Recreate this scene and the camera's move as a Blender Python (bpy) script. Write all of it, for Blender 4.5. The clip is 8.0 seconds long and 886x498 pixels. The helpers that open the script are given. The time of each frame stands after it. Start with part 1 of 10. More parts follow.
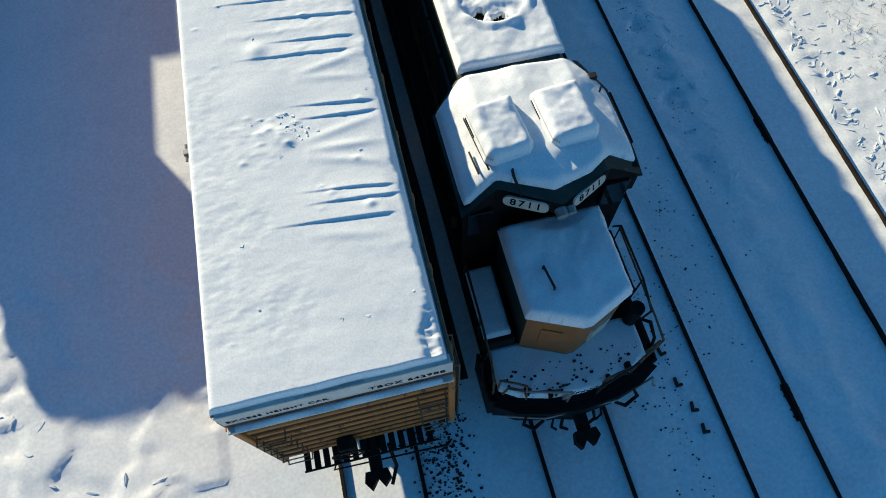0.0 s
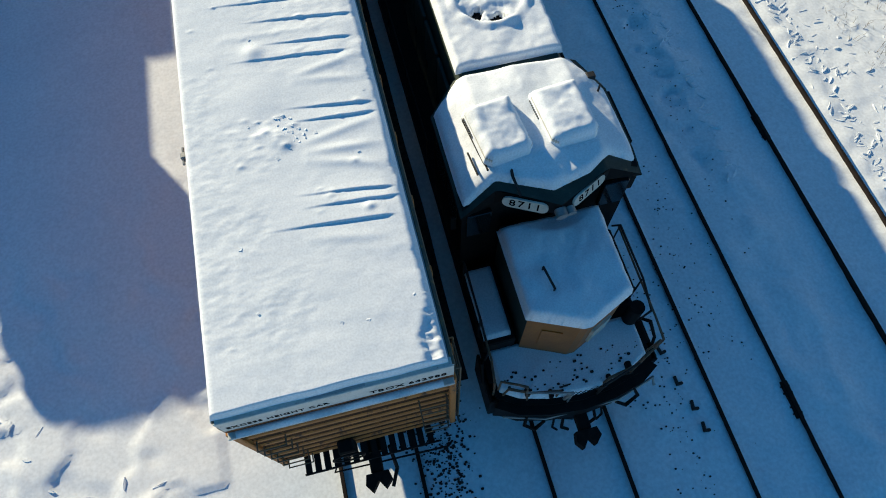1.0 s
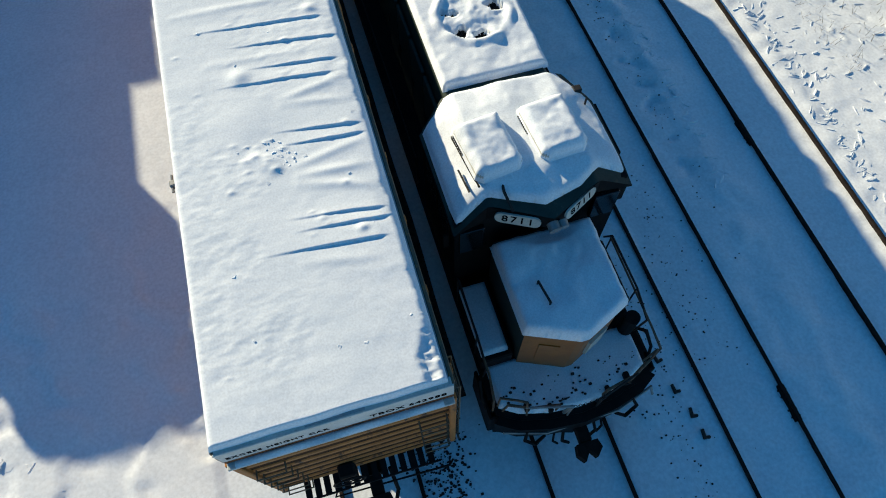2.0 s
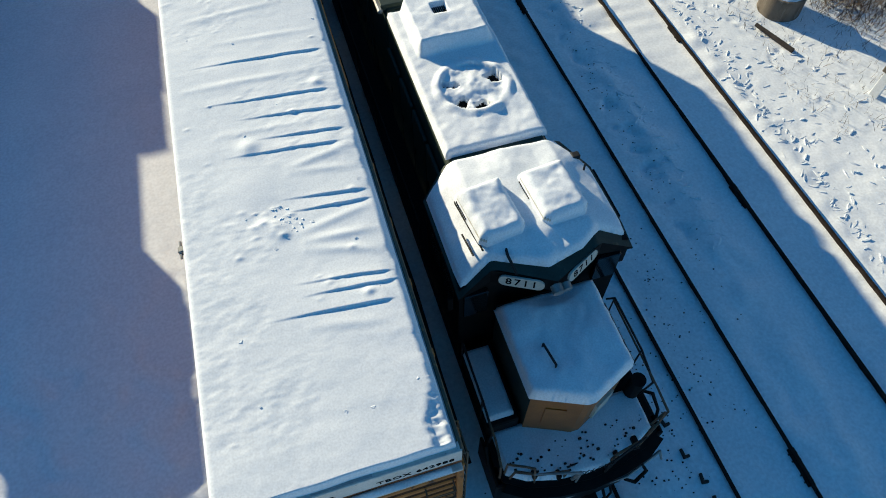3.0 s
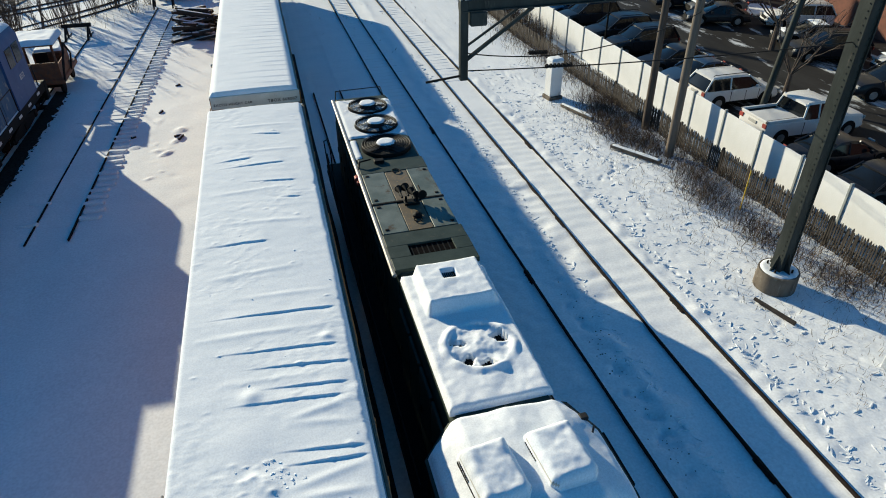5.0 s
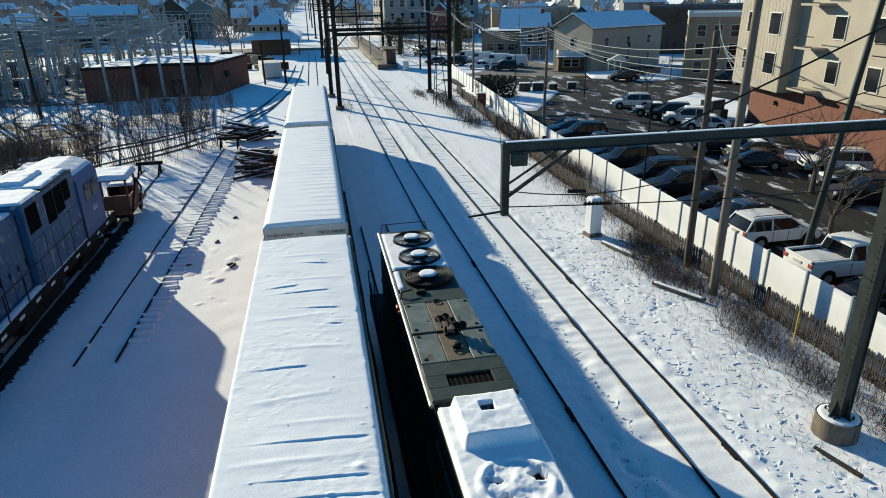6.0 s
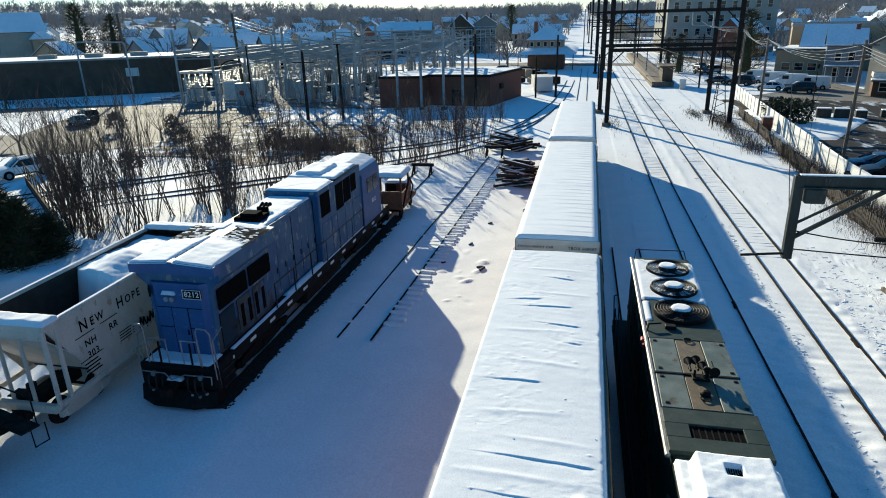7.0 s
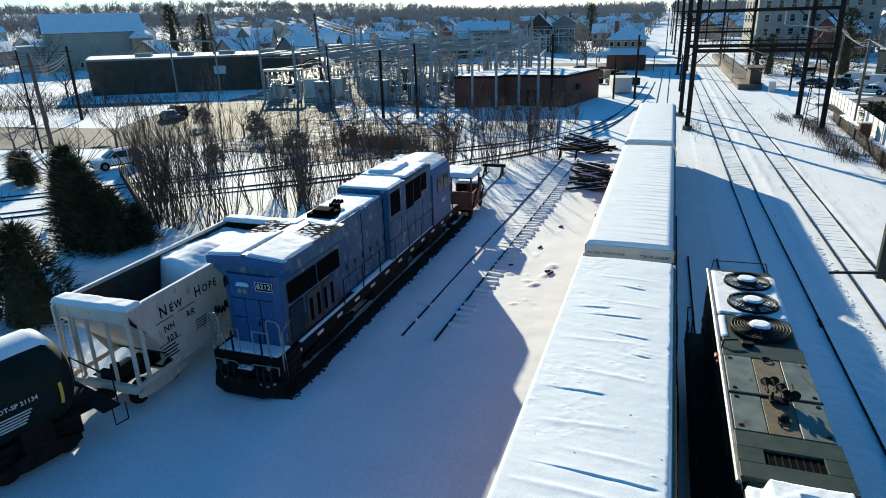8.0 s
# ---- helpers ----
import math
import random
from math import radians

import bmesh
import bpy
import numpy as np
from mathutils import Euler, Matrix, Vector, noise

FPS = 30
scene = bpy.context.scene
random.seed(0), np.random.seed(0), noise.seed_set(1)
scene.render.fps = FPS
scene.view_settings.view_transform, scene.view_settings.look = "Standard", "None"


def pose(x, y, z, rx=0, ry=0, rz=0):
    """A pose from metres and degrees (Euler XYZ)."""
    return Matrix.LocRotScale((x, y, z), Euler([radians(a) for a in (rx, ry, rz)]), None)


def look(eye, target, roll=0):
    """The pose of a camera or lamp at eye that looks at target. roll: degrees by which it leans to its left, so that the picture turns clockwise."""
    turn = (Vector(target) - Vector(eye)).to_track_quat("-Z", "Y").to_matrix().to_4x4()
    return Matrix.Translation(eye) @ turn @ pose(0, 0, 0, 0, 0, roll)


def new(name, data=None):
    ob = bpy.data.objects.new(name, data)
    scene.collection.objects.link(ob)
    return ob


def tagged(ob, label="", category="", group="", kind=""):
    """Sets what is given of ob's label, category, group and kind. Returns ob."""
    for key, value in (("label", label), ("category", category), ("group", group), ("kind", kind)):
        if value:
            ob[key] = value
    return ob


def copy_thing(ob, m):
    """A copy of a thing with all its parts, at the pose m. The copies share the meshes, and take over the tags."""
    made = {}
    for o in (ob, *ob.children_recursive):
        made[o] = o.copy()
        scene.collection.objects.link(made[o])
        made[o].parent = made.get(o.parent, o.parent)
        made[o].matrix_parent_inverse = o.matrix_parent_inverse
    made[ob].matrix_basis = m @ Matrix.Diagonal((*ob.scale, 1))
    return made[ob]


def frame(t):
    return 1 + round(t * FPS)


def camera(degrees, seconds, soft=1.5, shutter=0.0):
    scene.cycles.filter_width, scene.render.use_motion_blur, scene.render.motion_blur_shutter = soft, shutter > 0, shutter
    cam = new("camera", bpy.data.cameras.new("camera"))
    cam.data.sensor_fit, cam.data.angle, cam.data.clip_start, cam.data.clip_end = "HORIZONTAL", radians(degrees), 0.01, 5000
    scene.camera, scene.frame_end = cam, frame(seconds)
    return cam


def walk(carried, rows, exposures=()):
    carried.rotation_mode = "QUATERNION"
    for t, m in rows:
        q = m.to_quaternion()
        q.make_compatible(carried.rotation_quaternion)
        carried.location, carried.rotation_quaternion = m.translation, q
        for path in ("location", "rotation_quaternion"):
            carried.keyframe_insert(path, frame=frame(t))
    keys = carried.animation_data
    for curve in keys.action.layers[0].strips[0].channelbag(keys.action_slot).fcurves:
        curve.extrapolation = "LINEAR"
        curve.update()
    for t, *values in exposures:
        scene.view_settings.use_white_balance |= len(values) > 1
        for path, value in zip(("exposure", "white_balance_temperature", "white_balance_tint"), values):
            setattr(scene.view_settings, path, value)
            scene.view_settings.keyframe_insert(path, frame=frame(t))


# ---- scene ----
cam = camera(69.8, 8.0, soft=1.0)
# seconds, eye (m), yaw, pitch, roll (degrees)
ROWS = [
    (0, 1.005, -2.153, 12.974, -11.92, -64.51, -1.73),
    (0.5, 1.002, -2.118, 12.972, -12.13, -64.58, -1.55),
    (1, 0.975, -2.063, 12.966, -12.68, -64.77, -1.53),
    (2.5, 0.855, -1.939, 13.005, -15.81, -61.48, -1.45),
    (3, 0.791, -2.005, 13.059, -15.83, -57.74, -1.42),
    (3.5, 0.813, -2.088, 13.052, -16.01, -52.70, -1.26),
    (4, 0.840, -2.249, 13.050, -16.23, -47.12, -1.11),
    (4.5, 0.898, -2.211, 13.013, -16.42, -41.02, -0.66),
    (5, 0.928, -2.189, 12.930, -14.47, -33.96, -0.72),
    (5.2, 0.911, -2.205, 12.921, -13.49, -31.20, -0.61),
    (6.3, 0.894, -2.401, 12.929, -7.42, -20.43, -0.77),
    (6.5, 0.875, -2.280, 12.903, -3.04, -20.41, -0.92),
    (7, 0.788, -2.039, 12.880, 12.87, -20.07, -1.56),
    (7.5, 0.793, -1.924, 12.890, 18.88, -19.93, -1.63),
    (8, 0.826, -1.866, 12.913, 19.52, -19.94, -1.66),
]
walk(cam, [(t, pose(x, y, z, 90 + pitch, 0, yaw) @ pose(0, 0, 0, 0, 0, roll)) for t, x, y, z, yaw, pitch, roll in ROWS],
     exposures=[(0, 0.12, 5600, 3), (3.5, 0.12, 5550, 3), (5, 0.05, 5450, 3), (6.5, 0.20, 5400, 3), (8, 0.36, 5350, 3)])

# ---- sky and sun: low winter sun ahead and to the left ----
TO_SUN = Vector((-1.6, 2.66, 1.0)).normalized()
world = bpy.data.worlds.new("sky")
scene.world = world
world.use_nodes = True
wn = world.node_tree
sky = wn.nodes.new("ShaderNodeTexSky")
sky.sky_type = "NISHITA"
sky.sun_disc = False
sky.sun_elevation = math.asin(TO_SUN.z)
sky.sun_rotation = math.atan2(TO_SUN.x, TO_SUN.y)
sky.air_density, sky.dust_density, sky.ozone_density = 1.0, 0.1, 3.0
# pale haze near the horizon passes smoothly into deep blue overhead
way = wn.nodes.new("ShaderNodeTexCoord")
axes = wn.nodes.new("ShaderNodeSeparateXYZ")
wn.links.new(way.outputs["Generated"], axes.inputs[0])
rise = wn.nodes.new("ShaderNodeMapRange")
rise.interpolation_type = "SMOOTHSTEP"
rise.inputs["From Min"].default_value, rise.inputs["From Max"].default_value = 0.0, 0.10
wn.links.new(axes.outputs[2], rise.inputs[0])
hue = wn.nodes.new("ShaderNodeMix")
hue.data_type = "RGBA"
hue.inputs[6].default_value, hue.inputs[7].default_value = (0.88, 0.88, 0.97, 1), (0.42, 0.86, 1.0, 1)
wn.links.new(rise.outputs[0], hue.inputs[0])
deep = wn.nodes.new("ShaderNodeVectorMath")
deep.operation = "MULTIPLY"
wn.links.new(sky.outputs[0], deep.inputs[0])
wn.links.new(hue.outputs[2], deep.inputs[1])
wn.links.new(deep.outputs[0], wn.nodes["Background"].inputs[0])
wn.nodes["Background"].inputs[1].default_value = 0.107
sun_data = bpy.data.lights.new("sun", "SUN")
sun_data.energy, sun_data.angle, sun_data.color = 7.5, radians(0.5), (1.0, 0.784, 0.492)
sun = new("sun", sun_data)
sun.matrix_world = look(TO_SUN * 100, (0, 0, 0))

# ---- building kit ----
class Shape:
    """Collects vertices and faces of one mesh."""

    def __init__(self, m=None):
        self.v, self.f, self.m = [], [], m

    def add(self, verts, faces):
        n = len(self.v)
        if self.m is not None:
            verts = [self.m @ Vector(p) for p in verts]
        self.v += [tuple(p) for p in verts]
        self.f += [tuple(n + i for i in q) for q in faces]
        return self

    def box(self, x0, x1, y0, y1, z0, z1, b=0.0):
        if b <= 0:
            vs = [(x, y, z) for x in (x0, x1) for y in (y0, y1) for z in (z0, z1)]
            return self.add(vs, [(0, 1, 3, 2), (4, 6, 7, 5), (0, 4, 5, 1), (2, 3, 7, 6), (0, 2, 6, 4), (1, 5, 7, 3)])
        vs, fs = [], []
        lo, hi = (x0, y0, z0), (x1, y1, z1)
        idx = {}
        for c in range(8):
            s = (c & 1, c >> 1 & 1, c >> 2 & 1)
            for a in range(3):
                p = [hi[k] - b if s[k] else lo[k] + b for k in range(3)]
                p[a] = hi[a] if s[a] else lo[a]
                idx[c, a] = len(vs)
                vs.append(p)
        for a in range(3):
            u, w = (a + 1) % 3, (a + 2) % 3
            for s in (0, 1):
                cs = [s << a, s << a | 1 << u, s << a | 1 << u | 1 << w, s << a | 1 << w]
                fs.append(tuple(idx[c, a] for c in cs))
            for su in (0, 1):
                for sw in (0, 1):
                    c0 = su << u | sw << w
                    c1 = c0 | 1 << a
                    fs.append((idx[c0, u], idx[c1, u], idx[c1, w], idx[c0, w]))
        for c in range(8):
            fs.append((idx[c, 0], idx[c, 1], idx[c, 2]))
        return self.add(vs, fs)

    def cyl(self, p, q, r, n=10, r2=None, cap=True):
        p, q = Vector(p), Vector(q)
        r2 = r if r2 is None else r2
        d = (q - p).normalized()
        a = d.orthogonal().normalized()
        c = d.cross(a)
        vs = []
        for o, rr in ((p, r), (q, r2)):
            for i in range(n):
                t = 2 * math.pi * i / n
                vs.append(o + (a * math.cos(t) + c * math.sin(t)) * rr)
        fs = [(i, (i + 1) % n, n + (i + 1) % n, n + i) for i in range(n)]
        if cap:
            fs += [tuple(range(n))[::-1], tuple(range(n, 2 * n))]
        return self.add(vs, fs)

    def tube(self, pts, r, n=6):
        """One bent tube through the points, closed at both ends."""
        ps = [Vector(p) for p in pts]
        ds = [(q - p).normalized() for p, q in zip(ps, ps[1:])]
        a = ds[0].orthogonal().normalized()
        vs = []
        for i, p in enumerate(ps):
            d0, d1 = ds[max(i - 1, 0)], ds[min(i, len(ds) - 1)]
            t = (d0 + d1).normalized() if (d0 + d1).length > 0.01 else d1
            a = a - t * a.dot(t)
            a = a.normalized() if a.length > 1e-4 else t.orthogonal().normalized()
            c = t.cross(a)
            w = r * min(1.35, 1 / max(0.3, d1.dot(t)))
            vs += [p + (a * math.cos(2 * math.pi * j / n) + c * math.sin(2 * math.pi * j / n)) * w for j in range(n)]
        k = len(ps)
        fs = [(i * n + j, i * n + (j + 1) % n, (i + 1) * n + (j + 1) % n, (i + 1) * n + j) for i in range(k - 1) for j in range(n)]
        return self.add(vs, fs + [tuple(range(n))[::-1], tuple(range((k - 1) * n, k * n))])

    def ring(self, c, r, t, n=24, m=5, squash=1.0):
        vs, fs = [], []
        for i in range(n):
            a = 2 * math.pi * i / n
            for j in range(m):
                u = 2 * math.pi * j / m
                rr = r + t * math.cos(u)
                vs.append((c[0] + rr * math.cos(a), c[1] + rr * math.sin(a), c[2] + t * squash * math.sin(u)))
        for i in range(n):
            for j in range(m):
                fs.append((i * m + j, (i + 1) % n * m + j, (i + 1) % n * m + (j + 1) % m, i * m + (j + 1) % m))
        return self.add(vs, fs)

    def prism(self, pts, z0, z1):
        """A plan outline raised from z0 to z1."""
        n = len(pts)
        vs = [(x, y, z0) for x, y in pts] + [(x, y, z1) for x, y in pts]
        return self.add(vs, [(i, (i + 1) % n, n + (i + 1) % n, n + i) for i in range(n)] + [tuple(range(n))[::-1], tuple(range(n, 2 * n))])

    def along(self, prof, y0, y1):
        """A cross-section (x, z) drawn along y."""
        n = len(prof)
        vs = [(x, y0, z) for x, z in prof] + [(x, y1, z) for x, z in prof]
        return self.add(vs, [(i, (i + 1) % n, n + (i + 1) % n, n + i) for i in range(n)] + [tuple(range(n))[::-1], tuple(range(n, 2 * n))])

    def across(self, prof, x0, x1):
        """A side profile (y, z) drawn along x."""
        n = len(prof)
        vs = [(x0, y, z) for y, z in prof] + [(x1, y, z) for y, z in prof]
        return self.add(vs, [(i, (i + 1) % n, n + (i + 1) % n, n + i) for i in range(n)] + [tuple(range(n))[::-1], tuple(range(n, 2 * n))])

    def sheet(self, xs, ys, height):
        nx = len(xs)
        vs = [(x, y, height(x, y)) for y in ys for x in xs]
        fs = [(j * nx + i, j * nx + i + 1, (j + 1) * nx + i + 1, (j + 1) * nx + i) for j in range(len(ys) - 1) for i in range(nx - 1)]
        return self.add(vs, fs)

    def mesh(self, name, material, smooth=30, fix=True):
        me = bpy.data.meshes.new(name)
        me.from_pydata(self.v, [], self.f)
        if fix and len(self.f) < 60000:
            bm = bmesh.new()
            bm.from_mesh(me)
            bmesh.ops.recalc_face_normals(bm, faces=bm.faces)
            bm.to_mesh(me)
            bm.free()
        me.materials.append(material)
        me.polygons.foreach_set("use_smooth", [True] * len(me.polygons))
        me.set_sharp_from_angle(angle=radians(smooth))
        me.update()
        return me


def part(name, shape, material, parent=None, label="", at=None, smooth=30, fix=True):
    """One mesh object, under a thing or a part where one is given."""
    me = shape if isinstance(shape, bpy.types.Mesh) else shape.mesh(name, material, smooth, fix)
    ob = new(name, me)
    ob.parent = parent
    if at is not None:
        ob.matrix_basis = at
    if label:
        ob["label"] = label
    return ob


def thing(name, label, category, at=None, group="", kind=""):
    """An Empty at a thing's base, for its parts."""
    ob = new(name)
    ob.empty_display_size = 0.2
    if at is not None:
        ob.matrix_basis = at
    return tagged(ob, label, category, group, kind)


def lettering(text, size, material, parent, at, name="lettering", spacing=1.0, width=1.0):
    cu = bpy.data.curves.new("text", "FONT")
    cu.body, cu.size, cu.align_x, cu.align_y, cu.space_character, cu.resolution_u = text, size, "CENTER", "CENTER", spacing, 2
    cu.extrude, cu.offset = 0.002, size * 0.013
    tmp = bpy.data.objects.new("text", cu)
    scene.collection.objects.link(tmp)
    me = bpy.data.meshes.new_from_object(tmp.evaluated_get(bpy.context.evaluated_depsgraph_get()))
    bpy.data.objects.remove(tmp)
    me.materials.clear()
    me.materials.append(material)
    ob = new(name, me)
    ob.parent = parent
    ob.matrix_basis = at @ Matrix.Diagonal((width, 1, 1, 1))
    return ob


def rnd(a, b):
    return random.uniform(a, b)


def fbm(x, y, s, o=3, seed=0.0):
    return noise.fractal(Vector((x * s, y * s, seed)), 1.0, 2.1, o)


def wave(x, y, s, seed=0.0):
    return noise.noise(Vector((x * s, y * s, seed)))


# ---- materials ----
def material(name, base, alt=None, rough=0.6, metal=0.0, scale=2.0, fine=35.0, bump=0.15, dist=0.01, spread=0.15, spec=0.4, rand=0.0, stretch=(1, 1, 1), alt2=None, scale2=9.0, cut2=0.62, rough2=None, coat=0.0):
    m = bpy.data.materials.new(name)
    m.use_nodes = True
    nt = m.node_tree
    b = nt.nodes["Principled BSDF"]
    L = nt.links.new
    tc = nt.nodes.new("ShaderNodeTexCoord")
    mp = nt.nodes.new("ShaderNodeMapping")
    mp.inputs["Scale"].default_value = stretch
    L(tc.outputs["Object"], mp.inputs[0])
    n1 = nt.nodes.new("ShaderNodeTexNoise")
    n1.inputs["Scale"].default_value, n1.inputs["Detail"].default_value, n1.inputs["Roughness"].default_value = scale, 5, 0.6
    L(mp.outputs[0], n1.inputs["Vector"])
    n2 = nt.nodes.new("ShaderNodeTexNoise")
    n2.inputs["Scale"].default_value, n2.inputs["Detail"].default_value = fine, 3
    L(mp.outputs[0], n2.inputs["Vector"])
    ramp = nt.nodes.new("ShaderNodeValToRGB")
    ramp.color_ramp.elements[0].position, ramp.color_ramp.elements[1].position = 0.5 - spread, 0.5 + spread
    ramp.color_ramp.elements[0].color = (*base, 1)
    ramp.color_ramp.elements[1].color = (*(alt or [c * 0.8 for c in base]), 1)
    L(n1.outputs[0], ramp.inputs[0])
    col = ramp.outputs[0]
    if alt2:
        n3 = nt.nodes.new("ShaderNodeTexNoise")
        n3.inputs["Scale"].default_value, n3.inputs["Detail"].default_value, n3.inputs["Roughness"].default_value = scale2, 6, 0.65
        L(mp.outputs[0], n3.inputs["Vector"])
        r3 = nt.nodes.new("ShaderNodeValToRGB")
        r3.color_ramp.elements[0].position, r3.color_ramp.elements[1].position = cut2 - 0.04, cut2 + 0.04
        L(n3.outputs[0], r3.inputs[0])
        mx = nt.nodes.new("ShaderNodeMix")
        mx.data_type = "RGBA"
        L(r3.outputs[0], mx.inputs[0])
        L(col, mx.inputs[6])
        mx.inputs[7].default_value = (*alt2, 1)
        col = mx.outputs[2]
        if rough2 is not None:
            mr = nt.nodes.new("ShaderNodeMapRange")
            mr.inputs[3].default_value, mr.inputs[4].default_value = rough, rough2
            L(r3.outputs[0], mr.inputs[0])
            L(mr.outputs[0], b.inputs["Roughness"])
    # fine grain of the tone
    mr2 = nt.nodes.new("ShaderNodeMapRange")
    mr2.inputs[1].default_value, mr2.inputs[2].default_value, mr2.inputs[3].default_value, mr2.inputs[4].default_value = 0.3, 0.7, 0.88, 1.06
    L(n2.outputs[0], mr2.inputs[0])
    value = mr2.outputs[0]
    if rand:
        oi = nt.nodes.new("ShaderNodeObjectInfo")
        mr4 = nt.nodes.new("ShaderNodeMapRange")
        mr4.inputs[3].default_value, mr4.inputs[4].default_value = 1 - rand, 1 + rand
        L(oi.outputs["Random"], mr4.inputs[0])
        mu = nt.nodes.new("ShaderNodeMath")
        mu.operation = "MULTIPLY"
        L(value, mu.inputs[0])
        L(mr4.outputs[0], mu.inputs[1])
        value = mu.outputs[0]
    hs = nt.nodes.new("ShaderNodeHueSaturation")
    L(col, hs.inputs["Color"])
    L(value, hs.inputs["Value"])
    L(hs.outputs[0], b.inputs["Base Color"])
    if not (alt2 and rough2 is not None):
        b.inputs["Roughness"].default_value = rough
    b.inputs["Metallic"].default_value = metal
    b.inputs["Specular IOR Level"].default_value = spec
    b.inputs["Coat Weight"].default_value = coat
    if bump:
        bp = nt.nodes.new("ShaderNodeBump")
        bp.inputs["Strength"].default_value, bp.inputs["Distance"].default_value = bump, dist
        ad = nt.nodes.new("ShaderNodeMath")
        L(n2.outputs[0], ad.inputs[0])
        L(n1.outputs[0], ad.inputs[1])
        L(ad.outputs[0], bp.inputs["Height"])
        L(bp.outputs[0], b.inputs["Normal"])
    return m


SNOW = material("snow", (0.80, 0.83, 0.86), (0.86, 0.88, 0.90), 0.8, scale=1.2, fine=34, bump=0.025, dist=0.006, spec=0.1)
SNOW_FIELD = material("snow_field", (0.80, 0.83, 0.86), (0.86, 0.88, 0.90), 0.8, scale=0.6, fine=14, bump=0.07, dist=0.012, spec=0.1)
SNOW_FAR = material("snow_far", (0.78, 0.81, 0.85), (0.85, 0.87, 0.90), 0.8, scale=0.3, fine=3, bump=0.2, dist=0.05, spec=0.1)
RAIL = material("rail_steel", (0.016, 0.013, 0.012), (0.03, 0.022, 0.018), 0.85, 0.0, spec=0.05, scale=6, fine=60)
BLACK = material("black_paint", (0.006, 0.0065, 0.007), (0.013, 0.012, 0.011), 0.65, scale=4, spec=0.1)
UNDER = material("underframe", (0.010, 0.009, 0.008), (0.024, 0.019, 0.015), 0.85, scale=5, spec=0.12)
GREEN = material("dark_green_paint", (0.026, 0.040, 0.034), (0.042, 0.058, 0.049), 0.6, spec=0.2, scale=2.5, alt2=(0.10, 0.085, 0.06), scale2=5, cut2=0.66)
PANEL = material("worn_grey_panel", (0.098, 0.122, 0.110), (0.16, 0.185, 0.168), 0.55, 0.05, scale=1.6, spread=0.1, alt2=(0.085, 0.062, 0.036), scale2=2.6, cut2=0.62, spec=0.25)
RUSTPANEL = material("rusty_brown_panel", (0.15, 0.115, 0.07), (0.10, 0.085, 0.06), 0.65, scale=4, alt2=(0.24, 0.15, 0.06), scale2=9, cut2=0.6)
NOSE = material("orange_nose_paint", (0.33, 0.135, 0.03), (0.25, 0.10, 0.026), 0.5, scale=2.5, alt2=(0.22, 0.12, 0.05), scale2=7, cut2=0.66)
YELLOW = material("weathered_yellow_paint", (0.40, 0.165, 0.032), (0.29, 0.115, 0.024), 0.7, scale=1.6, alt2=(0.09, 0.042, 0.018), scale2=5, cut2=0.6, stretch=(1, 1, 0.3))
# brown end sheet with rust stains; its darkness paints the shade between ribs
ENDSHADE = material("shade_dark_stained_sheet", (0.028, 0.014, 0.007), (0.07, 0.03, 0.011), 0.85, scale=2.2, alt2=(0.16, 0.07, 0.018), scale2=5, cut2=0.62, spec=0.1)
WHITEBAND = material("white_band_paint", (0.62, 0.62, 0.58), (0.52, 0.52, 0.48), 0.6, scale=3, alt2=(0.33, 0.31, 0.27), scale2=11, cut2=0.66)
ROOFMETAL = material("galvanised_roof", (0.42, 0.44, 0.45), (0.33, 0.34, 0.34), 0.45, 0.5, scale=2)
LETTER = material("black_lettering", (0.008, 0.008, 0.009), rough=0.9, bump=0, spec=0.03)
VOID = material("black_screen", (0.004, 0.004, 0.0045), (0.009, 0.008, 0.008), 0.95, scale=6, spec=0.02)
LETTERW = material("white_lettering", (0.75, 0.75, 0.72), rough=0.6, bump=0)
PLATE = material("number_board", (0.56, 0.54, 0.46), (0.49, 0.47, 0.40), 0.4, scale=5, bump=0.05)
BLUE = material("faded_blue_paint", (0.030, 0.082, 0.225), (0.045, 0.105, 0.26), 0.5, scale=1.6, alt2=(0.10, 0.16, 0.30), scale2=3.5, cut2=0.66)
BLUESIDE = material("worn_blue_side", (0.022, 0.078, 0.185), (0.055, 0.128, 0.22), 0.65, scale=0.9, alt2=(0.20, 0.235, 0.245), scale2=2.6, cut2=0.60, stretch=(1, 1, 0.6))
GRIMEBLUE = material("grimy_blue_door", (0.055, 0.07, 0.08), (0.025, 0.03, 0.03), 0.75, scale=1.4, alt2=(0.05, 0.10, 0.19), scale2=2.2, cut2=0.55, stretch=(1, 1, 0.5))
GRILLE = material("brown_rusted_grille", (0.05, 0.043, 0.038), (0.034, 0.031, 0.03), 0.95, scale=4, spec=0.05)
GLASS = material("dark_glass", (0.010, 0.012, 0.014), rough=0.1, bump=0, spec=0.35)
HANDRAIL = material("handrail_steel", (0.014, 0.014, 0.015), (0.03, 0.027, 0.025), 0.6, 0.0, spec=0.25)
STRIPE = material("faded_orange_stripe", (0.20, 0.075, 0.022), (0.13, 0.05, 0.02), 0.7, scale=5, spec=0.2)
RUSTRAIL = material("rusty_tan_handrail", (0.16, 0.115, 0.075), (0.08, 0.055, 0.038), 0.7, scale=6, spec=0.2)
RAILPALE = material("pale_handrail", (0.38, 0.38, 0.36), (0.22, 0.21, 0.2), 0.5, 0.3)
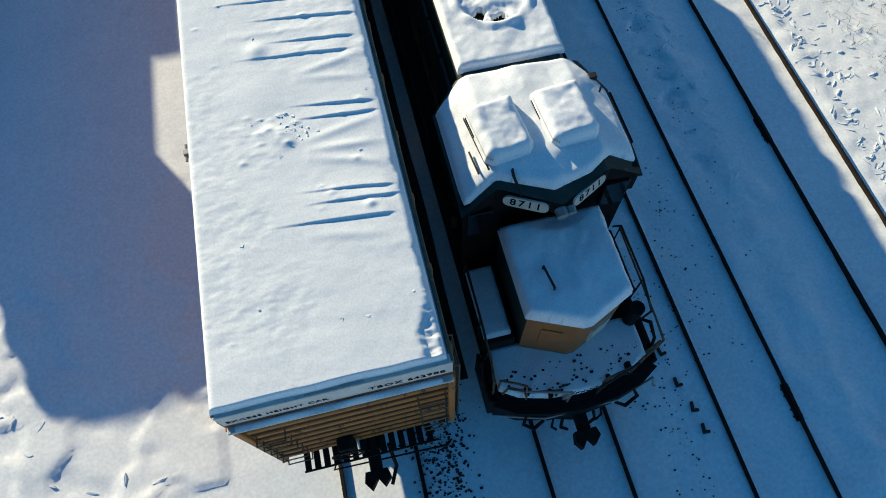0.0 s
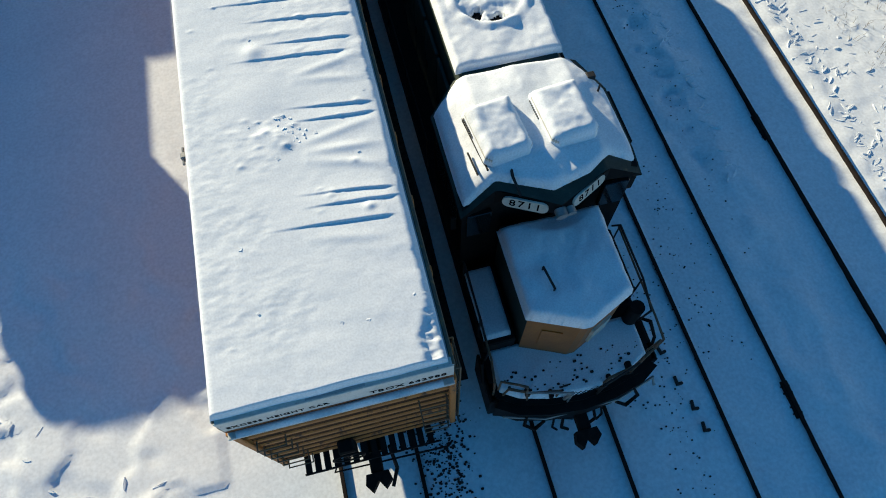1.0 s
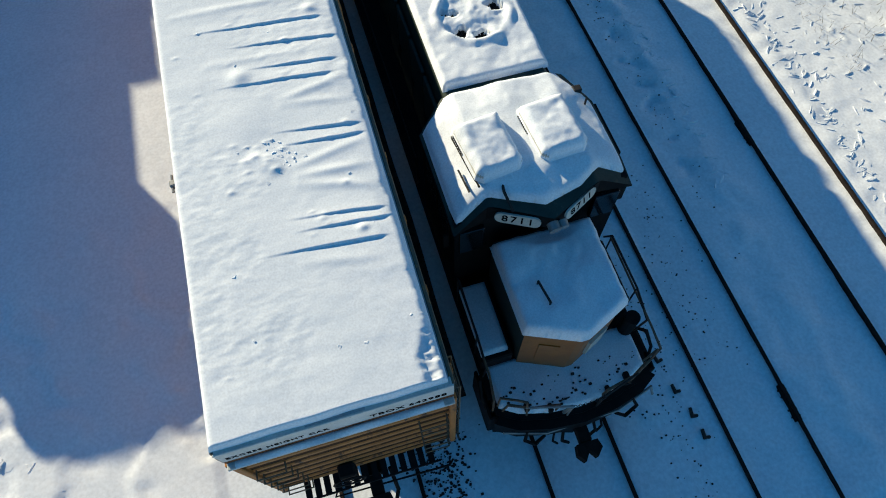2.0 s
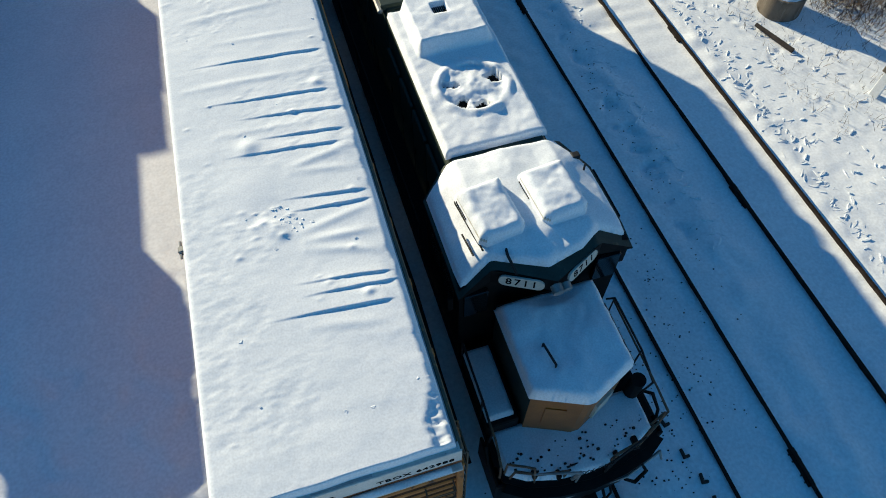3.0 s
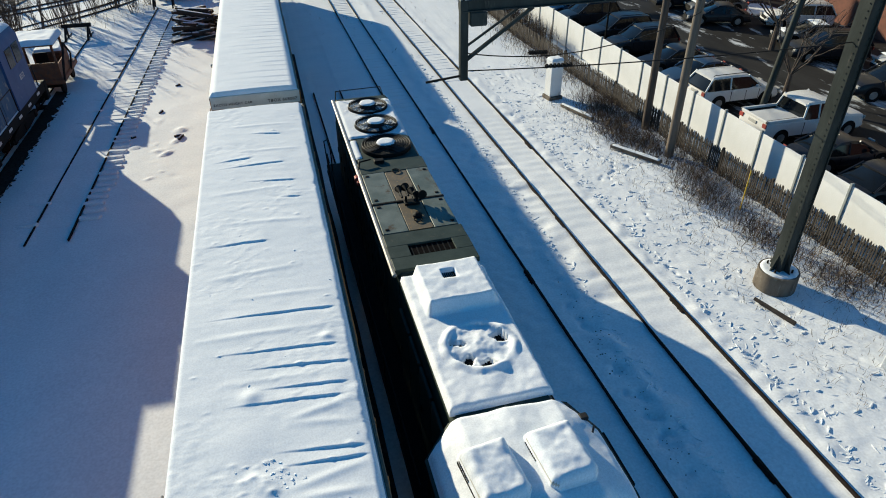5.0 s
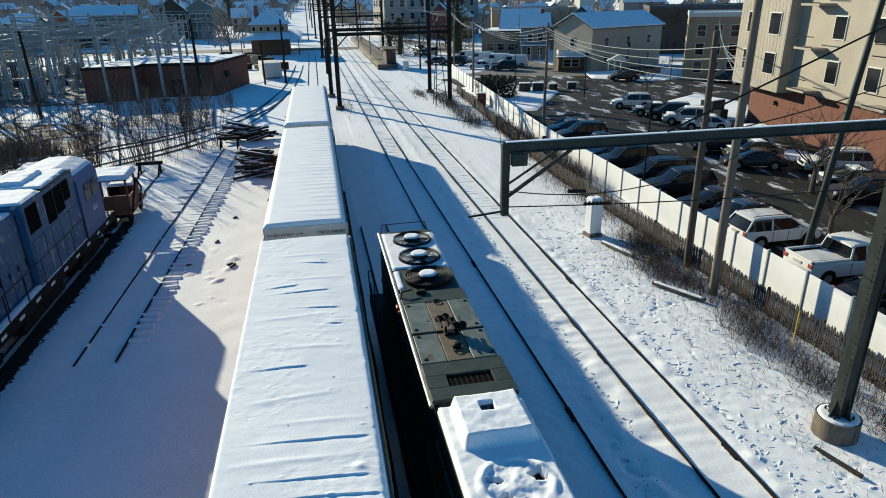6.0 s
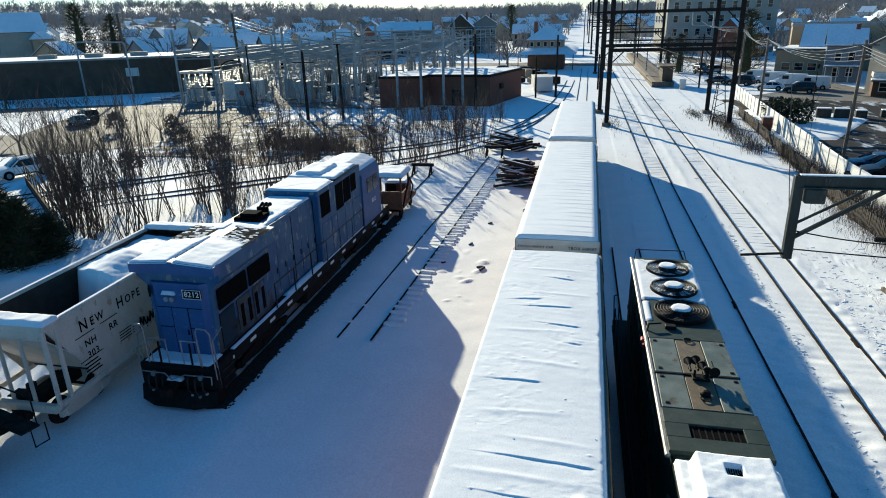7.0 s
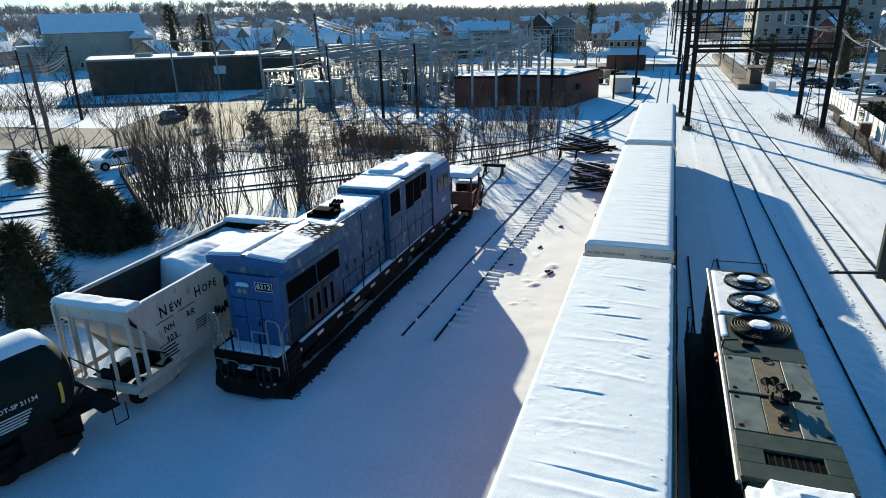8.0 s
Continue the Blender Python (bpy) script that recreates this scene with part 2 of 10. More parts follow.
HOPPER = material("off_white_hopper_paint", (0.62, 0.58, 0.50), (0.52, 0.48, 0.41), 0.6, scale=1.3, alt2=(0.36, 0.29, 0.21), scale2=3, cut2=0.64, stretch=(1, 1, 0.5))
COAL = material("dark_hopper_lining", (0.035, 0.026, 0.02), (0.055, 0.04, 0.03), 0.85, scale=3)
TANK = material("black_tank_paint", (0.007, 0.013, 0.010), (0.012, 0.020, 0.015), 0.6, scale=2, spec=0.15)
REFLECT = material("reflective_strip", (0.80, 0.78, 0.72), rough=0.4, bump=0)
AMBER = material("yellow_strip", (0.75, 0.50, 0.05), rough=0.4, bump=0)
RED = material("red_paint", (0.35, 0.05, 0.035), (0.22, 0.04, 0.03), 0.6)
CONCRETE = material("concrete", (0.165, 0.14, 0.11), (0.09, 0.073, 0.056), 0.85, scale=2.5, spread=0.1, stretch=(1, 1, 0.4), alt2=(0.22, 0.195, 0.16), scale2=6, cut2=0.62)
STEEL = material("galvanised_mast", (0.042, 0.048, 0.043), (0.020, 0.024, 0.021), 0.55, 0.1, spec=0.25, scale=3, stretch=(1, 1, 0.25), alt2=(0.08, 0.076, 0.066), scale2=4, cut2=0.66)
SUBSTEEL = material("substation_steel", (0.33, 0.35, 0.345), (0.23, 0.245, 0.245), 0.6, 0.1, scale=1)
DARKSTEEL = material("dark_steel", (0.011, 0.011, 0.012), (0.024, 0.022, 0.02), 0.75, 0.0, scale=2, spec=0.1)
WOODPOLE = material("weathered_pole_wood", (0.065, 0.049, 0.038), (0.105, 0.08, 0.062), 0.85, scale=3, stretch=(6, 6, 0.5), bump=0.4, dist=0.02)
PALEPOLE = material("pale_pole_wood", (0.19, 0.155, 0.12), (0.13, 0.105, 0.08), 0.85, scale=3, stretch=(6, 6, 0.5), bump=0.4, dist=0.02)
PICKET = material("grey_picket_wood", (0.030, 0.025, 0.021), (0.065, 0.056, 0.048), 0.9, scale=3, stretch=(4, 4, 0.6), rand=0.3)
VINYL = material("white_vinyl_fence", (0.74, 0.75, 0.76), (0.67, 0.68, 0.68), 0.5, scale=0.8, alt2=(0.5, 0.48, 0.44), scale2=3, cut2=0.72)
ASPHALT = material("wet_asphalt", (0.015, 0.015, 0.016), (0.031, 0.030, 0.030), 0.8, scale=0.5, fine=18, alt2=(0.58, 0.61, 0.65), scale2=0.62, cut2=0.59, spec=0.15, stretch=(1.0, 0.3, 1))
ROADSALT = material("salted_road", (0.12, 0.112, 0.10), (0.19, 0.175, 0.155), 0.85, scale=0.2, fine=6, alt2=(0.6, 0.62, 0.65), scale2=0.3, cut2=0.69)
BARK = material("grey_brown_bark", (0.11, 0.085, 0.068), (0.07, 0.052, 0.043), 0.9, scale=8, bump=0.2)
TWIG = material("brown_twigs", (0.12, 0.087, 0.068), (0.08, 0.058, 0.046), 0.9, scale=5, bump=0, rand=0.25)
DRYGRASS = material("dry_brown_brush", (0.14, 0.10, 0.065), (0.075, 0.055, 0.04), 0.9, scale=1.5, bump=0)
NEEDLE = material("dark_conifer_needles", (0.036, 0.046, 0.022), (0.075, 0.072, 0.036), 0.8, scale=3, bump=0, spec=0.2)
BRICK = material("red_brown_brick", (0.155, 0.058, 0.036), (0.11, 0.045, 0.03), 0.85, scale=3, fine=25, alt2=(0.17, 0.10, 0.075), scale2=8, cut2=0.66)
TIMBER = material("dark_timber", (0.022, 0.018, 0.016), (0.045, 0.037, 0.032), 0.9, scale=4, stretch=(1, 1, 4))
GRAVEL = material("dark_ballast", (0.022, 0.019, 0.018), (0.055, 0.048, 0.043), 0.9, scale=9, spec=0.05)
INSUL = material("grey_insulator", (0.38, 0.38, 0.37), (0.25, 0.25, 0.25), 0.35, scale=6, bump=0)
SOIL = material("stony_soil_and_snow", (0.075, 0.058, 0.045), (0.12, 0.095, 0.075), 0.9, scale=0.8, fine=9, bump=0.5, dist=0.06, alt2=(0.74, 0.77, 0.80), scale2=0.55, cut2=0.53)
YARDGRAVEL = material("grey_gravel_and_snow", (0.10, 0.098, 0.092), (0.16, 0.155, 0.145), 0.9, scale=0.8, fine=9, bump=0.4, dist=0.05, alt2=(0.74, 0.77, 0.80), scale2=0.25, cut2=0.55)

# ---- ground and tracks ----
SLOPE = -0.0126          # the main tracks lean a little to the yard's line
GAUGE = 1.505


def spaced(lo, a, b, hi, step, grow):
    """Coordinates with an even step from a to b that widen outwards to lo and hi."""
    mid = list(np.arange(a, b + step / 2, step))
    out, s, p = [], step, b
    while p < hi:
        s *= grow
        p += s
        out.append(min(p, hi))
    inn, s, p = [], step, a
    while p > lo:
        s *= grow
        p -= s
        inn.append(max(p, lo))
    return inn[::-1] + mid + out


def near_line(x, y, x0, slope=SLOPE):
    return abs(x - (x0 + slope * y))


PRINTS = []
for _ in range(16):
    tx, ty, ta = rnd(12.7, 16.6), rnd(-6, 34), rnd(0, 6.28)
    for k in range(int(rnd(4, 12))):
        tx, ty, ta = tx + 0.38 * math.cos(ta), ty + 0.38 * math.sin(ta), ta + rnd(-0.5, 0.5)
        if 12.6 < tx < 17:
            PRINTS.append((tx + rnd(-0.12, 0.12), ty, rnd(0.05, 0.085), rnd(-0.075, -0.02), ta))
PRINTS += [(rnd(12.5, 16.6), rnd(-6, 34), rnd(0.03, 0.07), rnd(-0.03, 0.04), rnd(0, 3.1)) for _ in range(150)]
PRINTS += [(rnd(-6.4, -4.2), rnd(24, 37), rnd(0.06, 0.16), rnd(-0.03, 0.10), rnd(0, 3)) for _ in range(30)]
PRINTS += [(rnd(-9, -3.8), rnd(-4, 3), rnd(0.1, 0.3), rnd(-0.05, 0.07), rnd(0, 3)) for _ in range(60)]
PRINTS += [(8.9 + rnd(-0.25, 0.25), rnd(4, 14), rnd(0.06, 0.12), -0.08, rnd(0, 3)) for _ in range(22)]
PRINTS += [(rnd(8.6, 10.4), rnd(-4, 24), rnd(0.2, 0.5), rnd(-0.05, 0.05), rnd(0, 3)) for _ in range(120)]
CELLS = {}
for pr in PRINTS:
    CELLS.setdefault((math.floor(pr[0]), math.floor(pr[1])), []).append(pr)


def ground_height(x, y):
    far = max(abs(x) / 60, abs(y - 20) / 90)
    z = -0.06
    if far < 3:
        z += 0.05 * fbm(x, y, 0.12, 3) + 0.010 * fbm(x, y, 1.1, 3, 4.0)
    # wind scoured crust beside the yard
    if -12 < x < -3 and y < 9:
        e = wave(x * 1.3, y, 0.55, 9.0) + 0.5 * wave(x, y * 1.4, 1.3, 2.0)
        z += 0.04 * min(1.0, max(0.0, e / 0.05)) * min(1.0, (9 - y) / 4) + 0.006 * fbm(x, y, 2.2, 2, 3.0)
    # drift between the yard engine and its track
    z += 0.22 * math.exp(-((x + 10.3) / 1.2) ** 2) * (0.6 + 0.4 * wave(x, y, 0.3)) * (1 if 8 < y < 42 else 0.3)
    # bed of the main tracks: sleepers show as a faint ripple
    for x0 in (6.82 + GAUGE / 2, 10.81 + GAUGE / 2, 3.845):
        d = near_line(x, y, x0)
        if d < 1.5 and y < 90:
            z += 0.007 * math.cos(2 * math.pi * y / 0.6) * (0.5 + 0.5 * wave(x0, y, 0.5))
            if d < 0.72:
                z -= 0.02
    # ridge of pushed snow between the main tracks and beside them
    z += 0.05 * math.exp(-(near_line(x, y, 9.5) / 0.35) ** 2) * (1 + wave(x * 2, y, 1.3, 2.0))
    z += 0.06 * math.exp(-(near_line(x, y, 12.75) / 0.3) ** 2) * (0.6 + wave(x, y, 1.6, 5.0))
    if x > 12.6 and x < 20 and y < 60:
        z += 0.016 * fbm(x, y, 0.7, 3, 7.0) + 0.010 * fbm(x, y, 3.4, 3, 1.0)
    for i in (-1, 0, 1):
        for j in (-1, 0, 1):
            for px, py, r, h, a in CELLS.get((math.floor(x) + i, math.floor(y) + j), ()):
                dx, dy = x - px, y - py
                u, w = dx * math.cos(a) + dy * math.sin(a), -dx * math.sin(a) + dy * math.cos(a)
                q = (u / (2.0 * r)) ** 2 + (w / r) ** 2
                if q < 4:
                    z += 0.85 * h * math.exp(-q * q)
    if 5.2 < x < 13 and y < 30:
        k = 1.0 if x < 9.2 else max(0.25, 1 - (x - 9.2))
        z += k * (0.034 * abs(wave(x + 0.5 * y, y * 0.7, 1.5, 11.0)) + 0.018 * fbm(x, y, 3.2, 2, 6.0))
    # car park and streets lie flat under their own surfacing
    if 20.6 < x < 140 and y < 150 or -140 < x < -43 and 38 < y < 160:
        z = -0.06
    # land rises into low hills far off
    r = math.hypot(x, y)
    if r > 350:
        a = -math.degrees(math.atan2(x, y))
        z += (r - 350) * 0.020 * (1 + 1.5 * min(1.0, max(0.0, (a - 14) / 22))) * (0.7 + 0.6 * wave(x, y, 0.002)) * (1 if r < 1500 else 1500 / r)
    return z


gx = spaced(-3000, -9.0, 12.3, 12.3, 0.115, 1.045) + spaced(12.38, 12.38, 16.8, 3000, 0.062, 1.05)
gy = spaced(-600, -5.0, 26.0, 4000, 0.085, 1.03)
ground = part("ground", Shape().sheet(gx, gy, ground_height), SNOW_FIELD, smooth=180, fix=False)
tagged(ground, "snow-covered rail yard ground with drifts and footprints", "ground", kind="structure")


cg = random.Random(8)
s = Shape()
spots = [(cg.uniform(12.6, 16.4), cg.uniform(-6, 36)) for _ in range(950)] + [(12.75 + abs(cg.gauss(0, 0.35)), cg.uniform(-6, 30)) for _ in range(420)] + [(cg.gauss(9.75, 0.16) + SLOPE * 10, cg.uniform(4, 40)) for _ in range(420)] + [(cg.gauss(-8.0, 1.6), cg.uniform(-5, 2.5)) for _ in range(110)]
for x, y in spots:
    ln, wd, h, a = cg.uniform(0.04, 0.15), cg.uniform(0.012, 0.04), 0.006 + 0.03 * cg.random() ** 2, cg.gauss(0.3, 0.8)
    c, q, z = Vector((math.cos(a), math.sin(a), 0)), Vector((-math.sin(a), math.cos(a), 0)), ground_height(x, y)
    o = Vector((x, y, z - 0.015))
    e = [o - c * ln - q * wd * 0.3, o - c * ln * 0.3 - q * wd, o + c * ln * 0.4 - q * wd * 0.8, o + c * ln + q * wd * 0.2, o + c * ln * 0.2 + q * wd * 0.6, o - c * ln * 0.6 + q * wd * 0.5]
    up = Vector((0, 0, h + 0.015))
    s.add(e + [v + up * cg.uniform(0.6, 1.1) + q * wd * 0.7 for v in e], [(i, (i + 1) % 6, 6 + (i + 1) % 6, 6 + i) for i in range(6)] + [(6, 7, 8, 9, 10, 11)])
tagged(part("snow_crust", s, SNOW, smooth=40), "broken flakes of wind-crusted snow on the ground", "snow crust", kind="stuff")


def rail_along(pts, name="rail", head=0.038, top=0.028, label="snow-dusted dark steel running rail"):
    """A rail with head, web and foot along a line of plan points."""
    prof = [(-0.07, -0.17), (0.07, -0.17), (0.07, -0.15), (0.012, -0.13), (0.012, top - 0.045), (head, top - 0.035), (head, top - 0.008), (head - 0.01, top), (-head + 0.01, top), (-head, top - 0.008), (-head, top - 0.035), (-0.012, top - 0.045), (-0.012, -0.13), (-0.07, -0.15)]
    s, n, k = Shape(), len(prof), len(pts)
    vs = []
    for i, (x, y) in enumerate(pts):
        a, b = pts[max(i - 1, 0)], pts[min(i + 1, k - 1)]
        d = Vector((b[0] - a[0], b[1] - a[1])).normalized()
        for u, z in prof:
            vs.append((x + d.y * u, y - d.x * u, z))
    fs = [(i * n + j, i * n + (j + 1) % n, (i + 1) * n + (j + 1) % n, (i + 1) * n + j) for i in range(k - 1) for j in range(n)]
    s.add(vs, fs + [tuple(range(n)), tuple(range((k - 1) * n, k * n))])
    return tagged(part(name, s, RAIL, smooth=25), label, "rail", group="running rails", kind="structure")


def straight(x0, y0, y1, slope=SLOPE):
    return [(x0 + slope * y, y) for y in (y0, (y0 + y1) / 2, y1)]


for x0 in (6.82, 6.82 + GAUGE, 10.81, 10.81 + GAUGE):
    rail_along(straight(x0, -14, 420))
for x0 in (3.845 - GAUGE / 2, 3.845 + GAUGE / 2):
    rail_along(straight(x0, -14, 34))
for x0 in (-GAUGE / 2, GAUGE / 2):
    rail_along(straight(x0, -14, 165, 0.0))
for x0 in (-9.2, -9.2 + GAUGE):
    rail_along([(x0 + 0.026 * (y - 21), y) for y in (20.8, 40, 58.5)])
for x0 in (-12.95 - GAUGE / 2, -12.95 + GAUGE / 2):
    rail_along(straight(x0, 17.5, 52, 0.0))


# snow-covered sleeper ends beside the yard track
sleeper = Shape().box(-0.42, 0.42, -0.13, 0.13, -0.14, 0.05, 0.05).mesh("sleeper_end", SNOW)
for k in range(62):
    y = 22.4 + k * 0.58
    for side in (-1, 1):
        if side < 0 and k % 3:
            continue
        ob = part("sleeper_end", sleeper, SNOW, at=pose(-9.2 + GAUGE / 2 + 0.026 * (y - 21) + side * (1.15 + rnd(-0.1, 0.12)), y + rnd(-0.06, 0.06), rnd(-0.03, 0.02), rnd(-3, 3), rnd(-4, 4), rnd(-5, 5)))
        tagged(ob, "snow-covered sleeper end beside the rail", "sleeper", "sleeper ends")


lain = Shape().box(-1.25, 1.25, -0.11, 0.11, -0.10, 0.035, 0.03).mesh("sleeper", SNOW)
for x0, slope, ya, yb in ((6.82 + GAUGE / 2, SLOPE, 30, 104), (10.81 + GAUGE / 2, SLOPE, 34, 104), (-9.2 + GAUGE / 2 - 0.026 * 21, 0.026, 32, 58)):
    y = ya
    while y < yb:
        ob = part("sleeper", lain, SNOW, at=pose(x0 + slope * y + rnd(-0.06, 0.06), y + rnd(-0.04, 0.04), ground_height(x0 + slope * y, y) - rnd(0.016, 0.03), rnd(-3, 3), rnd(-1, 1), rnd(-2, 2)))
        tagged(ob, "snow-covered sleeper between the rails", "sleeper", "track sleepers")
        y += 0.6


def smooth_line(pts, n=8):
    out = []
    for i in range(len(pts) - 1):
        p0, p1, p2, p3 = (Vector(pts[max(0, min(len(pts) - 1, i + k))]) for k in (-1, 0, 1, 2))
        for j in range(n):
            t = j / n
            out.append(tuple(0.5 * (2 * p1 + (p2 - p0) * t + (2 * p0 - 5 * p1 + 4 * p2 - p3) * t * t + (3 * p1 - p0 - 3 * p2 + p3) * t ** 3)))
    return out + [pts[-1]]


def offset_line(pts, d):
    out = []
    for i, p in enumerate(pts):
        a, b = pts[max(i - 1, 0)], pts[min(i + 1, len(pts) - 1)]
        t = Vector((b[0] - a[0], b[1] - a[1])).normalized()
        out.append((p[0] + t.y * d, p[1] - t.x * d))
    return out


branch = smooth_line([(-75, 12), (-52, 32), (-40.5, 42.4), (-29.3, 53.2), (-15, 65), (-7.5, 77), (-4.5, 92), (-3.2, 110), (-2.6, 135)])
branch2 = smooth_line([(-70, 8), (-46, 29.5), (-35.5, 38.6), (-24.4, 48.2), (-16, 56), (-9.5, 66), (-6, 80), (-4.2, 95)])
for line in (branch, branch2):
    for d in (-GAUGE / 2, GAUGE / 2):
        rail_along(offset_line(line, d), head=0.04, top=0.035)

# joint bars on the main rails
for x0, y in ((10.81, 5.2), (12.315, 11.3), (8.325, -1.1), (8.325, 14), (6.82, 7), (10.81, 17), (8.325, 27), (12.315, 24)):
    s = Shape()
    for sd in (-1, 1):
        s.box(sd * 0.05 - 0.018, sd * 0.05 + 0.018, -0.38, 0.38, -0.12, 0.0, 0.006)
        for k in (-0.28, -0.14, 0.14, 0.28):
            s.cyl((sd * 0.05, k, -0.055), (sd * 0.1, k, -0.055), 0.018, 6)
    tagged(part("joint_bar", s, RAIL, at=pose(x0 + SLOPE * y, y, 0)), "rusty bolted joint bar clamped on the rail", "joint bar", "joint bars")

# dark lumps of ballast and tie ends that poke through beside the engine
bed = [(-11.45, 15.4)] + [(-10.85 + 0.16 * wave(0, k, 0.9), k) for k in np.arange(15.6, 38.5, 0.5)] + [(-11.45, 38.6)]
s = Shape()
for _ in range(900):
    px, py = (random.gauss(1.25, 0.3), random.gauss(-0.35, 0.6)) if random.random() < 0.55 else (-11.3 + rnd(-0.3, 0.3), rnd(15, 38))
    r = rnd(0.008, 0.03) if px > 0 else rnd(0.02, 0.06)
    z = ground_height(px, py)
    s.box(px - r, px + r, py - r * 0.8, py + r * 0.8, z - r, z + r * 0.7, r * 0.35)
for _ in range(420):
    px, py = random.choice(((random.gauss(5.75, 0.3), rnd(-2.5, 6)), (random.gauss(5.9, 0.2), rnd(-3, 3)), (random.gauss(9.0, 0.2), random.gauss(8, 2.5)), (random.gauss(6.3, 0.5), random.gauss(0.5, 1.2)), (random.gauss(7.6, 0.35), random.gauss(2.5, 1.5))))
    r = rnd(0.006, 0.022)
    z = ground_height(px, py)
    s.box(px - r, px + r, py - r * 0.8, py + r * 0.8, z - r, z + r * 0.6, r * 0.35)
tagged(part("ballast", s, GRAVEL), "dark ballast stones poking through the snow", "ballast", kind="stuff")
# dark strip beside the box cars: the gap's deep shade put into a colour
tagged(part("gap_shade_strip", Shape().sheet(list(np.linspace(0, 1, 8)), list(np.arange(0.9, 42.0, 0.14)), lambda x, y: 0.0), GRAVEL, smooth=180, fix=False), "dark ballast-toned strip standing in for the gap's shade beside the box cars", "ballast", kind="structure")
strip_mesh = bpy.data.objects["gap_shade_strip"].data
for v in strip_mesh.vertices:
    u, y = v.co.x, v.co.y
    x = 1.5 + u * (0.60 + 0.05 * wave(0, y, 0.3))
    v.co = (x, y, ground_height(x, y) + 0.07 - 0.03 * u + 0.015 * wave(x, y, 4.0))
tie = Shape().box(-0.09, 0.05, -0.08, -0.02, -0.12, 0.04, 0.015).box(-0.09, -0.04, -0.08, 0.12, -0.1, 0.05, 0.01).mesh("tie_end", TIMBER)
for px, py in ((5.95, 1.2), (6.2, 0.5), (6.28, -0.2), (6.4, -0.75), (6.45, -1.2), (6.1, 2.0), (6.05, 2.8), (5.9, 3.8)):
    tagged(part("tie_end", tie, TIMBER, at=pose(px, py, ground_height(px, py) + 0.03, 0, 0, rnd(-15, 15))), "dark timber tie end showing through the snow", "tie end", "tie ends")

# ---- wheels and trucks shared by the rolling stock ----
def truck_parts(parent, y, wheelbase=1.8, mat=None, wheels=2, side=1.05):
    mat = mat or UNDER
    for sd in (-1, 1):
        s = Shape()
        h = wheelbase / 2 + 0.35
        s.across([(y - h, 0.62), (y - h, 0.42), (y - 0.45, 0.28), (y + 0.45, 0.28), (y + h, 0.42), (y + h, 0.62), (y + 0.5, 0.82), (y - 0.5, 0.82)], sd * side - 0.07, sd * side + 0.07)
        for k in range(wheels):
            yy = y + (k - (wheels - 1) / 2) * wheelbase / max(1, wheels - 1)
            s.box(sd * side - 0.11, sd * side + 0.11, yy - 0.16, yy + 0.16, 0.34, 0.64, 0.03)
        for k in (-0.18, 0, 0.18):
            s.cyl((sd * side, y + k, 0.36), (sd * side, y + k, 0.68), 0.075, 8)
        part("side_frame", s, mat, parent)
    for k in range(wheels):
        yy = y + (k - (wheels - 1) / 2) * wheelbase / max(1, wheels - 1)
        s = Shape()
        s.cyl((-0.9, yy, 0.47), (0.9, yy, 0.47), 0.08, 8)
        for sd in (-1, 1):
            s.cyl((sd * 0.70, yy, 0.47), (sd * 0.82, yy, 0.47), 0.45, 20)
            s.cyl((sd * 0.665, yy, 0.47), (sd * 0.70, yy, 0.47), 0.485, 20)
        part("wheelset", s, RAIL, parent)


def coupler(parent, y, sgn):
    s = Shape()
    s.box(-0.11, 0.11, min(y, y + sgn * 0.55), max(y, y + sgn * 0.55), 0.74, 0.98, 0.02)
    e = y + sgn * 0.55
    s.prism([(-0.2, e), (0.2, e), (0.24, e + sgn * 0.16), (0.1, e + sgn * 0.3), (0.0, e + sgn * 0.14), (-0.14, e + sgn * 0.32), (-0.24, e + sgn * 0.18)], 0.72, 1.0)
    part("coupler", s, RAIL, parent)


# ---- tall box cars with drifted snow on the roof ----
CREASES = [(-0.16, 5.77, 1.21, 5.65), (-0.73, 5.52, 1.07, 5.37), (0.03, 4.41, 1.28, 4.26), (0.04, 4.15, 1.29, 4.07), (-0.01, 2.85, 1.28, 2.7), (0.04, 2.62, 1.33, 2.54), (-0.47, 2.37, 1.19, 2.24), (-0.47, 6.33, 1.30, 6.15), (-1.17, 7.85, 1.21, 7.71), (-1.02, 6.81, 1.14, 6.64), (-1.09, 14.41, 0.65, 14.45), (-0.42, 13.47, 0.88, 13.29), (0.54, 12.41, 0.96, 12.35), (-1.34, 10.47, 0.06, 10.43), (-0.25, 16.63, 0.67, 16.45), (-1.2, 14.83, -0.26, 14.9)]


FOLDS = [(0.25, 5.02, 1.25, 5.25, 0.03), (0.3, 4.92, 1.2, 4.8, 0.025), (0.2, 3.72, 1.3, 3.95, 0.03), (0.3, 3.55, 1.3, 3.5, 0.035), (0.25, 3.4, 1.25, 3.12, 0.03), (0.1, 2.12, 1.1, 1.95, 0.02), (-0.8, 6.05, 0.9, 5.95, 0.02), (-1.2, 7.3, 0.9, 7.2, 0.025), (-0.6, 8.4, 1.2, 8.3, 0.02), (-1.1, 9.2, 0.7, 9.3, 0.025), (-0.9, 11.4, 1.0, 11.2, 0.025), (-1.2, 12.9, 0.8, 13.0, 0.02), (-0.5, 15.4, 1.1, 15.3, 0.025), (-1.0, 17.3, 0.9, 17.2, 0.02)]


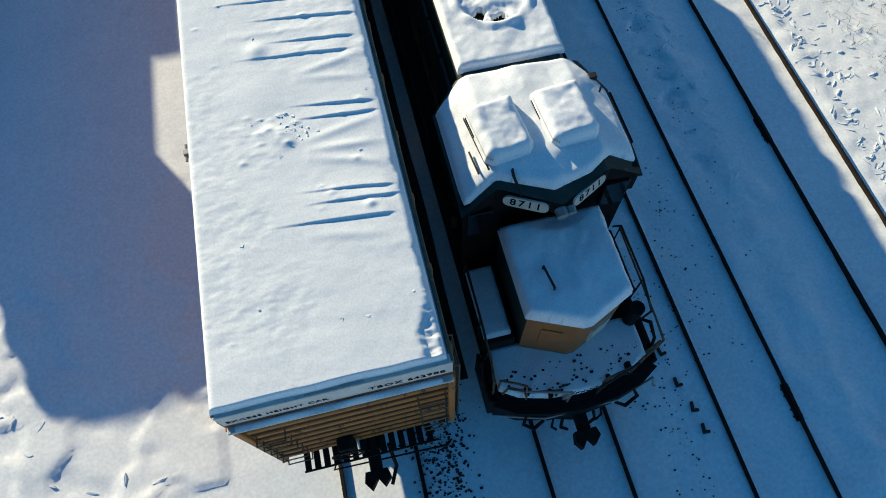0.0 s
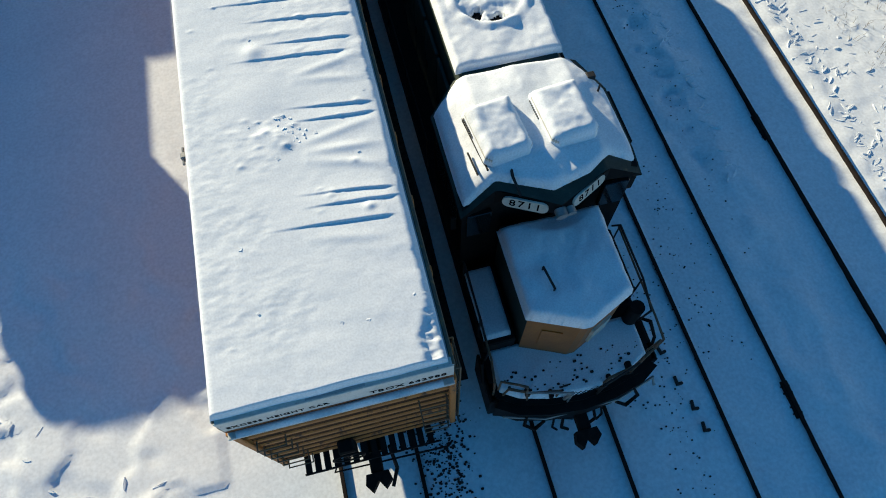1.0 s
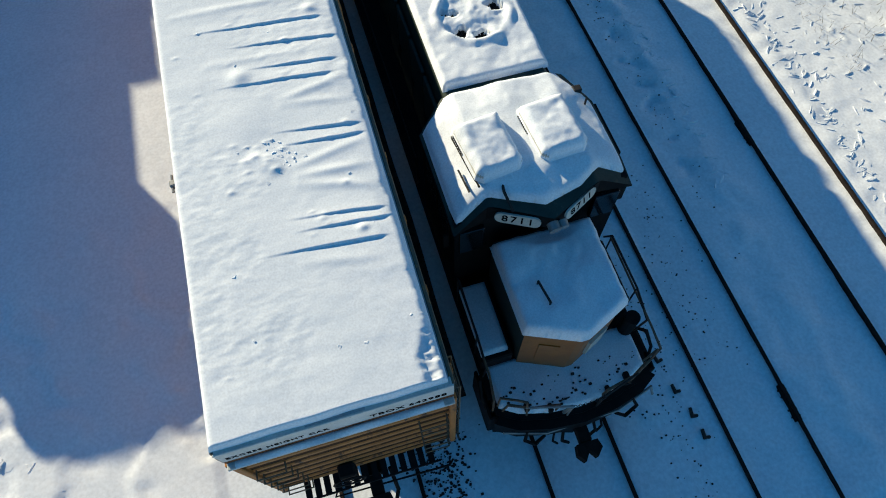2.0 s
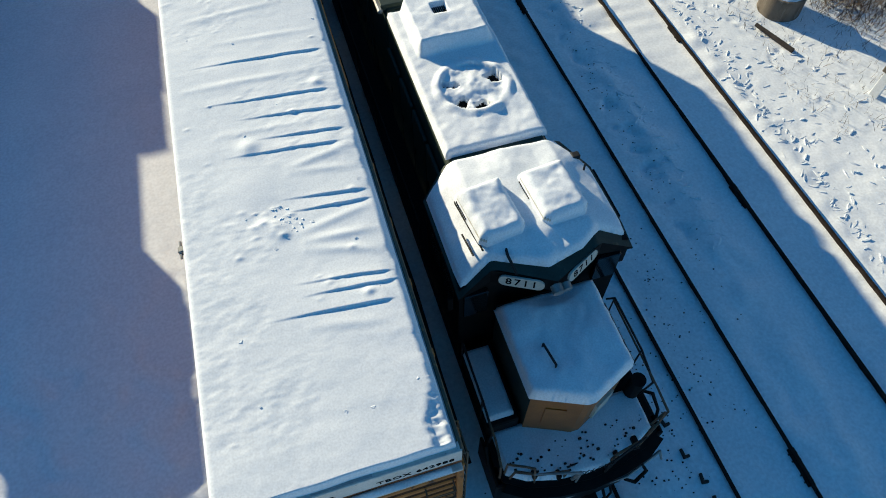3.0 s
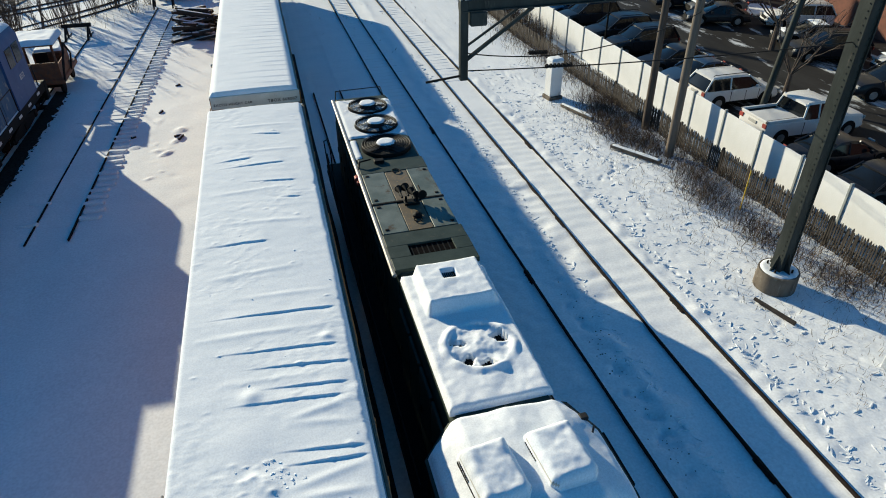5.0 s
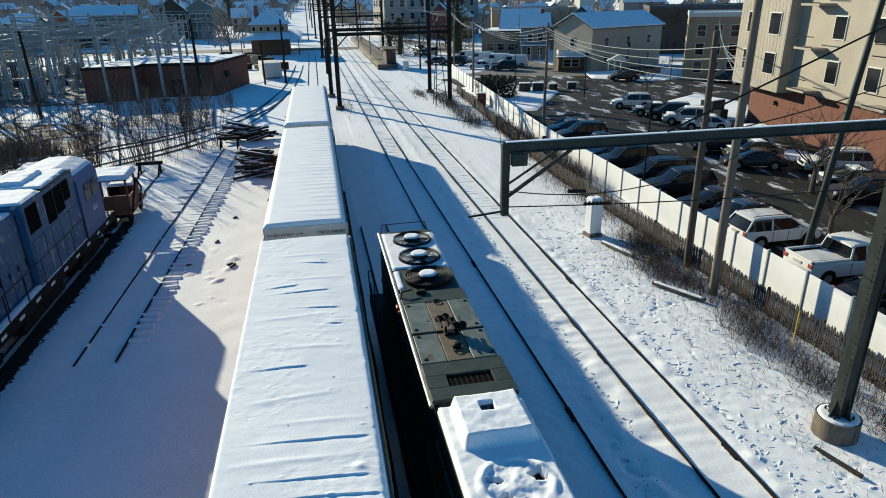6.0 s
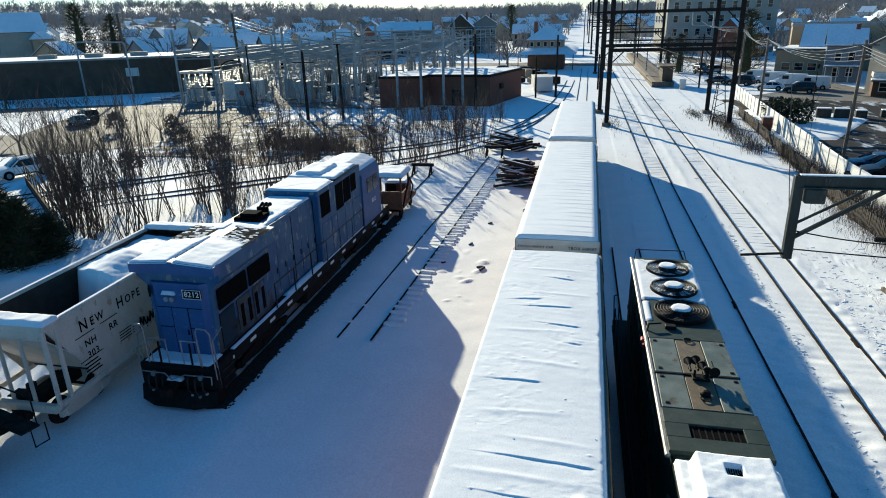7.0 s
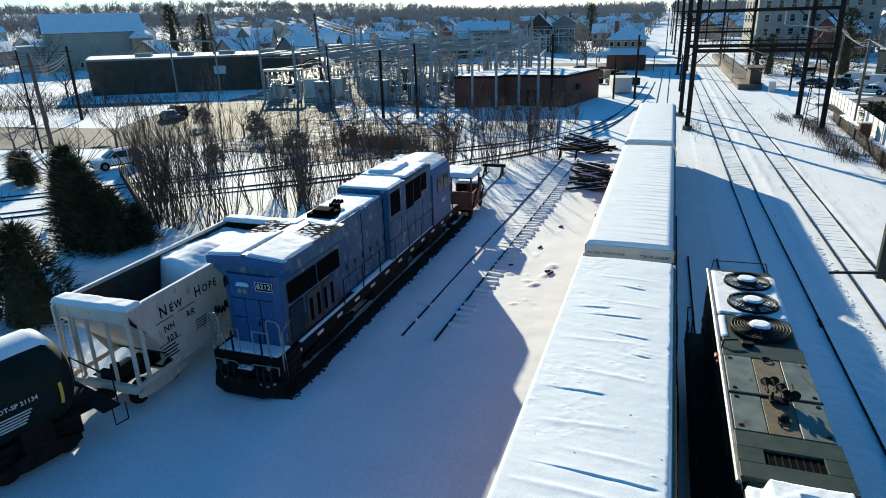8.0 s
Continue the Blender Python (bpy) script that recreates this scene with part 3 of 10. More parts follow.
def car_snow(creases, seed, fine):
    lumps = [(-0.33, 5.66, 0.16, 0.07), (-0.15, 3.9, 0.13, 0.06), (-0.3, 4.05, 0.1, 0.05), (-0.05, 3.75, 0.08, 0.05), (0.95, 2.45, 0.06, 0.05), (0.45, 2.75, 0.06, 0.03), (1.03, 6.85, 0.1, 0.06), (-0.5, 4.7, 0.4, 0.03)]
    lumps += [(random.gauss(-0.2, 0.3), random.gauss(4.0, 0.2), rnd(0.02, 0.05), rnd(0.01, 0.03)) for _ in range(14)]
    lumps += [(rnd(-1.3, 1.3), rnd(0.5, 18.5), rnd(0.02, 0.05), rnd(0.012, 0.03)) for _ in range(46)]
    if seed:
        lumps = lumps[34:]
    near = {}
    for lp in lumps:
        for k in range(-3, 4):
            near.setdefault(int(lp[1] * 4) + k, []).append(lp)

    def height(x, y):
        edge = min((1.5 - x) / 0.05, (x + 1.572) / 0.05, (y - 0.03 - 0.008 * wave(x, 0, 2.0, seed)) / 0.045, (19.05 - y) / 0.1)
        h = 0.13 + 0.03 * (1 - (x / 1.5) ** 2) + 0.012 * fbm(x, y, 0.5, 3, seed) + 0.003 * wave(x * 0.35, y, 2.4, seed + 2) + 0.002 * fbm(x, y, 5.5, 2, seed)
        for x0, y0, x1, y1 in creases:
            if abs(y - y0) < 0.7 and x0 - 0.35 < x < x1 + 0.2:
                t = (x - x0) / (x1 - x0)
                yc = y0 + (y1 - y0) * t + 0.012 * wave(x, y0, 3.0)
                win = min(1.0, max(0.0, (x - x0 + 0.05) / (0.6 * (x1 - x0)))) * min(1.0, max(0.0, (x1 + 0.08 - x) / 0.15))
                d = y - yc
                step = 1 / (1 + math.exp(max(-30.0, min(30.0, -d / (0.005 if fine else 0.012)))))
                h += win * (0.020 * step * math.exp(-max(0.0, d) / 0.2) - 0.013 * (1 - step) * math.exp(min(0.0, d) / 0.07)) * (1.0 if fine else 0.75)
        if fine:
            for x0, y0, x1, y1, a in FOLDS:
                if x0 - 0.1 < x < x1 + 0.1 and abs(y - y0) < 0.8:
                    t = min(1.0, max(0.0, (x - x0) / (x1 - x0)))
                    d = (y - y0 - (y1 - y0) * t) / 0.08
                    h += 0.55 * a * math.sin(math.pi * min(1.0, t * 0.8 + 0.1)) * math.exp(-d * d)
        h += 0.006 * max(0.0, 0.5 - abs(wave(x * 0.22 + 3.0, y + 0.12 * x, 2.1, seed + 5))) + 0.002 * wave(x * 0.5, y * 1.5, 3.2, seed + 9)
        for lx, ly, r, a in near.get(int(y * 4), ()):
            q = ((x - lx) ** 2 + (y - ly) ** 2) / (r * r)
            if q < 5:
                h += 0.6 * a * math.exp(-q)
        # broken rim along the shaded side, torn away at the near corner
        if x > 0.85:
            rim = 1.40 + 0.03 * fbm(0.3, y, 1.3, 3, seed) + 0.02 * fbm(0.7, y, 5.0, 3, seed)
            if fine and y < 1.2:
                rim -= 0.22 * min(1.0, (1.2 - y) / 0.8) ** 1.5 + 0.05 * fbm(x, y, 3.0, 3, 8.0)
            k = min(1.0, max(0.0, (x - rim) / 0.07))
            h -= k * ((0.085 if y > 1.0 or not fine else 0.055) + 0.03 * fbm(x, y, 4.0, 3, 6.0))
            if fine and k > 0:
                h += k * (0.03 * abs(wave(x, y, 8.0, 3.0)) + 0.015 * abs(wave(x, y, 17.0, 1.0)))
        if fine:
            m = min(1.0, max(0.0, (wave(x * 0.7, y, 0.55, 21.0) + 0.5 * wave(x, y, 1.4, 5.0) - 0.05) / 0.25))
            h += m * (0.007 * fbm(x, y, 4.5, 3, 12.0) + 0.003 * wave(x, y, 12.0, 7.0))
        return 4.94 + (0.04 + max(0.0, h)) * min(1.0, max(0.0, edge)) ** 0.5

    st = 0.045 if fine else 0.14
    xs = list(np.arange(-1.58, 1.521, st))
    ys = list(np.arange(0.02, 9.0, 0.0125)) + list(np.arange(9.0, 19.12, 0.025)) if fine else list(np.arange(0.02, 19.12, 0.07))
    return Shape().sheet(xs, ys, height)


def snow_crumbs(seed):
    """Angular crumbs of broken crust lying on the roof snow."""
    g = random.Random(seed)
    s = Shape()
    spots = [(g.gauss(-0.15, 0.22), g.gauss(3.95, 0.16)) for _ in range(150)] + [(g.gauss(-0.3, 0.06), g.gauss(5.7, 0.1)) for _ in range(16)] + [(g.gauss(1.0, 0.06), g.gauss(2.5, 0.05)) for _ in range(14)] + [(g.gauss(1.3, 0.08), g.gauss(0.5, 0.25)) for _ in range(6)] + [(g.uniform(-1.3, 1.3), g.uniform(0.4, 12)) for _ in range(50)]
    for x, y in spots:
        if abs(x) > 1.45 or y < 0.1:
            continue
        r = 0.005 + 0.020 * g.random() ** 2.5
        c = Vector((x, y, 5.105 + 0.03 * (1 - (x / 1.5) ** 2) + (-0.06 if x > 1.1 and y < 0.8 else 0.0)))
        m = Matrix.Rotation(g.uniform(0, 3), 3, "Z") @ Matrix.Rotation(g.uniform(-0.6, 0.6), 3, "X")
        v = [c + m @ Vector((sx * r * g.uniform(0.7, 1.3), sy * r * g.uniform(0.7, 1.3), sz * r * g.uniform(0.4, 0.9))) for sz in (-1, 1) for sy in (-1, 1) for sx in (-1, 1)]
        s.add(v, [(0, 1, 3, 2), (4, 5, 7, 6), (0, 1, 5, 4), (2, 3, 7, 6), (0, 2, 6, 4), (1, 3, 7, 5)])
    return s


def boxcar(y0, number, creases, seed, fine, label, dx=0.0):
    t = thing("boxcar", label, "box car", pose(dx, y0, 0), "box cars")
    L, w = 19.15, 1.52
    part("floor_frame", Shape().box(-1.35, 1.35, 0.1, L - 0.1, 1.05, 1.28, 0.02).box(-0.2, 0.2, -0.2, L + 0.2, 0.8, 1.1), UNDER, t)
    # sides with posts and a door with its rails
    for sd in (-1, 1):
        s = Shape()
        s.box(min(sd * w, sd * (w - 0.06)), max(sd * w, sd * (w - 0.06)), 0.05, L - 0.05, 1.2, 4.93)
        side = part("side_wall", s, YELLOW, t, "weathered yellow-brown steel side")
        for k in range(17):
            yy = 0.25 + k * (L - 0.5) / 16
            if 6.6 < yy < 12.6:
                continue
            part("post", Shape().box(min(sd * w, sd * (w + 0.07)), max(sd * w, sd * (w + 0.07)), yy - 0.06, yy + 0.06, 1.25, 4.86, 0.012), YELLOW, side)
        for j in range(2):
            a = 7.1 + j * 2.5
            dr = part("sliding_door", Shape().box(min(sd * (w + 0.03), sd * (w + 0.09)), max(sd * (w + 0.03), sd * (w + 0.09)), a, a + 2.45, 1.35, 4.7, 0.02), YELLOW, t)
            for k in range(6):
                part("rib", Shape().box(min(sd * (w + 0.09), sd * (w + 0.12)), max(sd * (w + 0.09), sd * (w + 0.12)), a + 0.1, a + 2.35, 1.6 + k * 0.5, 1.68 + k * 0.5, 0.01), YELLOW, dr)
        part("top_rail", Shape().box(min(sd * (w - 0.02), sd * (w + 0.045)), max(sd * (w - 0.02), sd * (w + 0.045)), 0.0, L, 4.88, 4.975, 0.012), RUSTPANEL, t, "brown rusty top side rail")
        part("side_sill", Shape().box(min(sd * (w - 0.02), sd * (w + 0.06)), max(sd * (w - 0.02), sd * (w + 0.06)), 0.0, L, 1.12, 1.34, 0.015), YELLOW, t)
        for yy in (0.3, L - 0.3):
            s = Shape()
            x = sd * (w + 0.14)
            for e in (-0.22, 0.22):
                s.cyl((x, yy + e, 1.0), (x, yy + e, 4.4), 0.014, 6)
            for k in range(9):
                s.cyl((x, yy - 0.22, 1.1 + 0.4 * k), (x, yy + 0.22, 1.1 + 0.4 * k), 0.013, 6)
            for z in (1.4, 3.0, 4.4):
                for e in (-0.22, 0.22):
                    s.cyl((sd * w, yy + e, z), (x, yy + e, z), 0.013, 5)
            s.box(min(x - 0.02, x + 0.02), max(x - 0.02, x + 0.02), yy - 0.3, yy + 0.3, 0.72, 0.78, 0.01)
            part("ladder", s, RUSTPANEL, t)
    # corrugated ends with a white band above
    for y, sg in ((0.0, -1), (L, 1)):
        # the sheet's dark colour carries the shade of the valleys between ribs
        end = part("end_wall", Shape().box(-w, w, min(y - sg * 0.1, y), max(y - sg * 0.1, y), 1.2, 4.4), ENDSHADE, t, "rust-stained brown end sheet, darkened for the shade between the ribs")
        n = 9
        for k in range(n):
            z = 1.25 + k * (4.36 - 1.25) / n
            prof = [(y - sg * 0.01, z), (y + sg * 0.017, z + 0.02), (y + sg * 0.018, z + 0.115), (y - sg * 0.01, z + 0.15)]
            part("rib", Shape().across(prof, -w + 0.05, w - 0.05), YELLOW, end, "rusty yellow pressed rib")
        part("header", Shape().box(-w - 0.02, w + 0.02, min(y, y + sg * 0.03), max(y, y + sg * 0.03), 4.46, 4.985, 0.008).box(-w, w, min(y - sg * 0.1, y), max(y - sg * 0.1, y), 4.40, 4.98), WHITEBAND, t, "grime-streaked white header band")
        part("header_stripe", Shape().box(-w - 0.015, w + 0.015, min(y, y + sg * 0.036), max(y, y + sg * 0.036), 4.448, 4.54, 0.004), STRIPE, t, "faded orange-brown stripe")
        part("ledge", Shape().box(-w - 0.01, w + 0.01, min(y, y + sg * 0.13), max(y, y + sg * 0.13), 4.39, 4.445, 0.01), WHITEBAND, t)
        xs = list(np.arange(-1.42, 1.43, 0.1))
        part("ledge_snow", Shape().sheet(xs, [min(y + sg * 0.02, y + sg * 0.13), y + sg * 0.06, y + sg * 0.09, max(y + sg * 0.02, y + sg * 0.13)] if sg > 0 else [y - 0.13, y - 0.09, y - 0.06, y - 0.02], lambda a, b: 4.446 + (0.045 if abs(b - y - sg * 0.075) < 0.03 else 0.0) * max(0.2, 0.7 + wave(a, seed, 2.0)) + 0.002), SNOW, t, smooth=180)
        for sd in (-1, 1):
            part("corner_post", Shape().box(sd * w - 0.05, sd * w + 0.05, min(y - sg * 0.04, y + sg * 0.07), max(y - sg * 0.04, y + sg * 0.07), 1.15, 4.40, 0.015), YELLOW, t)
        rz = pose(0, 0, 0, 90, 0, 0) if sg < 0 else pose(0, 0, 0, 90, 0, 180)
        lettering("EXCESS HEIGHT CAR", 0.125, LETTER, t, pose(sg * 0.80, y + sg * 0.033, 4.69) @ rz, spacing=1.15, width=1.0)
        lettering(number, 0.16, LETTER, t, pose(-sg * 0.92, y + sg * 0.033, 4.68) @ rz, spacing=1.1)
        # crossover platform, brake gear and grab irons
        s = Shape()
        for k in range(14):
            s.box(-1.2 + k * 0.17, -1.2 + k * 0.17 + 0.11, min(y, y + sg * 0.32), max(y, y + sg * 0.32), 1.16, 1.185)
        s.box(-1.22, 1.22, min(y + sg * 0.30, y + sg * 0.33), max(y + sg * 0.30, y + sg * 0.33), 1.12, 1.19)
        part("crossover_platform", s, DARKSTEEL, t)
        s = Shape()
        s.ring((0, 0, 0), 0.27, 0.018, 20, 5)
        for k in range(4):
            a = k * math.pi / 2
            s.cyl((0, 0, 0), (0.27 * math.cos(a), 0.27 * math.sin(a), 0), 0.012, 5)
        part("brake_wheel", s, DARKSTEEL, t, at=pose(sg * 0.35, y + sg * 0.3, 1.75, 90, 0, 0))
        part("brake_housing", Shape().box(sg * 0.35 - 0.14, sg * 0.35 + 0.14, min(y + sg * 0.02, y + sg * 0.26), max(y + sg * 0.02, y + sg * 0.26), 1.55, 1.98, 0.03), DARKSTEEL, t)
        for sd in (-1, 1):
            for k in range(6):
                z = 1.45 + 0.4 * k
                part("grab_iron", Shape().tube([(sd * 1.0, y + sg * 0.02, z), (sd * 1.0, y + sg * 0.17, z), (sd * 1.42, y + sg * 0.17, z), (sd * 1.42, y + sg * 0.02, z)], 0.013, 5), RUSTPANEL, t)
        s = Shape().tube([(-0.6, y + sg * 0.1, 0.95), (-0.75, y + sg * 0.35, 0.85), (1.35, y + sg * 0.4, 0.82), (1.45, y + sg * 0.3, 0.65)], 0.02, 6)
        s.tube([(0.3, y + sg * 0.15, 0.95), (0.34, y + sg * 0.5, 0.5), (0.2, y + sg * 0.8, 0.45)], 0.035, 8)
        part("uncoupling_lever", s, DARKSTEEL, t)
        coupler(t, y, sg)
    part("roof", Shape().along([(-w - 0.02, 4.93), (w + 0.02, 4.93), (w + 0.02, 4.965), (0, 4.985), (-w - 0.02, 4.965)], 0.0, L), ROOFMETAL, t)
    part("roof_snow", car_snow(creases, seed, fine), SNOW, t, "white snow blanket with wind-cut creases", smooth=180, fix=False)
    if fine:
        tagged(part("snow_crumb", snow_crumbs(4), SNOW, t, "loose crumbs of broken snow crust", fix=False), kind="stuff")
    part("roof_latch", Shape().box(-w - 0.16, -w - 0.02, 4.1, 4.22, 4.78, 4.9, 0.02).cyl((-w - 0.12, 4.0, 4.86), (-w - 0.12, 4.32, 4.86), 0.02, 6), RAILPALE, t)
    truck_parts(t, 2.6)
    truck_parts(t, L - 2.6)
    s = Shape()
    s.cyl((-0.8, 8.2, 0.85), (-0.8, 9.6, 0.85), 0.2, 12)
    part("air_reservoir", s, UNDER, t)
    part("brake_valve", Shape().box(0.3, 0.8, 10, 10.8, 0.7, 1.06, 0.03), UNDER, t)
    return t


far_creases = [(rnd(-1.3, 0.2), 0.7 + k * 0.62 + rnd(-0.1, 0.1), 1.3, 0.65 + k * 0.62 + rnd(-0.1, 0.1)) for k in range(29)]
boxcar(0.0, "TBOX 642988", CREASES, 0.0, True, "yellow-brown corrugated tall box car with snow-covered roof")
boxcar(20.6, "TBOX 668087", far_creases, 3.0, False, "tall box car with white header and ribbed roof snow", -0.02)
boxcar(41.3, "TBOX 668091", far_creases[::2], 6.0, False, "last tall box car under a smooth snow roof", 0.0)

# ---- dark green engine with an orange nose ----
eng = thing("diesel_locomotive", "dark green diesel locomotive with orange nose and snowy cab roof", "locomotive", pose(3.87, 0, 0, 0, 0, 0.4))
part("frame", Shape().box(-1.5, 1.5, 0.35, 20.9, 1.12, 1.42, 0.03).box(-0.5, 0.5, 0.2, 21.0, 0.8, 1.15), BLACK, eng)
part("walkway", Shape().box(-1.55, 1.55, 0.4, 20.95, 1.42, 1.48, 0.01), BLACK, eng)
# front platform, rounded in plan, with its anticlimber
front = [(-1.5, 0.6), (-1.5, 0.12), (-1.15, -0.1), (-0.6, -0.24), (0.0, -0.3), (0.6, -0.24), (1.15, -0.1), (1.5, 0.12), (1.5, 0.6)]
part("front_platform", Shape().prism(front, 1.30, 1.47), BLACK, eng)
part("anticlimber", Shape().prism([(x * 1.03, y - 0.17) for x, y in front[1:-1]] + [(x * 0.9, y + 0.06) for x, y in front[1:-1]][::-1], 0.86, 1.44), BLACK, eng)

part("snowplow", Shape().prism([(-1.45, 0.45), (-1.5, 0.05), (0, -0.42), (1.5, 0.05), (1.45, 0.45), (0, 0.1)], 0.14, 0.95), BLACK, eng)
part("step_frame", Shape().box(-1.6, -1.2, 0.5, 0.95, 0.4, 0.45).box(-1.6, -1.2, 0.55, 0.95, 0.75, 0.8).box(-1.6, -1.2, 0.6, 0.95, 1.1, 1.15).box(1.2, 1.6, 0.5, 0.95, 0.4, 0.45).box(1.2, 1.6, 0.55, 0.95, 0.75, 0.8).box(1.2, 1.6, 0.6, 0.95, 1.1, 1.15), BLACK, eng)
part("step_guard", Shape().box(-1.62, -1.56, 0.1, 1.0, 0.35, 1.4, 0.02).box(-1.62, -1.2, 0.06, 0.12, 0.35, 1.4, 0.02), BLACK, eng)
part("step_guard", Shape().box(1.56, 1.62, 0.1, 1.0, 0.35, 1.4, 0.02).box(1.2, 1.62, 0.06, 0.12, 0.35, 1.4, 0.02), BLACK, eng)
coupler(eng, -0.2, -1)
part("uncoupling_lever", Shape().tube([(-1.45, -0.2, 1.25), (-0.7, -0.42, 1.2), (0.7, -0.42, 1.2), (1.45, -0.2, 1.25), (1.5, -0.3, 1.0)], 0.022, 6), RAILPALE, eng, "bent steel lever")
ch = Shape()
for k in range(26):
    u = k / 25
    x = -0.35 + 1.3 * u
    ch.tube([(x - 0.025, 0.02 - 0.12 * abs(x), 1.66 - 0.16 * math.sin(math.pi * u)), (x + 0.035, 0.02 - 0.12 * abs(x), 1.655 - 0.16 * math.sin(math.pi * u))], 0.014 if k % 2 else 0.02, 5)
part("safety_chain", ch, HANDRAIL, eng, "sagging safety chain")
for sd in (-1, 1):
    part("platform_rail", Shape().tube([(sd * 0.45, -0.12, 1.47), (sd * 0.45, -0.14, 1.95), (sd * 0.95, -0.05, 1.98), (sd * 1.3, 0.12, 1.95), (sd * 1.36, 0.14, 1.47)], 0.022, 6), RUSTRAIL, eng)
    part("corner_rail", Shape().tube([(sd * 1.5, 0.2, 0.7), (sd * 1.54, 0.22, 2.2), (sd * 1.5, 0.6, 2.35), (sd * 1.48, 2.4, 2.45)], 0.02, 6), RUSTRAIL, eng)
    part("hose_loop", Shape().tube([(sd * 1.0, -0.25, 1.3), (sd * 1.1, -0.42, 1.12), (sd * 0.9, -0.5, 0.85), (sd * 0.7, -0.42, 1.0)], 0.03, 7), BLACK, eng)
for sd in (-1, 1):
    part("air_hose", Shape().tube([(sd * 0.28, -0.34, 0.95), (sd * 0.34, -0.55, 0.55), (sd * 0.2, -0.6, 0.4)], 0.03, 7), BLACK, eng)
    part("air_hose", Shape().tube([(sd * 0.45, -0.32, 0.95), (sd * 0.5, -0.5, 0.5), (sd * 0.4, -0.55, 0.35)], 0.022, 7), BLACK, eng)
# nose
NOSE_AT = pose(0.0, 0.11, 0) @ Matrix.Diagonal((0.945, 1, 1, 1))
nose = [(-0.88, 2.45), (-0.88, 0.80), (-0.05, 0.45), (0.10, 0.45), (0.90, 0.80), (0.90, 2.45)]
nb = part("nose", Shape().prism(nose, 1.48, 3.28), GREEN, eng, "low nose, dark sides and orange front", at=NOSE_AT, smooth=20)
part("nose_front", Shape().prism([(-0.885, 0.80), (-0.05, 0.45), (-0.055, 0.43), (-0.895, 0.785)], 1.5, 3.27), NOSE, nb, "weathered orange front plate")
part("nose_front", Shape().prism([(0.10, 0.45), (0.905, 0.80), (0.915, 0.785), (0.105, 0.43)], 1.5, 3.27), NOSE, nb, "weathered orange front plate")
part("nose_front", Shape().prism([(-0.055, 0.43), (0.105, 0.43), (0.10, 0.45), (-0.05, 0.45)], 1.5, 3.27), NOSE, nb, "weathered orange front plate")
part("nose_door", Shape().add([(-0.62, 0.685, 2.75), (-0.28, 0.541, 2.75), (-0.28, 0.541, 1.95), (-0.62, 0.685, 1.95), (-0.632, 0.650, 2.75), (-0.292, 0.506, 2.75), (-0.292, 0.506, 1.95), (-0.632, 0.650, 1.95)], [(4, 5, 6, 7), (0, 1, 5, 4), (2, 3, 7, 6), (1, 2, 6, 5), (3, 0, 4, 7)]), NOSE, nb)
part("nose_hatch", Shape().add([(0.30, 0.53, 2.5), (0.72, 0.72, 2.5), (0.72, 0.72, 1.9), (0.30, 0.53, 1.9), (0.33, 0.47, 2.5), (0.75, 0.66, 2.5), (0.75, 0.66, 1.9), (0.33, 0.47, 1.9)], [(4, 5, 6, 7), (0, 1, 5, 4), (2, 3, 7, 6), (1, 2, 6, 5), (3, 0, 4, 7)]), PLATE, nb, "pale metal box on the nose")


def inside(x, y, poly):
    hit = False
    for i in range(len(poly)):
        (x0, y0), (x1, y1) = poly[i], poly[i - 1]
        if (y0 > y) != (y1 > y) and x < (x1 - x0) * (y - y0) / (y1 - y0) + x0:
            hit = not hit
    return hit


def edge_point(x, y, poly):
    """The distance inside an outline (outside: minus) and the nearest point on it."""
    best, spot, q = 9.0, None, Vector((x, y))
    for i in range(len(poly)):
        a, b = Vector(poly[i - 1]), Vector(poly[i])
        d = b - a
        p = a + d * max(0.0, min(1.0, (q - a).dot(d) / d.length_squared))
        if (q - p).length < best:
            best, spot = (q - p).length, p
    return (best if inside(x, y, poly) else -best), spot


def patch(poly, step, height):
    """A gridded sheet trimmed to a plan outline; height takes x, y and the distance from the rim."""
    x0, x1 = min(p[0] for p in poly), max(p[0] for p in poly)
    y0, y1 = min(p[1] for p in poly), max(p[1] for p in poly)
    xs, ys = list(np.arange(x0 - step, x1 + step * 1.5, step)), list(np.arange(y0 - step, y1 + step * 1.5, step))
    keep, vs, fs = {}, [], []
    for j, y in enumerate(ys):
        for i, x in enumerate(xs):
            d, p = edge_point(x, y, poly)
            if d > -step * 1.1:
                if d < step * 0.35:
                    x2, y2, d = p.x, p.y, 0.0
                else:
                    x2, y2 = x, y
                keep[i, j] = len(vs)
                vs.append((x2, y2, height(x2, y2, d)))
    for (i, j), a in keep.items():
        q = (a, keep.get((i + 1, j)), keep.get((i + 1, j + 1)), keep.get((i, j + 1)))
        if None not in q:
            fs.append(q)
    return Shape().add(vs, fs)


def snow_cap(poly, z, thick, step=0.05, seed=0.0, soft=0.1, base=None, extra=None, rough=0.5):
    """A snow cushion with a rounded rim over a plan outline."""

    def height(x, y, d):
        k = min(1.0, max(0.0, d + 0.015 * wave(x, y, 5.0, seed)) / soft) if d > 0 else 0.0
        h = thick * math.sqrt(max(0.0, 1 - (1 - k) ** 2)) * (1 + rough * 0.35 * fbm(x, y, 1.7, 3, seed)) + rough * 0.012 * fbm(x, y, 6.0, 2, seed) * k
        return (base(x, y) if base else z) - 0.01 + h + (extra(x, y) * k if extra else 0.0)

    return patch(poly, step, height)


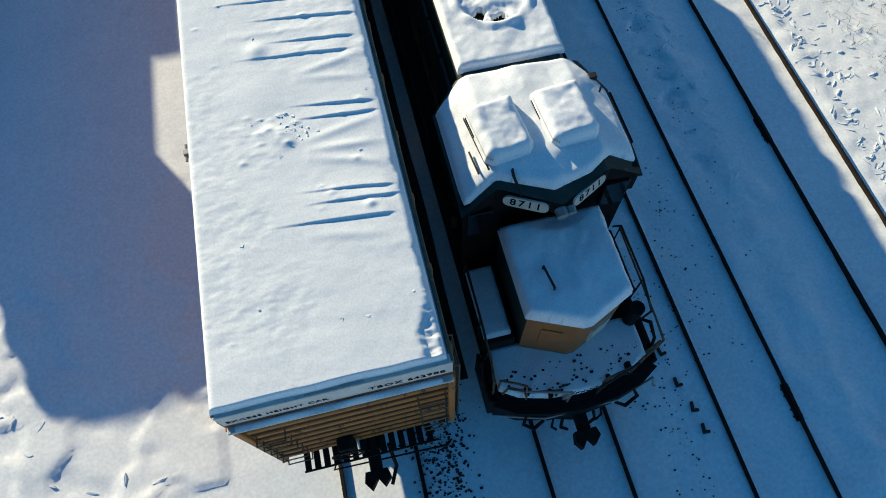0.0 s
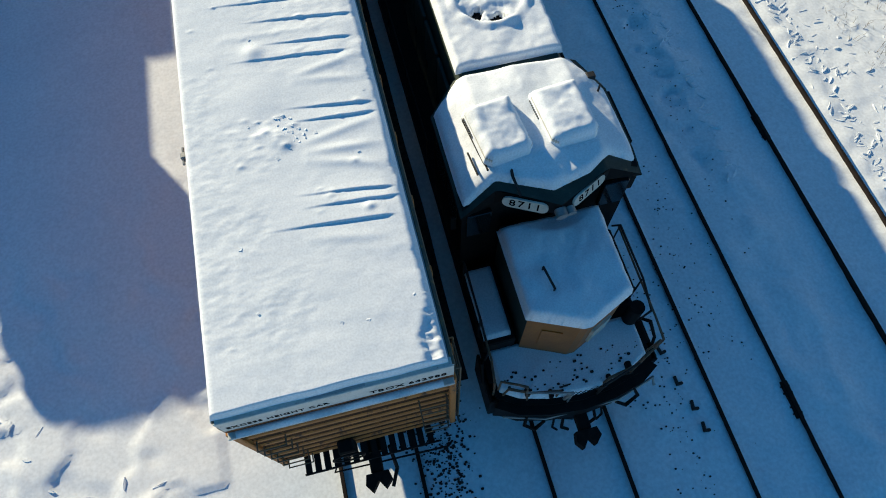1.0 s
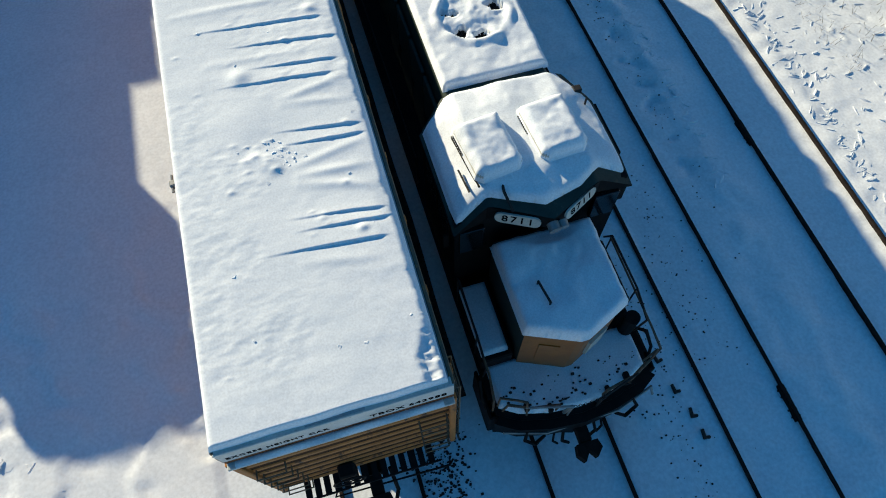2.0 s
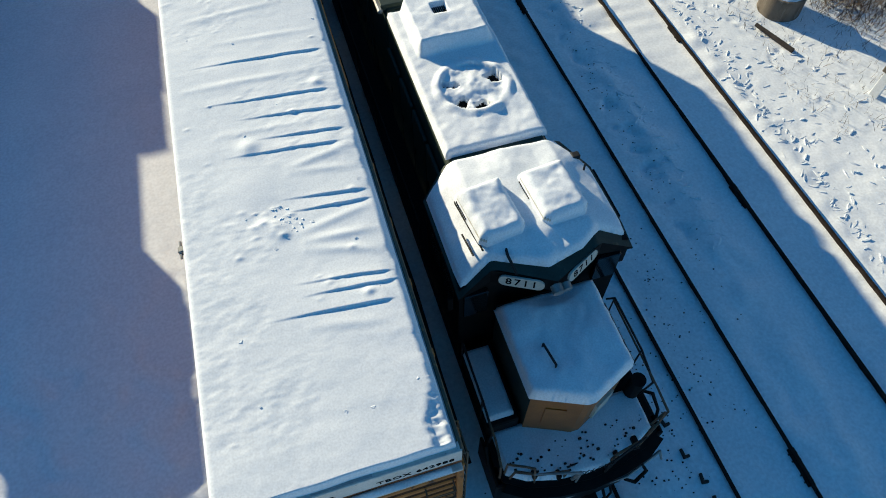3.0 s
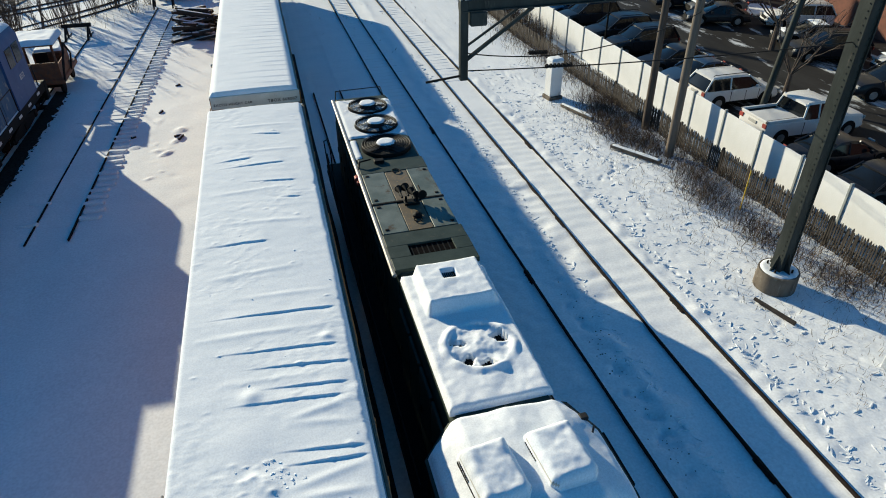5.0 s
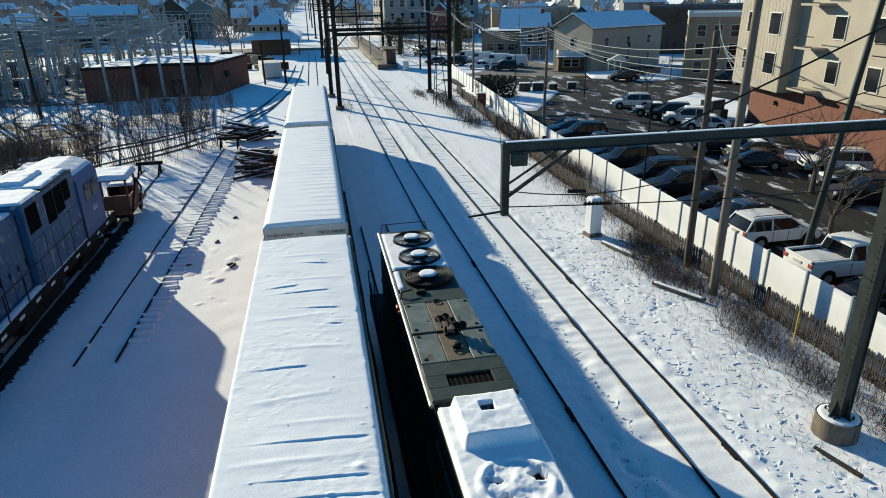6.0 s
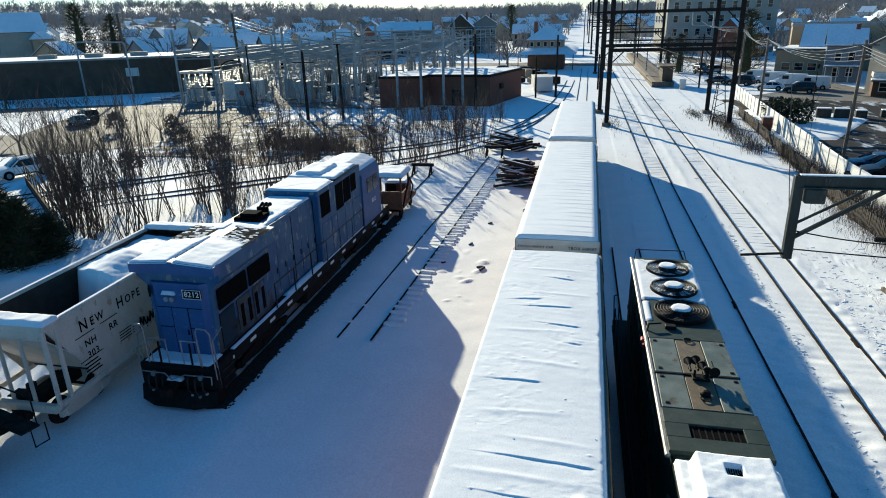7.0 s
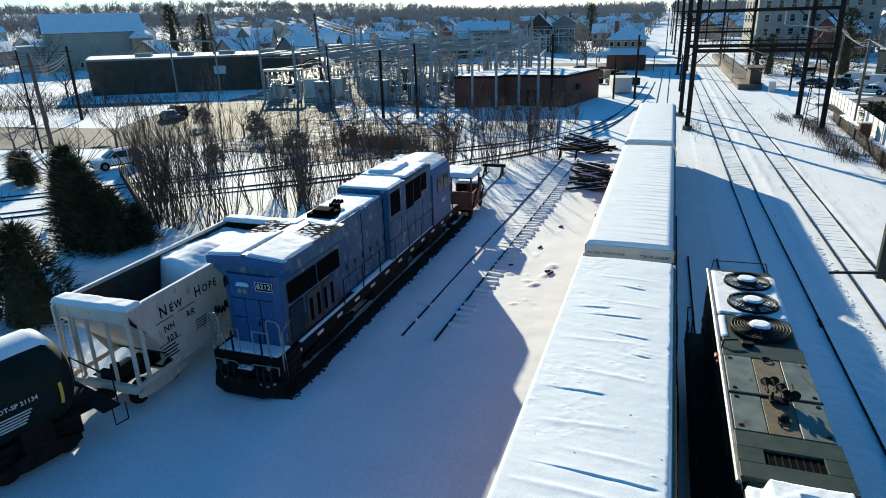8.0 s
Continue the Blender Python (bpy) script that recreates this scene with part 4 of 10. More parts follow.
part("platform_snow", snow_cap([(-1.42, 1.0), (-1.42, 0.2), (-1.1, 0.0), (-0.58, -0.14), (0.0, -0.2), (0.58, -0.14), (1.1, 0.0), (1.42, 0.2), (1.42, 1.0)], 1.47, 0.13, 0.05, 41.0, 0.07), SNOW, eng, smooth=180)
part("nose_snow", snow_cap([(-0.96, 2.4), (-0.96, 0.75), (-0.05, 0.37), (0.10, 0.37), (0.98, 0.75), (0.98, 2.4)], 3.25, 0.24, 0.04, 2.0, 0.12, extra=lambda x, y: 0.10 * max(0, y - 1.7) - 0.22 * max(0.0, 1 - math.hypot((x - 0.1) / 0.7, (y - 2.4) / 0.35))), SNOW, eng, at=NOSE_AT, smooth=180)
g2 = random.Random(17)
s = Shape()
for _ in range(70):
    px, py, r = g2.uniform(-1.3, 1.3), g2.uniform(-0.1, 0.5), g2.uniform(0.008, 0.03)
    if py < -0.15 + 0.22 * px * px:
        continue
    s.box(px - r, px + r, py - r, py + r * 0.6, 1.57, 1.59 + r, r * 0.3)
tagged(part("platform_dirt", s, GRAVEL, eng, "dark clods of dirt on the platform snow"), kind="stuff")
for sd in (-1, 1):
    part("platform_bracket", Shape().box(sd * 0.95 - 0.05, sd * 0.95 + 0.05, -0.02, 0.12, 1.5, 1.72, 0.02).box(sd * 0.55 - 0.04, sd * 0.55 + 0.04, -0.16, 0.0, 1.5, 1.66, 0.02), BLACK, eng)
    part("side_hose", Shape().tube([(sd * 1.52, 0.9, 1.5), (sd * 1.62, 0.7, 1.75), (sd * 1.66, 0.45, 1.55), (sd * 1.6, 0.3, 1.25), (sd * 1.5, 0.35, 1.1)], 0.03, 7), BLACK, eng)
part("nose_grab", Shape().tube([(-0.42, 1.55, 3.4), (-0.42, 1.55, 3.56), (-0.36, 1.15, 3.56), (-0.36, 1.15, 3.4)], 0.016, 6), HANDRAIL, eng)
# cab
cab_plan = [(-1.5, 4.55), (-1.5, 2.62), (-0.95, 2.72), (0.95, 2.72), (1.5, 2.68), (1.5, 4.35), (1.15, 4.9), (-1.0, 4.9)]
cb = part("cab", Shape().prism(cab_plan, 1.48, 4.12), BLACK, eng, "black-green cab with dark windows")
for sd in (-1, 1):
    for a, b in ((2.85, 3.5), (3.6, 4.2)):
        part("side_window", Shape().box(min(sd * 1.495, sd * 1.53), max(sd * 1.495, sd * 1.53), a, b, 3.05, 3.75, 0.012), GLASS, cb)
    part("front_window", Shape().box(min(sd * 0.98, sd * 1.42), max(sd * 0.98, sd * 1.42), 2.6, 2.7, 3.1, 3.8, 0.012), GLASS, cb)
    part("side_mirror", Shape().box(min(sd * 1.56, sd * 1.66), max(sd * 1.56, sd * 1.66), 2.75, 2.8, 3.2, 3.6, 0.01), BLACK, cb)


def cab_roof_z(x, y):
    z = 4.46 - 0.33 * max(0.0, abs(x) - 0.85) / 0.65 - 0.22 * max(0.0, 3.0 - y) - 0.12 * max(0.0, y - 4.4)
    return z


roof_plan = [(-1.55, 4.5), (-1.55, 2.5), (-0.95, 2.68), (0.0, 2.2), (0.95, 2.62), (1.55, 2.55), (1.55, 4.3), (1.2, 4.95), (-1.02, 4.98)]
n = len(roof_plan)
rim = Shape().add([(x, y, 3.98) for x, y in roof_plan] + [(x, y, cab_roof_z(x, y) + 0.004) for x, y in roof_plan], [(i, (i + 1) % n, n + (i + 1) % n, n + i) for i in range(n)] + [tuple(range(n))])
part("cab_roof", patch(roof_plan, 0.05, lambda x, y, d: cab_roof_z(x, y)), GREEN, eng, smooth=180)
part("roof_rim", rim, BLACK, eng)
part("cab_roof_snow", snow_cap([(-1.5, 4.5), (-1.5, 2.62), (-0.92, 2.82), (-0.75, 2.74), (-0.05, 2.45), (0.6, 2.6), (1.0, 2.85), (1.5, 2.75), (1.48, 4.2), (1.05, 4.9), (-0.98, 4.95)], 0, 0.12, 0.04, 5.0, 0.12, base=cab_roof_z, extra=lambda x, y: 0.09 * max(0, 1 - abs(x) / 0.5) * max(0, y - 3.2) / 1.7 + 0.05 * max(0, 1 - ((x - 0.0) / 0.25) ** 2) * max(0, 1 - abs(y - 2.9))), SNOW, eng, smooth=180)
# two roof cooling units under snow hoods
for k, (cx, cy, rot) in enumerate(((-0.66, 3.56, 6), (0.46, 3.62, 4))):
    u = thing("cooling_unit", "white snow-capped roof cooling unit on the cab", "cooling unit", pose(3.87 + cx - 0.025, cy, 4.47, 0, 0, rot + 0.4), "cab roof units")
    part("housing", Shape().box(-0.40, 0.40, -0.52, 0.52, -0.02, 0.30, 0.08), PLATE, u, "pale plastic housing")
    part("base_gasket", Shape().box(-0.41, 0.42, -0.57, 0.55, -0.06, 0.04, 0.02), BLACK, u)
    s = Shape()
    for j in range(9):
        s.box(-0.422, -0.40, 0.05 + j * 0.045, 0.075 + j * 0.045, 0.10, 0.15)
    part("louvre", s, BLACK, u)
    part("snow_hood", snow_cap([(-0.42, 0.54), (-0.42, -0.44), (-0.31, -0.56), (0.31, -0.56), (0.42, -0.44), (0.42, 0.54)], 0.10, 0.29, 0.03, k * 3.0, 0.17, extra=lambda x, y: 0.05 * max(0, y) - 0.10 * max(0.0, -0.12 - y) + 0.025 * fbm(x, y, 3.0, 3, k + 0.5), rough=0.25), SNOW, u, smooth=180)
# number boards in a V over the windshield
for sd in (-1, 1):
    a = Vector((sd * 0.98, 2.66, 0))
    b = Vector((sd * 0.06, 2.17, 0))
    d = (b - a).normalized()
    nrm = Vector((d.y, -d.x, 0)) * (1 if sd < 0 else -1)
    rot = math.degrees(math.atan2(d.y, d.x)) + (0 if sd < 0 else 180)
    c = (a + b) / 2 + nrm * 0.02
    bd = part("number_board", Shape().along([(sx * (0.27 + 0.1 * math.cos(q)), sx * 0.1 * math.sin(q)) for sx in (1, -1) for q in (-1.57, -1.0, -0.5, 0, 0.5, 1.0, 1.57)], -0.02, 0.02), PLATE, eng, "pale lit number board", at=pose(c.x, c.y, 4.2, -14, 0, rot))
    lettering("8711", 0.19, LETTER, bd, pose(0, -0.023, 0, 90, 0, 0), "digits", 1.25, 1.15)
part("headlight", Shape().cyl((0, 2.22, 4.12), (0, 2.08, 4.1), 0.1, 14).cyl((0.16, 2.22, 4.12), (0.16, 2.1, 4.1), 0.08, 14), RAILPALE, eng)
part("visor_grab", Shape().tube([(-0.62, 2.95, 4.5), (-0.66, 2.75, 4.55), (-0.6, 2.45, 4.4)], 0.025, 6), HANDRAIL, eng)
part("side_grab", Shape().tube([(-1.2, 3.4, 4.46), (-1.16, 2.95, 4.48)], 0.018, 6), HANDRAIL, eng)
part("side_awning", Shape().box(1.5, 1.64, 3.2, 4.3, 3.95, 4.02, 0.01), BLACK, eng)
part("roof_antenna", Shape().cyl((1.28, 4.1, 4.2), (1.28, 4.1, 4.5), 0.02, 6), HANDRAIL, eng)
part("roof_lamp", Shape().box(1.18, 1.34, 4.36, 4.5, 4.3, 4.42, 0.02), HANDRAIL, eng)
# long hood in stretches
hood_prof = [(-0.95, 1.48), (0.95, 1.48), (0.95, 4.30), (0.86, 4.42), (-0.86, 4.42), (-0.95, 4.30)]
part("hood", Shape().along([(x * 1.0, z) for x, z in hood_prof], 4.9, 9.25), GREEN, eng, "dark green hood under snow", smooth=20)
part("hood", Shape().along([(x * 1.02, z) for x, z in hood_prof], 9.3, 10.95), GREEN, eng, smooth=20)
part("hood", Shape().along([(x * 1.08, z) for x, z in hood_prof], 11.0, 15.1), GREEN, eng, smooth=20)
part("hood", Shape().along([(x * 1.06, z - 0.01) for x, z in hood_prof], 15.15, 20.7), GREEN, eng, smooth=20)
for y0, y1, n in ((5.2, 9.1, 4), (11.1, 15.0, 6), (15.3, 20.5, 6)):
    for sd in (-1, 1):
        for k in range(n):
            a = y0 + (y1 - y0) * k / n
            wd = (y1 - y0) / n - 0.08
            dr = part("hood_door", Shape().box(min(sd * 0.98, sd * 1.05), max(sd * 0.98, sd * 1.05), a, a + wd, 1.6, 3.7, 0.012), GREEN, eng)
            part("door_handle", Shape().box(min(sd * 1.05, sd * 1.08), max(sd * 1.05, sd * 1.08), a + wd - 0.15, a + wd - 0.1, 2.5, 2.7, 0.008), HANDRAIL, dr)
# snow on the first stretch, with the fan showing through and a raised hatch
FAN = (0.03, 6.45, 0.66)


def hood_extra(x, y):
    d = math.hypot(x - FAN[0], y - FAN[1])
    z = 0.0
    if d < FAN[2] + 0.12:
        a = math.atan2(y - FAN[1], x - FAN[0])
        edge = 0.05 * math.exp(-((d - FAN[2]) / 0.09) ** 2) * (1 + wave(x, y, 3.0, 6.0))
        inner = 0.0 + 0.07 * fbm(x, y, 1.7, 4, 8.0) + 0.012 * fbm(x, y, 7.0, 3, 3.0) + 0.04 * math.exp(-(d / 0.35) ** 2)
        for ang, wd in ((0.30, 0.30), (-2.35, 0.22), (-1.55, 0.26), (2.75, 0.13)):
            da = (a - ang + math.pi) % (2 * math.pi) - math.pi
            if abs(da) < wd + 0.12 * wave(x, y, 7.0, 2.0) and FAN[2] * 0.5 + 0.1 * wave(x, y, 6.0) < d:
                inner -= 0.25
        z += edge if d > FAN[2] - 0.06 else inner
    if 7.5 < y < 9.05 and -0.72 < x < 0.86:
        k = min(1.0, (y - 7.5) / 0.16) * min(1.0, (x + 0.72) / 0.1) * min(1.0, (0.86 - x) / 0.14) * min(1.0, (9.05 - y) / 0.1)
        z += 0.30 * k - 0.05 * max(0, y - 8.6)
        if abs(x - 0.02) < 0.15 and abs(y - 8.5) < 0.17:
            z -= 0.12
    return z


part("hood_snow", snow_cap([(-0.97, 9.1), (-0.97, 5.02), (0.97, 5.02), (0.97, 9.0), (0.6, 9.15), (-0.6, 9.05)], 4.415, 0.16, 0.03, 11.0, 0.1, extra=hood_extra), SNOW, eng, smooth=180)
s = Shape()
for k in range(5):
    s.ring((FAN[0], FAN[1], 4.455), 0.14 + k * 0.12, 0.012, 28, 4)
for k in range(8):
    a = k * math.pi / 4
    s.cyl((FAN[0], FAN[1], 4.45), (FAN[0] + 0.66 * math.cos(a), FAN[1] + 0.66 * math.sin(a), 4.45), 0.018, 5)
part("fan_guard", s, BLACK, eng)
part("fan_well", Shape().cyl((FAN[0], FAN[1], 4.424), (FAN[0], FAN[1], 4.432), 0.68, 28), BLACK, eng)
s = Shape()
for k in range(7):
    s.box(-0.12 + k * 0.042, -0.10 + k * 0.042, 8.36, 8.64, 4.74, 4.77)
part("hatch_grille", s.box(-0.14, 0.18, 8.34, 8.66, 4.70, 4.735), BLACK, eng)
# vent panel with its slot
vp = part("vent_panel", Shape().box(-1.02, 1.0, 9.38, 9.88, 4.36, 4.50, 0.015).box(-1.02, 1.0, 10.36, 10.92, 4.36, 4.50, 0.015).box(-1.02, -0.52, 9.88, 10.36, 4.36, 4.50, 0.004).box(0.58, 1.0, 9.88, 10.36, 4.36, 4.50, 0.004), GREEN, eng, "dark green vent panel with an open slot")
part("slot_well", Shape().box(-0.52, 0.58, 9.88, 10.36, 4.42, 4.446), VOID, vp)
for k in range(8):
    part("slat", Shape().box(-0.46 + k * 0.13, -0.43 + k * 0.13, 9.9, 10.34, 4.444, 4.456), BLACK, vp)
# worn grey panels and a brown middle strip
for a, b in ((11.02, 12.5), (12.56, 15.05)):
    part("roof_panel", Shape().box(-0.98, -0.33, a, b, 4.40, 4.455, 0.01), PANEL, eng, "worn grey roof panel")
    part("roof_panel", Shape().box(0.34, 0.96, a, b, 4.40, 4.455, 0.01), PANEL, eng, "worn grey roof panel")
    mid = part("centre_panel", Shape().box(-0.31, 0.32, a + 0.02, b - 0.02, 4.40, 4.445, 0.008), RUSTPANEL, eng, "rusty brown centre panel")
    c = (a + b) / 2 + (0.5 if a > 12 else -0.3)
    part("lifting_ring", Shape().ring((0.02, c, 4.48), 0.11, 0.016, 16, 5), DARKSTEEL, mid)
part("hood_cap", Shape().box(-1.0, 0.98, 14.35, 15.1, 4.38, 4.462, 0.012), GREEN, eng)
for px, py in ((-0.85, 11.2), (0.85, 11.2), (-0.85, 12.35), (0.84, 12.35), (-0.85, 12.75), (0.84, 12.75), (-0.85, 14.2), (0.84, 14.2)):
    part("bolt_lug", Shape().box(px - 0.05, px + 0.05, py - 0.04, py + 0.04, 4.45, 4.475, 0.008), BLACK, eng)
part("seam_bar", Shape().box(-1.0, 0.98, 12.49, 12.57, 4.43, 4.475, 0.008), BLACK, eng)
# highlight along the sunward hood edge, painted as a pale strip
part("edge_highlight", Shape().box(-1.1, -0.99, 9.3, 20.7, 4.34, 4.44, 0.03), RAILPALE, eng, "pale strip painting the highlight on the hood edge")
# horns
hn = thing("horn_cluster", "black five-chime air horn on the hood roof", "horn", pose(3.83, 12.35, 4.46, 0, 0, 0))
part("horn_mount", Shape().box(-0.2, 0.2, -0.12, 0.12, 0.0, 0.06, 0.01).cyl((-0.15, 0, 0.06), (-0.15, 0, 0.22), 0.03, 8).cyl((0.15, 0, 0.06), (0.15, 0, 0.22), 0.03, 8), BLACK, hn)
for px, py, r, dr in ((-0.28, 0.1, 0.10, 1), (-0.1, 0.16, 0.115, 1), (0.1, 0.12, 0.10, -1), (0.26, 0.08, 0.12, -1), (0.02, -0.08, 0.10, 1)):
    s = Shape().cyl((px, py - dr * 0.26, 0.3), (px, py, 0.3), 0.03, 10).cyl((px, py, 0.3), (px, py + dr * 0.22, 0.3), 0.03, 14, r).cyl((px, py + dr * 0.22, 0.3), (px, py + dr * 0.24, 0.3), r * 1.08, 14)
    s.cyl((px, py, 0.2), (px, py, 0.3), 0.02, 6)
    part("horn_bell", s, BLACK, hn)
part("antenna_dome", Shape().cyl((0.1, -0.55, 0.0), (0.1, -0.55, 0.06), 0.12, 14).cyl((0.1, -0.55, 0.06), (0.1, -0.55, 0.11), 0.12, 14, 0.05), BLACK, eng, at=pose(-0.06, 12.2, 4.46))
# three cooling fans at the far end
for k, (fy, r) in enumerate(((16.1, 0.78), (17.85, 0.72), (19.55, 0.70))):
    f = part("cooling_fan", Shape().cyl((0.08, fy, 4.40), (0.08, fy, 4.425), r * 0.98, 36).ring((0.08, fy, 4.46), r * 0.97, 0.035, 36, 6, 2.2), BLACK, eng, "black roof cooling fan with wire guard")
    for j in range(6):
        a = j * math.pi / 3 + 0.3 * k
        part("blade", Shape().add([(0.08 + 0.2 * math.cos(a), fy + 0.2 * math.sin(a), 4.44), (0.08 + r * 0.9 * math.cos(a), fy + r * 0.9 * math.sin(a), 4.43), (0.08 + r * 0.9 * math.cos(a + 0.5), fy + r * 0.9 * math.sin(a + 0.5), 4.49), (0.08 + 0.2 * math.cos(a + 0.7), fy + 0.2 * math.sin(a + 0.7), 4.49)], [(0, 1, 2, 3)]), HANDRAIL, f)
    for j in range(6):
        part("guard_ring", Shape().ring((0.08, fy, 4.55 + 0.008 * (6 - j)), r * (0.44 + 0.105 * j), 0.010, 36, 4), HANDRAIL, f)
    for j in range(10):
        a = j * math.pi / 5 + 0.2
        part("guard_spoke", Shape().cyl((0.08 + 0.2 * math.cos(a), fy + 0.2 * math.sin(a), 4.61), (0.08 + r * math.cos(a), fy + r * math.sin(a), 4.535), 0.010, 4), HANDRAIL, f)
    part("hub", Shape().cyl((0.08, fy, 4.44), (0.08, fy, 4.60), 0.29, 20), BLACK, f)
    part("hub_snow", snow_cap([(0.08 + 0.31 * math.cos(j * 0.5), fy + 0.29 * math.sin(j * 0.5)) for j in range(12)], 4.60, 0.06, 0.05, k * 2.0, 0.09), SNOW, f, smooth=180)
part("fan_deck_snow", snow_cap([(-0.98, 20.5), (-0.98, 17.0), (0.0, 17.05), (0.9, 16.9), (0.95, 20.3)], 4.405, 0.06, 0.06, 21.0, 0.05), SNOW, eng, smooth=180)
part("fan_deck_snow", snow_cap([(-0.98, 16.9), (-0.98, 15.5), (-0.75, 15.5), (-0.75, 16.9)], 4.405, 0.05, 0.06, 25.0, 0.05), SNOW, eng, smooth=180)
part("bell_bracket", Shape().box(-0.5, -0.2, 14.9, 15.1, 4.45, 4.56, 0.02).tube([(-1.02, 14.7, 4.4), (-0.95, 14.9, 4.6), (-0.6, 15.0, 4.6)], 0.025, 6), BLACK, eng)
part("marker_lamp", Shape().box(-1.2, -1.02, 14.25, 14.5, 4.2, 4.42, 0.04).cyl((-1.12, 14.2, 4.3), (-1.12, 14.1, 4.3), 0.06, 10), RED, eng, "faded red marker")
part("end_rail", Shape().tube([(-0.95, 20.6, 4.4), (-0.9, 20.72, 4.72), (0.75, 20.72, 4.74), (0.85, 20.6, 4.4)], 0.018, 6), HANDRAIL, eng)
# side handrails
for sd in (-1, 1):
    s = Shape()
    x = sd * 1.5
    posts = [1.3, 2.4] + [5.2 + 1.9 * k for k in range(9)]
    for y in posts:
        s.cyl((x, y, 1.45), (x, y, 2.45), 0.018, 6)
    s.tube([(x, 5.2, 2.45), (x, 20.4, 2.45)], 0.018, 6)
    s.tube([(x, 0.85, 1.4), (x, 0.75, 2.3), (x, 1.3, 2.5), (x, 2.4, 2.5), (x * 0.98, 2.55, 2.2)], 0.02, 6)
    part("side_handrail", s, HANDRAIL, eng)
    s = Shape()
    s.tube([(sd * 1.42, 0.25, 1.4), (sd * 1.44, 0.2, 2.3), (sd * 1.2, 0.05, 2.45), (sd * 1.05, -0.02, 2.4), (sd * 0.98, -0.06, 1.5)], 0.02, 6)
    part("corner_handrail", s, RUSTRAIL, eng)
    s = Shape().tube([(sd * 1.05, -0.04, 2.1), (sd * 0.3, -0.26, 2.15), (sd * 0.28, -0.26, 1.45)], 0.02, 6)
    s.cyl((sd * 0.3, -0.26, 2.15), (sd * 0.32, -0.2, 1.45), 0.035, 6)
    part("end_handrail", s, RAILPALE if sd < 0 else HANDRAIL, eng)
s = Shape()
for k in range(12):
    t = k / 11
    s.ring((0, 0, 0), 0.022, 0.006, 8, 4)
    for i in range(len(s.v) - 32, len(s.v)):
        v = s.v[i]
        p = Vector(v) if k % 2 else Vector((v[0], v[2], v[1]))
        s.v[i] = (p.x + (-0.28 + 0.56 * t), p.y - 0.26, p.z + 2.1 - 0.12 * math.sin(math.pi * t))
part("safety_chain", s, DARKSTEEL, eng)
part("battery_box", Shape().box(-1.5, -0.9, 0.95, 2.5, 1.48, 1.95, 0.03), BLACK, eng)
part("box_snow", snow_cap([(-1.48, 2.45), (-1.48, 1.05), (-0.96, 1.05), (-0.96, 2.45)], 1.95, 0.1, 0.05, 31.0, 0.06), SNOW, eng, smooth=180)
part("battery_box", Shape().box(0.95, 1.5, 1.3, 2.6, 1.48, 2.0, 0.03), BLACK, eng)
part("box_snow", snow_cap([(0.98, 2.6), (0.98, 1.35), (1.3, 1.35), (1.35, 2.6)], 2.0, 0.08, 0.05, 33.0, 0.05), SNOW, eng, smooth=180)
part("mirror_can", Shape().cyl((1.32, 0.9, 1.5), (1.32, 0.9, 2.2), 0.14, 12), BLACK, eng)
part("fuel_tank", Shape().box(-1.4, 1.4, 8.2, 12.6, 0.3, 1.12, 0.12), UNDER, eng)
truck_parts(eng, 4.1, 3.9, BLACK, 3, 1.2)
truck_parts(eng, 16.9, 3.9, BLACK, 3, 1.2)
part("rear_platform", Shape().box(-1.5, 1.5, 20.7, 21.5, 1.3, 1.46, 0.02), BLACK, eng)
coupler(eng, 21.3, 1)
# tall rail standing by the rear steps
part("rear_handrail", Shape().tube([(-1.45, 21.4, 1.4), (-1.5, 21.45, 2.5), (-1.4, 21.0, 2.75), (-1.35, 20.6, 2.5), (-1.35, 20.6, 1.45)], 0.022, 6).tube([(-1.5, 20.2, 1.45), (-1.5, 20.2, 2.5)], 0.02, 6), HANDRAIL, eng)
part("fan_deck_snow", snow_cap([(-0.88, 20.3), (-0.88, 17.3), (-0.4, 16.9), (0.3, 17.2), (0.95, 16.8), (0.98, 20.2)], 4.405, 0.055, 0.06, 47.0, 0.2, rough=1.6), SNOW, eng, "thin patchy snow round the fans", smooth=180)

# ---- blue engine, its long end towards the camera ----
blu = thing("blue_diesel_locomotive", "faded blue diesel locomotive, snow on its roof and walkways", "locomotive", pose(-12.95, 15.1, 0) @ Matrix.Diagonal((1, 1, 1.04, 1)))
tagged(part("scoured_bed", patch([(-11.9, 14.9)] + [(-11.12 + 0.2 * wave(0, k, 1.7) + 0.12 * wave(3, k, 4.1), k) for k in np.arange(15.0, 38.5, 0.25)] + [(-11.9, 38.6)], 0.1, lambda x, y, d: ground_height(x, y) + 0.03 + 0.02 * wave(x, y, 4.0)), GRAVEL, smooth=180), "dark scoured ballast beside the engine", "ballast", kind="structure")
part("frame", Shape().box(-1.5, 1.5, 0.6, 20.6, 1.0, 1.5, 0.04), BLACK, blu)
part("end_beam", Shape().box(-1.52, 1.52, 0.05, 0.7, 0.55, 1.45, 0.06), BLACK, blu)
